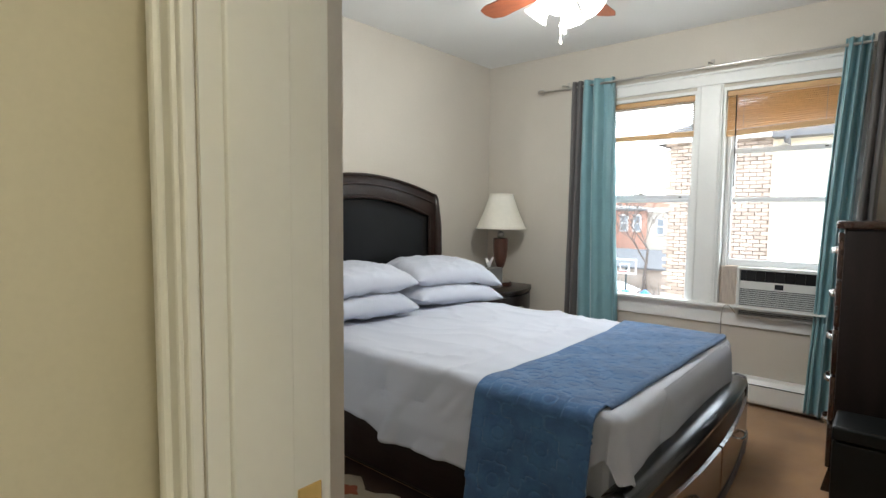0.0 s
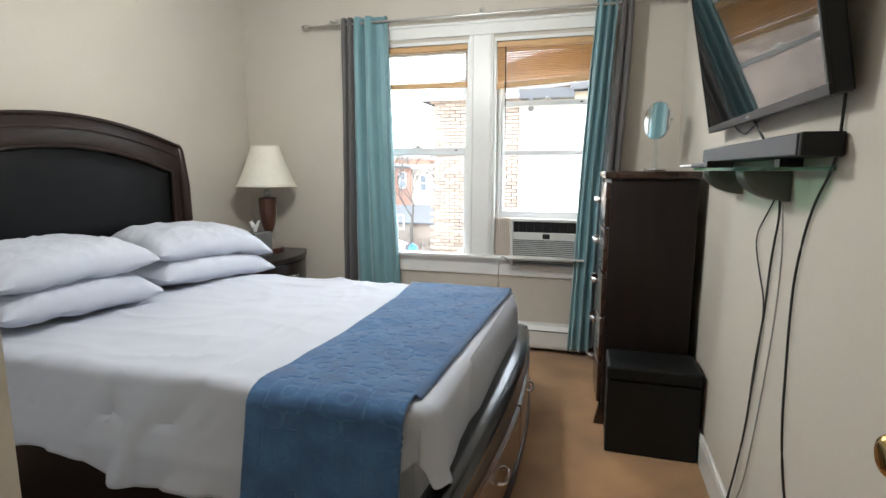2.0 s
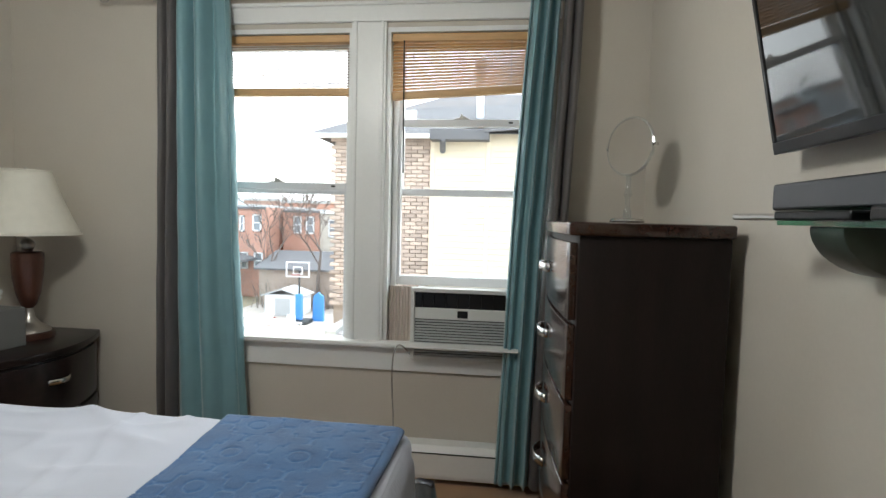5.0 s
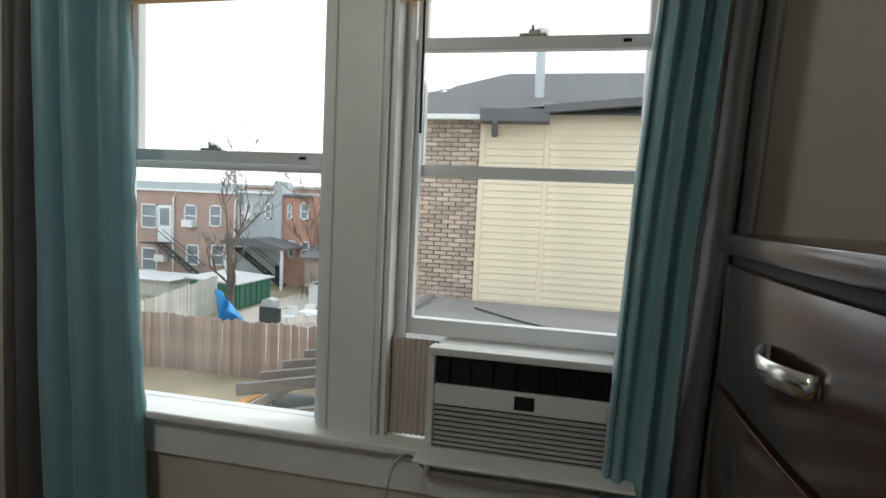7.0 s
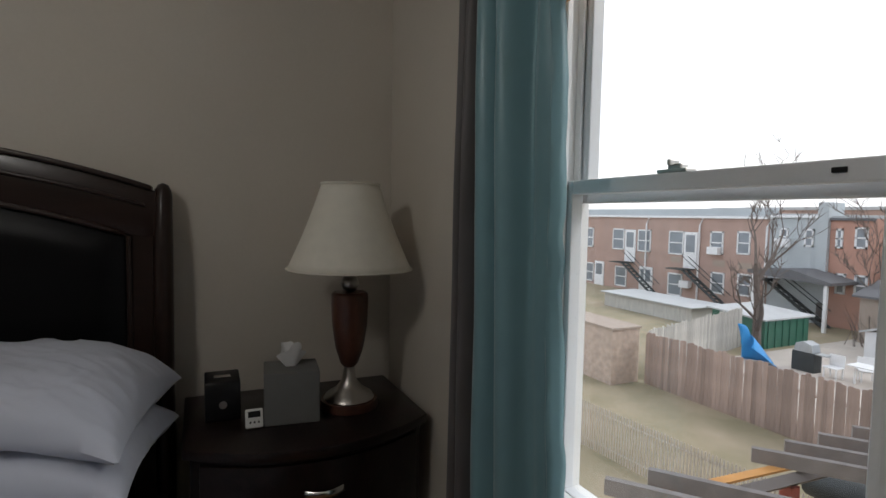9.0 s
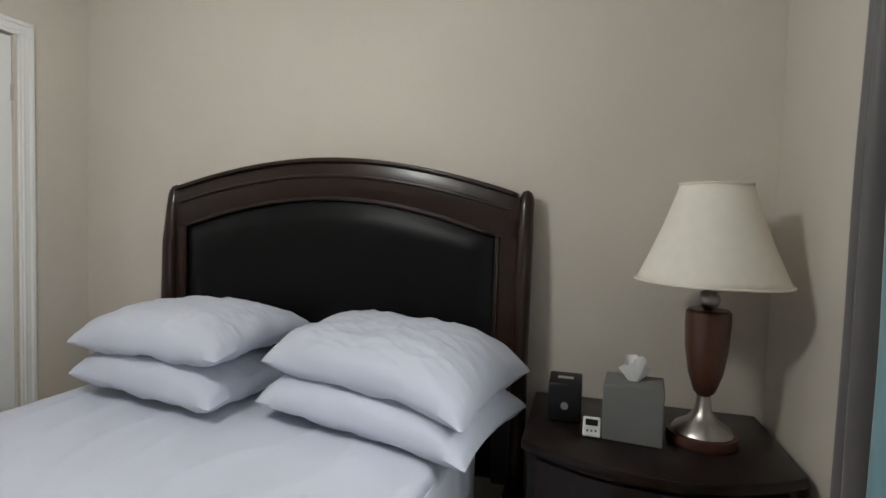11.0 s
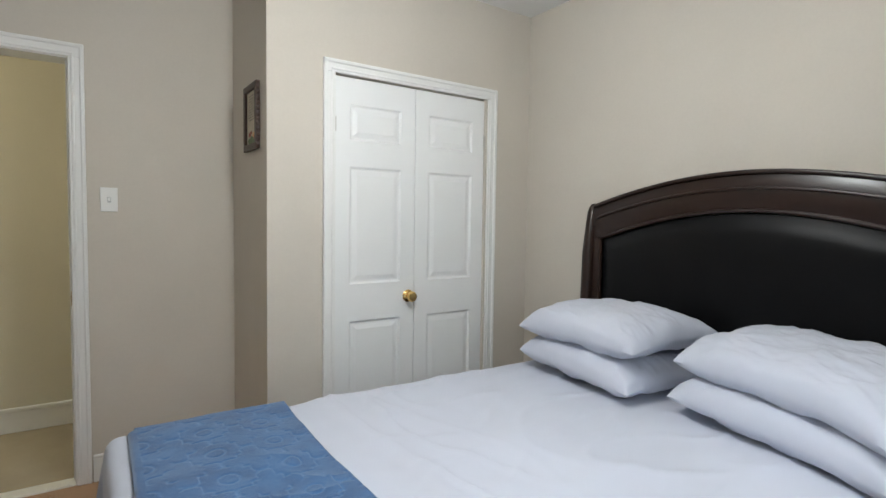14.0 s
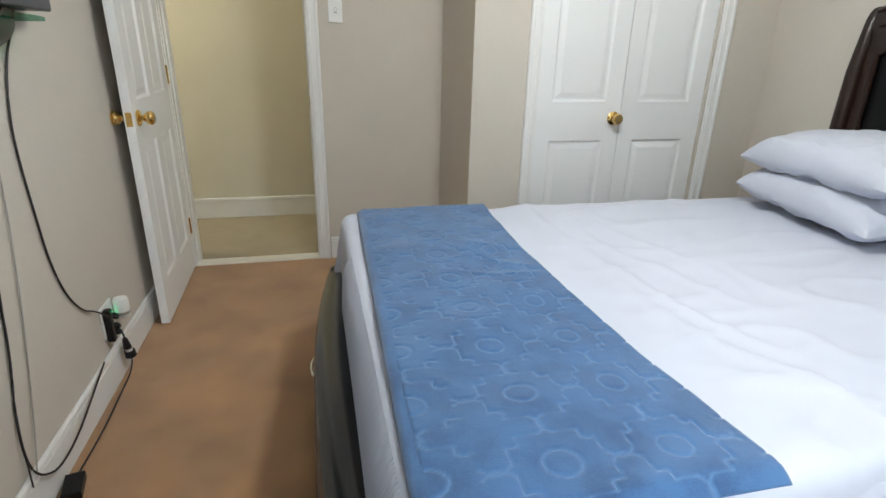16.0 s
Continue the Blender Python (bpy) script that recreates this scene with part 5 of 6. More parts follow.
cord([(wx - 0.02, 1.92, 1.24), (wx, 1.90, 1.15), (wx, 1.95, 1.00), (wx, 1.96, 0.84), (wx, 2.01, 0.66), (wx, 2.03, 0.48), (wx, 2.10, 0.28), (wx - 0.016, 2.12, 0.13), (wx - 0.03, 1.98, 0.06), (wx - 0.02, 1.60, 0.16)], 0.0032, CORD, "black power cable hanging down the wall to the baseboard")
# the cables' shadow line on the wall, made as a thin grey cord
cord([(wx - 0.02, 1.88, 1.24), (wx, 1.87, 1.10), (wx, 1.86, 0.90), (wx, 1.93, 0.55), (wx, 2.03, 0.22), (wx - 0.016, 2.10, 0.14)], 0.0022, CORDW, "thin grey cord down the wall in place of the cable shadow")
cord([(wx, 1.585, 1.40), (wx, 1.590, 1.26), (wx, 1.70, 1.16), (wx, 1.76, 1.00), (wx, 1.765, 0.88), (wx, 1.755, 0.74), (wx, 1.745, 0.60), (wx, 1.70, 0.465), (wx, 1.62, 0.37), (wx, 1.53, 0.325), (wx - 0.02, 1.49, 0.28)], 0.0032, CORD, "thick black power cable hanging from television to outlet")
cord([(0.22, 2.10, 1.40), (0.235, 2.08, 1.36), (0.24, 2.05, 1.335)], 0.004, CORD, "short black cable below the television")
cord([(0.21, 2.30, 1.40), (0.235, 2.26, 1.355), (0.24, 2.18, 1.372), (0.23, 2.06, 1.395)], 0.003, CORD, "short curved black cable below the television")
cord([(0.24, 2.02, 1.245), (0.225, 2.02, 1.19), (0.235, 1.99, 1.165), (wx, 1.93, 1.19)], 0.005, CORD, "short thick black cable below the shelf")
cord([(XE - 0.048, 1.421, 0.066), (wx - 0.045, 1.46, 0.03), (wx - 0.04, 1.60, 0.012), (wx - 0.045, 1.78, 0.008), (wx - 0.04, 1.98, 0.010)], 0.003, CORD, "black cable trailing on the carpet")
ad = thing("power_adapter", (0.23, 2.15, 0.0), "black power adapter brick leaning on the baseboard", "power adapter")
part("case", B(0.218, 0.245, 2.135, 2.175, 0.0, 0.085, 0.004), BLACK, ad)
small_box("power_adapter", 0.185, 0.235, 1.98, 2.07, 0.0, 0.028, BLACK, "black power adapter brick lying on the carpet", "power adapter", 12)
# outlet with plugs
ol = thing("wall_outlet", (XE, 1.45, 0.25), "white wall outlet with a black power strip and plugs", "outlet")
part("plate", B(XE - 0.006, XE, 1.39, 1.50, 0.19, 0.31, 0.002), WHITEP, ol)
part("black_adapter", B(XE - 0.030, XE - 0.006, 1.460, 1.490, 0.175, 0.300, 0.004), BLACK, ol, "black plug-in adapter")
part("socket_face", B(XE - 0.010, XE - 0.006, 1.405, 1.440, 0.195, 0.305, 0.002), WHITEP, ol)
part("pilot_light", B(XE - 0.0125, XE - 0.010, 1.418, 1.424, 0.262, 0.268), LED, ol, "tiny green pilot light")
nl = part("night_light", lathe([(0, 0.228), (0.022, 0.228), (0.026, 0.236), (0.026, 0.296), (0.022, 0.304), (0, 0.306)], XE - 0.036, 1.385, 24), WHITEP, ol, "round white plug-in device", True)
part("band", lathe([(0.0265, 0.242), (0.0270, 0.242), (0.0270, 0.252), (0.0265, 0.252)], XE - 0.036, 1.385, 24), NICKEL, nl, "grey band", True)
for z in (0.252, 0.212, 0.188):
    part("plug", tube([(XE - 0.008, 1.428, z), (XE - 0.026, 1.430, z), (XE - 0.036, 1.432, z - 0.004)], [0.013, 0.012, 0.007], 12), BLACK, ol, "small black plug", True)
ex = thing("extension_plug", (XE - 0.04, 1.43, 0.10), "black extension lead socket with a white collar hanging below the outlet", "plug")
part("socket", tube([(XE - 0.040, 1.432, 0.155), (XE - 0.042, 1.428, 0.115), (XE - 0.044, 1.425, 0.108)], [0.009, 0.015, 0.010], 12), BLACK, ex, "", True)
part("collar", tube([(XE - 0.044, 1.425, 0.108), (XE - 0.045, 1.424, 0.100)], 0.0125, 14), WHITEP, ex, "white collar", True)
part("plug", tube([(XE - 0.045, 1.424, 0.100), (XE - 0.047, 1.422, 0.075), (XE - 0.048, 1.421, 0.066)], [0.019, 0.020, 0.008], 14), BLACK, ex, "round black plug", True)
cord([(XE - 0.036, 1.432, 0.186), (XE - 0.040, 1.434, 0.170), (XE - 0.040, 1.432, 0.155)], 0.0035, CORD, "short black cable from the outlet to the hanging plug")

# light switch, framed print
sw = thing("light_switch", (-0.66, YD, 1.378), "white single toggle light switch on the wall beside the doorway", "light switch")
part("plate", B(-0.696, -0.624, YD, YD + 0.006, 1.320, 1.436, 0.002), WHITEP, sw)
part("slot", B(-0.667, -0.653, YD + 0.0055, YD + 0.0068, 1.364, 1.392), ACG, sw, "grey toggle slot")
part("toggle", B(-0.665, -0.655, YD + 0.005, YD + 0.016, 1.370, 1.390, 0.002), WHITEP, sw)
pf = thing("picture_frame", (XP, 0.735, 1.78), "small brown wooden framed print on the narrow side wall", "picture")
y0, y1, z0, z1 = 0.622, 0.850, 1.622, 1.935
bm = bmesh.new()
for a in ((y0, y1, z0, z0 + 0.032), (y0, y1, z1 - 0.032, z1), (y0, y0 + 0.032, z0 + 0.032, z1 - 0.032), (y1 - 0.032, y1, z0 + 0.032, z1 - 0.032)):
    box(bm, XP, XP + 0.020, *a, 0.005)
part("frame", bm, FRAMEW, pf, "dark brown frame")
for k in range(13):          # scalloped outer edge
    for y in (y0, y1):
        bm = bmesh.new()
        bmesh.ops.create_icosphere(bm, subdivisions=1, radius=0.0085, matrix=Matrix.Translation((XP + 0.010, y, z0 + 0.012 + (z1 - z0 - 0.024) * k / 12)))
        part("scallop", bm, FRAMEW, pf, "", True)
part("print", B(XP + 0.001, XP + 0.008, y0 + 0.030, y1 - 0.030, z0 + 0.030, z1 - 0.030), PAPER, pf, "cream paper print")
bm = bmesh.new()
for k in range(10):
    w = (0.058, 0.050, 0.062, 0.055, 0.040)[k % 5]
    yc, z = (y0 + y1) / 2, z1 - 0.055 - k * 0.0125
    box(bm, XP + 0.008, XP + 0.0086, yc - w, yc + w, z, z + 0.0032)
part("lettering", bm, FRAMEW, pf, "small brown lines of lettering")
for nm, mat, blobs in (("flower", REDPOST, ((-0.035, 0.088, 0.018), (-0.012, 0.096, 0.014), (0.050, 0.070, 0.016))), ("yellow_flower", BLIND, ((0.028, 0.084, 0.017),)), ("leaf", RUG3, ((-0.040, 0.058, 0.022), (0.000, 0.062, 0.026), (0.045, 0.052, 0.020)))):
    for dy, dz, r in blobs:
        q = lathe([(0, 0), (r, 0), (r * 0.9, 0.0012), (0, 0.0014)], n=9)
        bmesh.ops.transform(q, matrix=Matrix.Translation((XP + 0.008, (y0 + y1) / 2 + dy, z0 + dz - 0.01)) @ Matrix.Rotation(radians(90), 4, "Y") @ Matrix.Diagonal((0.7, 1.15, 1, 1)), verts=q.verts)
        part(nm, q, mat, pf, "painted " + nm.replace("_", " "))

# ceiling fan
fx, fy = FAN
fan = thing("ceiling_fan", (fx, fy, ZC), "ceiling fan with cherry blades and lit frosted glass bell shades", "ceiling fan")
part("canopy", lathe([(0, ZC - 0.06), (0.03, ZC - 0.06), (0.065, ZC - 0.03), (0.07, ZC), (0, ZC)], fx, fy), NICKEL, fan, "", True)
part("downrod", tube([(fx, fy, ZC - 0.05), (fx, fy, 2.46)], 0.012, 12), NICKEL, fan, "", True)
part("motor_housing", lathe([(0, 2.29), (0.06, 2.29), (0.10, 2.31), (0.115, 2.35), (0.11, 2.41), (0.07, 2.46), (0.02, 2.475), (0, 2.475)], fx, fy), NICKEL, fan, "", True)
part("light_hub", lathe([(0, 2.23), (0.03, 2.23), (0.05, 2.25), (0.055, 2.28), (0.04, 2.295), (0, 2.295)], fx, fy), NICKEL, fan, "", True)
for k in range(5):
    ang = radians(22 + 72 * k)
    bm = bmesh.new()
    out = [(0.14, -0.03), (0.20, -0.055), (0.50, -0.07), (0.56, -0.05), (0.575, 0.0), (0.56, 0.05), (0.50, 0.07), (0.20, 0.055), (0.14, 0.03)]
    prism(out, "z", 0, 0.007, 0.002, bm)
    bmesh.ops.transform(bm, matrix=Matrix.Translation((fx, fy, 2.35)) @ Matrix.Rotation(ang, 4, "Z") @ Matrix.Rotation(radians(11), 4, "X"), verts=bm.verts)
    part("blade", bm, FANW, fan, "cherry-stained wooden blade")
    c, s = math.cos(ang), math.sin(ang)
    part("blade_arm", tube([(fx + 0.09 * c, fy + 0.09 * s, 2.335), (fx + 0.17 * c, fy + 0.17 * s, 2.343), (fx + 0.22 * c, fy + 0.22 * s, 2.347)], 0.009, 8), NICKEL, fan, "", True)
for k in range(4):
    ang = radians(12 + 90 * k)
    bm = bmesh.new()
    prof = [(0.018, 0.0), (0.030, -0.01), (0.038, -0.05), (0.048, -0.085), (0.064, -0.108)]
    rr = [[bm.verts.new((r * math.cos(2 * math.pi * i / 24) * (1 + (0.05 * math.cos(6 * 2 * math.pi * i / 24) if z < -0.1 else 0)), r * math.sin(2 * math.pi * i / 24), z)) for i in range(24)] for r, z in prof]
    for a_, b_ in zip(rr, rr[1:]):
        for i in range(24):
            bm.faces.new((a_[i], a_[(i + 1) % 24], b_[(i + 1) % 24], b_[i]))
    bmesh.ops.transform(bm, matrix=Matrix.Translation((fx + 0.075 * math.cos(ang), fy + 0.075 * math.sin(ang), 2.285)) @ Matrix.Rotation(ang, 4, "Z") @ Matrix.Rotation(radians(-38), 4, "Y"), verts=bm.verts)
    o = part("glass_shade", bm, GLOW, fan, "lit frosted glass bell shade", True)
    o.modifiers.new("thick", "SOLIDIFY").thickness = 0.003
    part("shade_arm", tube([(fx + 0.03 * math.cos(ang), fy + 0.03 * math.sin(ang), 2.275), (fx + 0.078 * math.cos(ang), fy + 0.078 * math.sin(ang), 2.290)], 0.012, 10), NICKEL, fan, "", True)
for dx, zb in ((0.0, 2.045), (0.022, 2.09)):
    bm = bmesh.new()
    z = 2.235
    while z > zb + 0.03:
        bmesh.ops.create_icosphere(bm, subdivisions=1, radius=0.0019, matrix=Matrix.Translation((fx + dx, fy - 0.03, z)))
        z -= 0.0048
    part("pull_chain", bm, NICKEL, fan, "fine beaded pull chain")
    part("chain_fob", lathe([(0, zb), (0.005, zb + 0.003), (0.006, zb + 0.012), (0.004, zb + 0.026), (0, zb + 0.03)], fx + dx, fy - 0.03, 12), NICKEL, fan, "small metal fob", True)

# rug beside the bed
rg = thing("area_rug", (-1.75, 1.25, 0), "patterned cream, brown and rust area rug beside the bed", "rug")
def rug_field(name, pts, mat, z):
    part(name, prism(pts, "z", z - 0.006, z), mat, rg)
rug_field("field", [(-2.45, 1.00), (-1.12, 1.02), (-1.10, 1.62), (-2.45, 1.62)], RUG2, 0.008)
wav = [(-2.42 + 1.27 * k / 24, 1.50 + 0.035 * math.sin(k * 1.3)) for k in range(25)]
rug_field("border", [(-2.42, 1.34)] + [(-1.16, 1.34)] + wav[::-1], RUG1, 0.012)
for k in range(7):
    cx = -2.33 + k * 0.18
    rug_field("leaf", [(cx + (0.05 + 0.015 * math.cos(5 * a)) * math.cos(a), 1.42 + (0.035 + 0.01 * math.cos(4 * a)) * math.sin(a)) for a in [2 * math.pi * j / 18 for j in range(18)]], (RUG3, RUG4)[k % 2], 0.0145)
for k in range(6):
    cx = -2.24 + k * 0.18
    rug_field("scroll", [(cx + 0.035 * math.cos(a), 1.37 + 0.012 * math.sin(a)) for a in [2 * math.pi * j / 12 for j in range(12)]], RUG4, 0.0145)
# ---- outdoors ----
GZ = -4.2
structure("ground", grid(lambda u, v: (-400 + 800 * u, 4.2 + 600 * v, GZ), 8, 8), GRASS, "winter-brown lawn and yards running to the far houses")
structure("house_wall_below", B(-12, 6, 3.95, YO - 0.01, GZ, -0.13), SIDING, "outer wall of the house below the bedroom floor", category="wall")

# neighbouring house with cream siding and tan brick
NYW = 10.5
nb = thing("neighbouring_house", (-0.5, 11.5, GZ), "neighbouring house with cream vinyl siding, tan brick and grey roof", "house")
part("core", B(-3.36, 3.2, NYW + 0.12, 17.0, GZ, 2.60), MORTAR, nb)
part("corner_trim", B(-1.64, -1.56, NYW - 0.02, NYW + 0.12, -0.20, 2.60, 0.01), SIDING, nb, "cream corner board")
part("corner_trim", B(-0.70, -0.62, NYW - 0.03, NYW + 0.12, -0.20, 2.82, 0.01), SIDING, nb, "cream corner board")
part("upper_wall", prism([(-0.66, 2.5), (3.2, 2.5), (3.2, 2.96), (-0.66, 2.63)], "y", NYW + 0.0, 12.0), SIDING, nb)
part("roof", (grid(lambda u, v: ((-3.75 + 7.4 * u) if v < 0.01 else (-1.55 + 5.0 * u), 10.25 if v < 0.01 else 13.2, 2.62 + (3.93 - 2.62) * v), 1, 1)), SHINGLE, nb, "grey shingle roof slope")
def tri(pts):
    bm = bmesh.new()
    bm.faces.new([bm.verts.new(p) for p in pts])
    return bm
part("roof", tri([(-3.75, 10.25, 2.62), (-3.75, 17.2, 2.62), (-1.55, 13.2, 3.93)]), SHINGLE, nb, "grey shingle roof slope")
part("gable_roof", tri([(-1.30, 10.2, 2.68), (3.5, 10.2, 3.10), (3.5, 12.2, 3.6), (-0.85, 11.9, 3.40)]), SHINGLE, nb, "grey shingle roof over the siding")
part("eaves_board", B(-3.78, -1.25, 10.22, 10.32, 2.545, 2.62, 0.01), WINF, nb, "white gutter")
part("eaves_board", prism([(-0.72, 2.64), (3.5, 3.00), (3.5, 3.11), (-0.72, 2.75)], "y", 10.18, 10.30), SHINGLE, nb, "dark fascia board")
part("eaves_board", B(-1.62, -0.64, 10.20, 10.49, 2.52, 2.70, 0.01), SHINGLE, nb, "dark fascia board")
part("gutter_bend", tube([(-1.45, 10.25, 2.60), (-1.40, 10.2, 2.50), (-1.42, 10.4, 2.35)], 0.05, 8), SHINGLE, nb, "", True)
part("vent_stack", tube([(-0.83, 11.0, 2.85), (-0.85, 11.0, 3.95)], 0.075, 14), METALG, nb, "galvanised vent pipe", True)
part("vent_cap", lathe([(0, 3.93), (0.11, 3.93), (0.11, 4.02), (0.03, 4.06), (0, 4.06)], -0.85, 11.0, 16), METALG, nb, "", True)
bm = B(-2.3, 3.6, 7.3, NYW + 0.10, -0.40, -0.12, 0.01)
part("flat_roof", bm, FLATROOF, nb, "grey flat tar roof of the extension")
part("roof_edge", B(-2.36, -2.22, 7.25, NYW, -0.38, -0.07, 0.01), METALG, nb)
part("extension_wall", B(-2.2, 3.4, 7.4, NYW, GZ, -0.40), SIDING, nb)
part("roof_cable", tube([(-1.5, 9.8, -0.10), (-0.9, 9.2, -0.10), (0.0, 8.6, -0.11), (0.8, 7.9, -0.10)], 0.012, 6, None, 3), IRON, nb, "black cable lying on the roof", True)

# wooden fence
fn_ = thing("wooden_fence", (-9, 15, GZ), "weathered wooden board fence across the yard", "fence")
fa, fb = Vector((-13.8, 16.9)), Vector((-1.5, 17.0))
nrm = (fb - fa).normalized()
L = (fb - fa).length
rnd = random.Random(4)
nbd = int(L / 0.135)
boards = []
for v in range(5):
    h = 1.70 + 0.022 * v
    boards.append((prism([(0, 0), (0.128, 0), (0.128, h - 0.03), (0.10, h), (0.028, h), (0, h - 0.03)], "y", -0.012, 0.012), v))
meshes = []
for bm, v in boards:
    me = bpy.data.meshes.new("fence_board")
    bmesh.ops.recalc_face_normals(bm, faces=bm.faces)
    bm.to_mesh(me)
    bm.free()
    me.materials.append(FENCEW)
    meshes.append(me)
angf = math.atan2(nrm.y, nrm.x)
for i in range(nbd):
    p = fa + nrm * (i * 0.135)
    o = new("board", meshes[rnd.randrange(5)])
    o.parent = fn_
    o.matrix_basis = Matrix.Translation(Vector((p.x, p.y, GZ)) - fn_.location) @ Matrix.Rotation(angf + rnd.uniform(-0.03, 0.03), 4, "Z") @ Matrix.Rotation(rnd.uniform(-0.015, 0.015), 4, "Y")
for z in (0.35, 1.25):
    part("rail", tube([(fa.x, fa.y + 0.05, GZ + z), (fb.x, fb.y + 0.05, GZ + z)], 0.04, 4), FENCEW, fn_)
pale = []
for me in meshes:
    me = me.copy()
    me.materials[0] = OLDPALE
    pale.append(me)
f2 = thing("wooden_fence", (-13, 15.5, GZ), "whitewashed old wooden board fence running back between yards", "fence")
ga, gb = Vector((-14.0, 17.2)), Vector((-16.2, 25.2))
gd = (gb - ga).normalized()
for i in range(int((gb - ga).length / 0.16)):
    p = ga + gd * (i * 0.16)
    o = new("board", pale[rnd.randrange(5)])
    o.parent = f2
    o.matrix_basis = Matrix.Translation(Vector((p.x, p.y, GZ)) - f2.location) @ Matrix.Rotation(math.atan2(gd.y, gd.x), 4, "Z")
sw_ = thing("garden_wall", (-16.0, 16.2, GZ), "low tan brick shed wall beside the fence", "wall")
part("brickwork", B(-19.0, -14.0, 15.6, 16.8, GZ, GZ + 1.85, 0.01), BRICKYJ, sw_)
part("coping", B(-19.1, -13.95, 15.55, 16.85, GZ + 1.85, GZ + 1.93, 0.01), MORTAR, sw_)

# chain-link style picket fence
cf = thing("picket_fence", (-7, 10, GZ), "pale narrow picket fence along the lawn", "fence")
pa, pb = Vector((-13.0, 11.5)), Vector((-3.6, 12.3))
pd = (pb - pa).normalized()
bm = prism([(0, 0), (0.035, 0), (0.035, 1.08), (0.017, 1.12), (0, 1.08)], "y", -0.006, 0.006)
pm = bpy.data.meshes.new("picket")
bm.to_mesh(pm)
bm.free()
pm.materials.append(PAVE)
for i in range(int((pb - pa).length / 0.075)):
    p = pa + pd * (i * 0.075)
    o = new("picket", pm)
    o.parent = cf
    o.matrix_basis = Matrix.Translation(Vector((p.x, p.y, GZ)) - cf.location) @ Matrix.Rotation(math.atan2(pd.y, pd.x), 4, "Z")
for z in (0.2, 0.95):
    part("rail", tube([(pa.x, pa.y + 0.02, GZ + z), (pb.x, pb.y + 0.02, GZ + z)], 0.02, 4), PAVE, cf)

# yard beyond the fence
structure("yard_paving", B(-15.0, 2, 18.2, 31.5, GZ, GZ + 0.03), PAVE, "tan concrete paving of the yard beyond the fence", category="pavement")

# pergola below the window
pg = thing("pergola", (-3.3, 8.0, GZ), "grey timber pergola frame on dark red posts, with raw plywood edges", "pergola")
for y, reach in ((6.9, 1.9), (7.45, 2.1), (8.95, 1.7), (9.5, 2.0), (10.1, 2.2), (10.75, 2.0)):
    part("beam", prism([(-0.04, -0.08), (0.04, -0.08), (0.04, 0.08), (-0.04, 0.08)], "x", -0.12, reach), TIMBER, pg).matrix_basis = Matrix.Translation(Vector((-4.56 + 0.05 * (y - 7), y, -1.32)) - pg.location) @ Matrix.Rotation(radians(38), 4, "Z") @ Matrix.Translation(pg.location)
for a, c in (((-4.35, 6.4), (-4.10, 11.3)), ((-3.10, 7.3), (-2.75, 12.2))):
    part("main_beam", tube([(a[0], a[1], -1.50), (c[0], c[1], -1.50)], 0.08, 4), TIMBER, pg)
for x, y in ((-4.33, 6.9), (-4.22, 9.05), (-3.35, 9.9), (-4.12, 11.1), (-2.9, 10.2)):
    part("post", B(x - 0.07, x + 0.07, y - 0.07, y + 0.07, GZ, -1.56, 0.005), REDPOST, pg)
part("plywood_edge", prism([(-4.50, 7.2), (-4.38, 7.2), (-4.14, 11.0), (-4.26, 11.0)], "z", -1.425, -1.40), ORANGEP, pg, "raw orange plywood strip")
gr = thing("barrel_grill", (-5.9, 13.3, GZ), "dark grey barrel smoker grill on legs on the lawn", "grill")
bm = lathe([(0, -0.5), (0.25, -0.5), (0.28, -0.46), (0.28, 0.46), (0.25, 0.5), (0, 0.5)], n=20)
bmesh.ops.transform(bm, matrix=Matrix.Translation((-5.9, 13.3, GZ + 0.85)) @ Matrix.Rotation(radians(90), 4, "Y"), verts=bm.verts)
part("barrel", bm, IRON, gr, "", True)
for x in (-6.25, -5.55):
    part("leg", tube([(x, 13.15, GZ), (x, 13.3, GZ + 0.7)], 0.025, 6), IRON, gr)

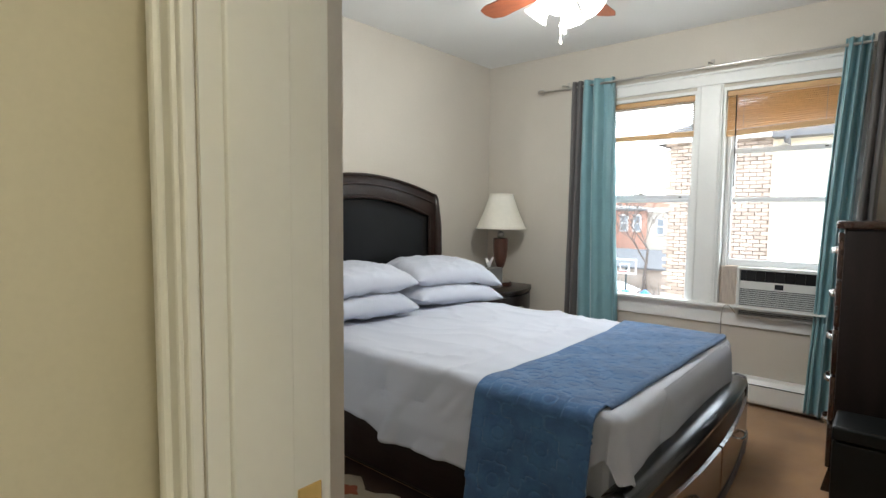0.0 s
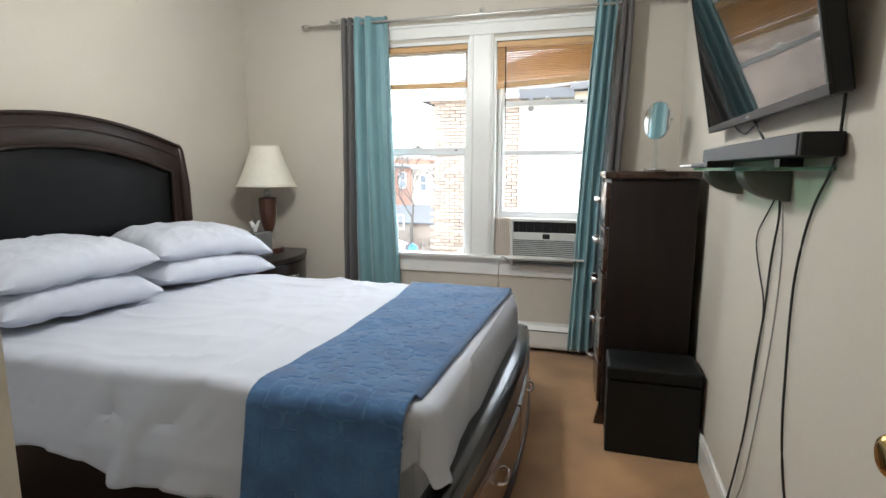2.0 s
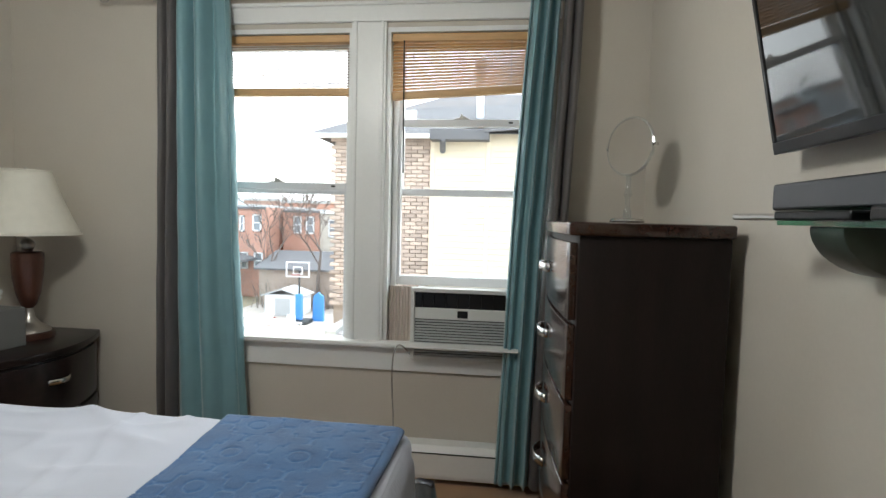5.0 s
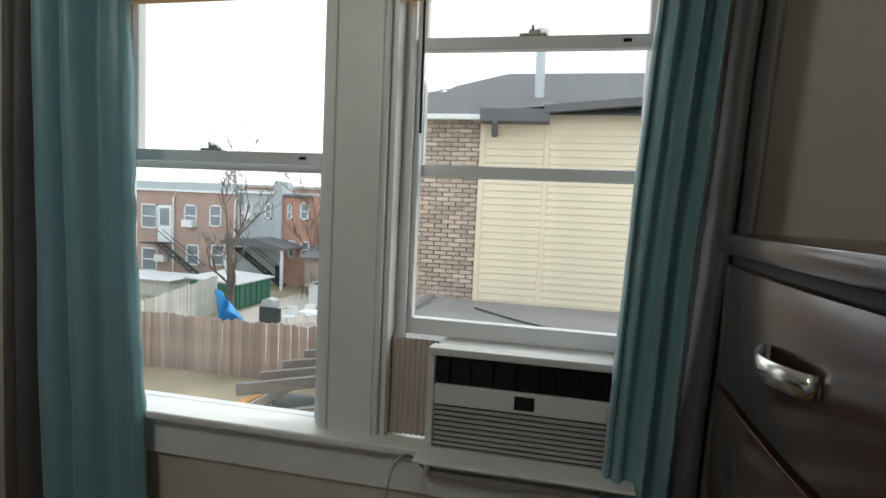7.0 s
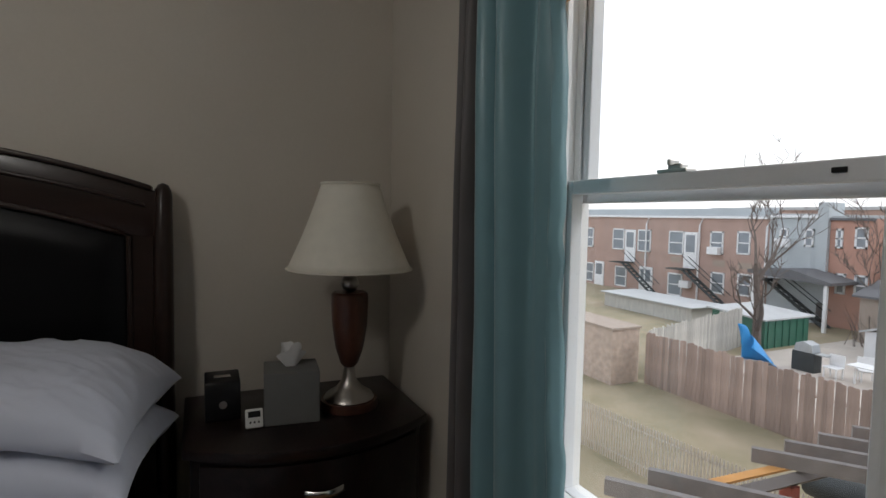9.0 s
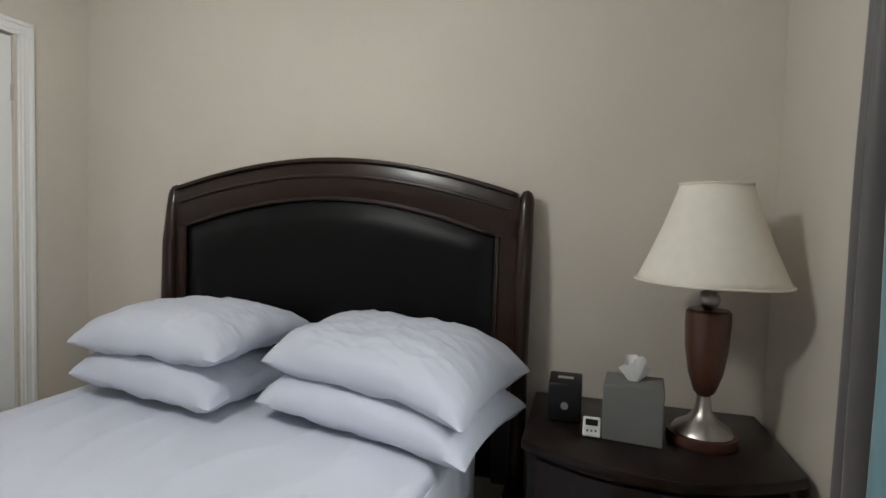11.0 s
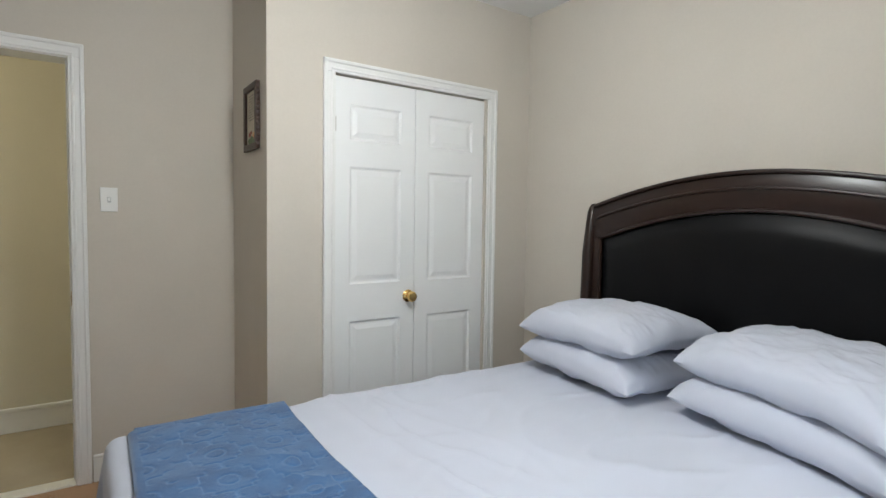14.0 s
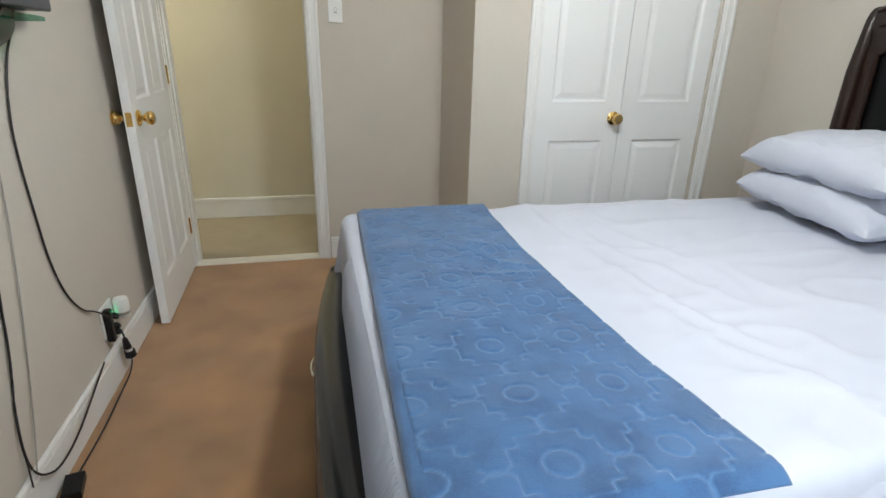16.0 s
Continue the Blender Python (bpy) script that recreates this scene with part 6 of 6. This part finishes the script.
# row houses at the back
RY = 34.0
def row_house(x0, x1, mat, top, label, windows, doors, name="row_house", y=RY, base=GZ):
    hs = thing(name, ((x0 + x1) / 2, y, base), label, "house", "row houses")
    part("wall", B(x0, x1, y, y + 9, base, top), mat, hs)
    part("cornice", B(x0 + 0.01, x1 - 0.01, y - 0.15, y + 0.1, top - 0.12, top + 0.02, 0.02), WINF if mat is not ROWORANGE else SHINGLE, hs, "pale roof edge")
    if mat is ROWBRICK:
        part("parapet", B(x0 + 0.01, x1 - 0.01, y + 0.6, y + 0.8, top + 0.02, top + 0.55, 0.02), ROWGREY, hs, "grey roof upstand")
        for xp in (-30.4, -25.75, -21.1):
            part("downpipe", tube([(xp + 0.25, y - 0.12, top - 0.05), (xp, y - 0.12, top - 0.6), (xp, y - 0.12, base)], 0.06, 6), WINF, hs, "white downpipe")
    part("roof", B(x0, x1, y + 0.1, y + 9, top, top + 0.12), SHEDROOF, hs)
    for (xa, za, w, h) in windows:
        f = bmesh.new()
        for q in ((xa, xa + w, za, za + 0.10), (xa, xa + w, za + h - 0.10, za + h), (xa, xa + 0.10, za, za + h), (xa + w - 0.10, xa + w, za, za + h), (xa, xa + w, za + h / 2 - 0.04, za + h / 2 + 0.04)):
            box(f, q[0], q[1], y - 0.06, y + 0.02, q[2], q[3])
        wd = part("window", f, WINF, hs, "white-framed sash window")
        part("pane", B(xa + 0.05, xa + w - 0.05, y - 0.02, y - 0.01, za + 0.05, za + h - 0.05), WING, wd)
    for (xa, za, w, h) in doors:
        dd = part("door", B(xa, xa + w, y - 0.08, y + 0.01, za, za + h, 0.02), WINF, hs, "white storm door")
        part("pane", B(xa + 0.18, xa + w - 0.18, y - 0.09, y - 0.081, za + h * 0.45, za + h - 0.2), WING, dd)
    return hs


w2z, w1z = -1.55, -4.9 + 0.0
WSET = lambda xs, z, h=1.55, w=1.15: [(x, z, w, h) for x in xs]
rh = row_house(-46.0, -21.0, ROWBRICK, 1.62, "brown brick row houses with white windows",
          [(x, -1.08, 1.3, 1.68) for x in (-45.0, -42.6, -37.6, -34.0, -31.3, -28.35)] + [(-24.97, -0.83, 0.98, 1.5), (-23.05, -0.72, 0.9, 1.45)] +
          [(x, -4.0, 1.25, 1.6) for x in (-44.6, -41.8, -37.4, -33.6, -28.3)] + [(-24.8, -3.4, 1.0, 1.4), (-22.9, -3.3, 0.95, 1.4)],
          [(-39.6, -1.95, 1.1, 2.5), (-32.6, -1.95, 1.1, 2.5), (-27.0, -1.95, 1.08, 2.5), (-31.0, -4.2, 1.3, 2.0), (-36.0, -4.2, 1.1, 2.0)])
for x in (-31.1, -28.1, -24.7, -22.9):
    part("wall_vent", B(x, x + 0.9, RY - 0.03, RY + 0.01, -1.62, -1.22), MORTAR, rh, "pale panel under a window")
rh2 = row_house(-21.0, -18.2, ROWGREY, 1.72, "pale grey stucco two-storey row house", [(-20.4, 0.0, 0.5, 1.0), (-19.0, 0.0, 0.5, 1.0)], [])
part("chimney", B(-18.25, -17.7, RY - 0.25, RY + 1.2, -3.0, 2.45, 0.02), ROWGREY, rh2)
rh3 = row_house(-17.7, -15.6, ROWORANGE, 1.60, "orange brick two-storey row house", [(-17.4, 0.0, 0.35, 1.05), (-16.5, 0.05, 0.6, 1.1), (-17.3, -2.4, 0.5, 1.1), (-16.4, -2.4, 0.6, 1.1)], [])
rh4 = row_house(-15.3, -12.8, ROWORANGE, 1.45, "faded orange brick row house partly hidden by trees", [(-14.6, -0.1, 0.6, 1.2), (-13.7, -0.1, 0.6, 1.2), (-14.3, -2.5, 0.8, 1.2)], [], y=RY + 2)
rh5 = row_house(-12.8, -2.0, CREAMWALL, 1.4, "cream row house partly hidden by trees", [(x, -0.3, 0.6, 1.2) for x in (-12.2, -11.3, -9.4, -7.4, -5.4, -3.4)], [], y=RY + 2.2)
lg = thing("long_garage", (-10.0, RY - 2, GZ), "long low garage with a dark sloping roof behind the yard", "garage")
part("wall", B(-14.6, -5.0, RY - 3.0, RY - 0.4, GZ, GZ + 2.2), MORTAR, lg)
part("roof", prism([(RY - 3.3, GZ + 2.15), (RY - 0.2, GZ + 3.0), (RY - 0.2, GZ + 3.1), (RY - 3.3, GZ + 2.25)], "x", -14.8, -4.8), SHINGLE, lg)


def stairs(x, y, z1, dx, name="fire_escape"):
    st = thing(name, (x, y, GZ), "black iron back staircase of the brick row houses", "staircase", "iron back stairs")
    n = 11
    for k in range(n):
        zz = z1 + (GZ - z1) * k / n
        part("tread", B(x + dx * k / n * 3.3 - 0.15, x + dx * k / n * 3.3 + 0.15, y - 0.5, y, zz - 0.06, zz), IRON, st)
    for yy in (y - 0.5, y):
        part("stringer", tube([(x, yy, z1), (x + dx * 3.3, yy, GZ)], 0.09, 4), IRON, st)
        part("handrail", tube([(x, yy, z1 + 0.9), (x + dx * 3.3, yy, GZ + 0.9)], 0.03, 4), IRON, st)
    part("landing", B(x - 1.3, x + 0.2, y - 0.6, y + 0.5, z1 - 0.06, z1), IRON, st)
    return st


stairs(-31.8, RY - 0.6, -1.97, 1)
stairs(-26.2, RY - 0.6, -1.97, 1)
stairs(-20.4, RY - 0.6, -1.97, 1)
pr = thing("porch_roof", (-17, RY - 1, GZ), "dark sloping porch roof on posts behind the grey house", "porch")
part("roof", prism([(-20.6, -1.35), (-18.2, -1.15), (-16.2, -1.65), (-16.2, -1.8), (-20.6, -1.55)], "y", RY - 2.4, RY), SHINGLE, pr)
for x in (-20.3, -16.5):
    part("post", B(x - 0.08, x + 0.08, RY - 2.3, RY - 2.15, GZ, -1.6), WINF, pr)
for x, z in ((-26.6, -3.3), (-24.5, -0.85), (-20.1, -0.1)):
    a = thing("wall_air_conditioner", (x, RY - 0.3, z), "small white air conditioner under a row-house window", "air conditioner", "far air conditioners")
    part("case", B(x - 0.4, x + 0.4, RY - 0.45, RY - 0.07, z, z + 0.5, 0.03), WINF, a)
# green shed with pale roof
gs = thing("green_shed", (-17, 27, GZ), "low green metal shed with a pale flat roof", "shed")
part("wall", prism([(-18.0, GZ), (-15.4, GZ), (-15.4, GZ + 1.25), (-18.0, GZ + 1.4)], "y", 25.5, 28.6), GREENM, gs)
part("roof", prism([(-18.2, GZ + 1.41), (-15.25, GZ + 1.245), (-15.25, GZ + 1.315), (-18.2, GZ + 1.49)], "y", 25.3, 28.8), SHEDROOF, gs)
for i in range(6):
    part("rib", B(-15.4, -15.36, 25.7 + i * 0.5, 25.76 + i * 0.5, GZ, GZ + 1.23), GREENM, gs)
ws = thing("white_garage", (-22, 27.5, GZ), "low whitewashed garage with a pale flat roof", "garage")
part("wall", B(-27.0, -20.4, 27.0, 29.5, GZ, GZ + 0.85), OLDPALE, ws)
part("roof", B(-27.2, -20.2, 26.8, 29.7, GZ + 0.85, GZ + 0.93, 0.02), SHEDROOF, ws)

# tarp, grill, dog house, hoop, chairs
def tarp(u, v):
    return (-14.6 + 1.5 * u * (0.35 + 0.65 * v) + 0.08 * math.sin(9 * u + 3 * v), 22.6 + 0.5 * math.sin(3 * u) + 0.3 * v, GZ + 1.45 * (1 - v) * (1 - 0.55 * u) + 0.05 + 0.06 * math.sin(11 * u + 5 * v) * (1 - v))
t = single("blue_tarp", grid(tarp, 14, 10), TARP, (-14.0, 22.8, GZ), "bright blue tarp draped over yard goods", "tarp", smooth=True)
t.modifiers.new("thick", "SOLIDIFY").thickness = 0.02
bq = thing("barbecue_grill", (-12.6, 23.7, GZ), "black gas barbecue with a silver lid", "grill")
part("cabinet", B(-13.0, -12.2, 23.5, 24.0, GZ, GZ + 0.75, 0.02), IRON, bq)
part("lid", prism([(-12.95, GZ + 0.75), (-12.25, GZ + 0.75), (-12.32, GZ + 1.05), (-12.6, GZ + 1.15), (-12.88, GZ + 1.05)], "y", 23.5, 24.0, 0.02), METALG, bq)
part("side_shelf", B(-12.2, -11.8, 23.55, 23.95, GZ + 0.72, GZ + 0.76), METALG, bq)
dh = thing("garden_shed", (-11.9, 28.6, GZ), "small pale garden shed with a low grey gable roof", "shed")
part("wall", B(-12.9, -10.9, 28.1, 29.6, GZ, GZ + 1.15, 0.01), WINF, dh)
part("roof", prism([(-13.05, GZ + 1.12), (-11.9, GZ + 1.50), (-10.75, GZ + 1.12), (-10.75, GZ + 1.05), (-11.9, GZ + 1.42), (-13.05, GZ + 1.05)], "y", 27.95, 29.7), SHEDROOF, dh)
part("door", B(-12.3, -11.5, 28.07, 28.1, GZ, GZ + 0.95, 0.005), SHEDROOF, dh, "pale shed door")
bk = thing("bucket", (-11.6, 25.9, GZ), "round orange-red plastic tub on the paving", "tub")
part("tub", lathe([(0, GZ), (0.24, GZ), (0.32, GZ + 0.30), (0.33, GZ + 0.33), (0.29, GZ + 0.33), (0.22, GZ + 0.05), (0, GZ + 0.05)], -11.6, 25.9, 16), REDPOST, bk, "", True)
bb = thing("play_slide", (-9.6, 27.2, GZ), "bright blue plastic play equipment on the paving", "play equipment")
part("panel", prism([(-9.9, GZ), (-9.3, GZ), (-9.35, GZ + 1.3), (-9.6, GZ + 1.5), (-9.85, GZ + 1.3)], "y", 27.1, 27.3, 0.02), BLUEP, bb)
HX, HY, HZ = -10.3, 26.0, GZ + 2.35
hp = thing("basketball_hoop", (HX, HY, GZ), "portable basketball hoop with white-edged backboard and blue padding", "basketball hoop")
part("pole", tube([(HX, HY + 0.4, GZ), (HX, HY + 0.4, HZ + 0.3)], 0.05, 8), IRON, hp)
f = bmesh.new()
for a, b_, c, d in ((-0.6, 0.6, 0, 0.06), (-0.6, 0.6, 0.7, 0.76), (-0.6, -0.54, 0.06, 0.7), (0.54, 0.6, 0.06, 0.7), (-0.24, 0.24, 0.48, 0.52), (-0.24, 0.24, 0.14, 0.18), (-0.24, -0.20, 0.18, 0.48), (0.20, 0.24, 0.18, 0.48)):
    box(f, HX + a, HX + b_, HY + 0.16, HY + 0.20, HZ + c, HZ + d)
part("backboard_frame", f, WINF, hp)
part("rim", tube([(HX + 0.22 * math.cos(2 * math.pi * k / 16), HY - 0.07 + 0.22 * math.sin(2 * math.pi * k / 16), HZ + 0.14) for k in range(17)], 0.015, 5), REDPOST, hp)
part("padding", B(HX - 0.15, HX + 0.15, HY + 0.25, HY + 0.55, GZ + 0.22, GZ + 1.5, 0.03), BLUEP, hp)
part("base", B(HX - 0.5, HX + 0.5, HY, HY + 1.0, GZ, GZ + 0.2, 0.05), IRON, hp)
def chair(x, y):
    c = thing("garden_chair", (x, y, GZ), "white plastic garden chair on the paving", "chair", "garden chairs")
    part("seat", B(x - 0.25, x + 0.25, y - 0.25, y + 0.25, GZ + 0.40, GZ + 0.44, 0.01), WINF, c)
    part("backrest", B(x - 0.25, x + 0.25, y + 0.21, y + 0.25, GZ + 0.44, GZ + 0.85, 0.01), WINF, c)
    for sx in (-0.22, 0.18):
        for sy in (-0.22, 0.18):
            part("leg", B(x + sx, x + sx + 0.04, y + sy, y + sy + 0.04, GZ, GZ + 0.40), WINF, c)
    return c
c0 = chair(-11.6, 23.6)
copy_thing(c0, pose(-10.9, 24.3, GZ, 0, 0, 40))
copy_thing(c0, pose(-9.8, 24.6, GZ, 0, 0, 160))
tbw = thing("garden_table", (-10.5, 23.6, GZ), "white garden table on the paving", "table")
part("tabletop", B(-11.05, -9.95, 23.3, 24.0, GZ + 0.68, GZ + 0.72, 0.01), WINF, tbw)
for x in (-10.95, -10.1):
    part("leg", B(x, x + 0.05, 23.6, 23.65, GZ, GZ + 0.68), WINF, tbw)
# distant houses and a low line of roofs
for k, (x, y, w, h, m) in enumerate(((-75, 70, 30, 2.6, ROWGREY), (-45, 75, 24, 3.0, ROWBRICK), (-22, 72, 18, 2.7, ROWORANGE), (-6, 80, 16, 3.0, ROWGREY), (14, 85, 22, 2.4, ROWBRICK))):
    hs = thing("distant_house", (x, y, GZ), "hazy distant row of low houses", "house", "distant houses")
    part("wall", B(x - w / 2, x + w / 2, y, y + 8, GZ, h), m, hs)
    part("roof", B(x - w / 2 - 0.2, x + w / 2 + 0.2, y - 0.2, y + 8, h, h + 0.4), SHEDROOF, hs)


def tree(name, place, height, seed, label, spread=1.0, trunk=0.2):
    rn = random.Random(seed)
    t = thing(name, place, label, "tree", "bare trees")
    tr, cr = bmesh.new(), bmesh.new()
    base = Vector(place)
    def limb(bm, p, d, length, r, depth):
        pts, rs = [p.copy()], [r]
        n = 4
        for i in range(n):
            d = (d + Vector((rn.uniform(-1, 1), rn.uniform(-1, 1), rn.uniform(-0.1, 0.4))) * 0.16).normalized()
            p = p + d * length / n
            pts.append(p.copy())
            rs.append(r * (1 - 0.55 * (i + 1) / n))
        tube(pts, rs, 6 if depth < 2 else 4, bm)
        if depth < 5:
            for k in range(3):
                i = rn.randrange(1, n + 1) if k else n
                q = pts[i]
                nd = (d + Vector((rn.uniform(-1, 1) * spread, rn.uniform(-1, 1) * spread, rn.uniform(-0.1, 0.7)))).normalized()
                limb(cr, q, nd, length * rn.uniform(0.55, 0.78), max(0.017, rs[i] * 0.72), depth + 1)
    limb(tr, base, Vector((0, 0, 1)), height * 0.34, trunk, 0)
    part("trunk", tr, BARK, t, "", True)
    part("crown", cr, BARK, t, "bare branches and twigs", True)
    return t


tree("bare_tree", (-15.15, 24.6, GZ), 11.0, 11, "tall leafless tree with a forking trunk behind the fence", 1.05, 0.20)
tree("bare_tree", (-14.4, 31.5, GZ), 9.0, 5, "leafless tree near the orange house", 1.0, 0.12)
tree("bare_tree", (-10.8, 30.5, GZ), 10.0, 8, "leafless tree beyond the basketball hoop", 1.0, 0.13)
tree("bare_tree", (-6.5, 29.0, GZ), 9.0, 21, "leafless tree behind the neighbouring house", 1.0, 0.12)
bs = bmesh.new()
rn = random.Random(3)
for i in range(260):
    x, y = rn.uniform(-14.8, -4), rn.uniform(29.8, 31.5)
    z = GZ
    d = Vector((rn.uniform(-0.5, 0.5), rn.uniform(-0.5, 0.5), 1)).normalized()
    h = rn.uniform(0.8, 1.8)
    tube([(x, y, z), (x + d.x * h * 0.5, y + d.y * h * 0.5, z + h * 0.5), (x + d.x * h * 1.2 + rn.uniform(-0.2, 0.2), y + d.y * h, z + h)], [0.02, 0.014, 0.004], 3, bs)
tagged(part("undergrowth", bs, BARK, None, "", False, (-9, 27.5, GZ)), "tangle of bare shrubs along the back fence", "shrubs", "", "stuff")

# ---- pieces of floors and walls ----
def piece_mesh(name, bm, mat):
    me = bpy.data.meshes.new(name)
    bmesh.ops.recalc_face_normals(bm, faces=bm.faces)
    bm.to_mesh(me)
    bm.free()
    me.materials.append(mat)
    return me


def place_piece(name, me, parent, m):
    o = new(name, me)
    o.parent = parent
    o.matrix_basis = Matrix.Translation(-root_place(parent)) @ m
    return o


tm = piece_mesh("floor_tile", B(0.002, 0.328, 0.002, 0.328, -0.012, -0.001, 0.002, 1), TILE)
for i in range(-2, 7):
    for j in range(-3, 1):
        x, y = -0.013 + 0.331 * i, 0.245 - 0.331 + 0.331 * j
        if y > HY0 - 0.36:
            place_piece("tile", tm, hall_floor, Matrix.Translation((x, max(y, HY0 - 0.34), 0)))
# siding boards
for x0, x1, ztop in ((-1.56, -0.70, 2.56), (-0.62, 3.2, 2.58)):
    bm = prism([(NYW + 0.02, 0.0), (NYW - 0.018, 0.0), (NYW - 0.004, 0.1015), (NYW + 0.02, 0.1015)], "x", x0, x1)
    me = piece_mesh("siding_board", bm, SIDING)
    z = -0.19
    while z < ztop:
        place_piece("siding_board", me, nb, Matrix.Translation((0, 0, z)))
        z += 0.1025
# bricks
bms = [piece_mesh("brick", B(0, 0.195, 0.0, 0.11, 0, 0.060, 0.004, 1), BRICKY)]
far = bmesh.new()
count = 0
rb = random.Random(9)
row = 0
z = -0.35
while z < 2.54:
    x = -3.40 + (0.1025 if row % 2 else 0)
    while x < -1.64:
        m = Matrix.Translation((x, NYW + rb.uniform(0.0, 0.008), z))
        if z > 0.05 and count < 300:
            place_piece("brick", bms[0], nb, m)
            count += 1
        else:
            box(far, x, x + 0.195, NYW + 0.004, NYW + 0.115, z, z + 0.060)
        x += 0.205
    z += 0.0685
    row += 1
tagged(part("brickwork", far, BRICKYJ, nb, "tan brick courses"), kind="stuff")
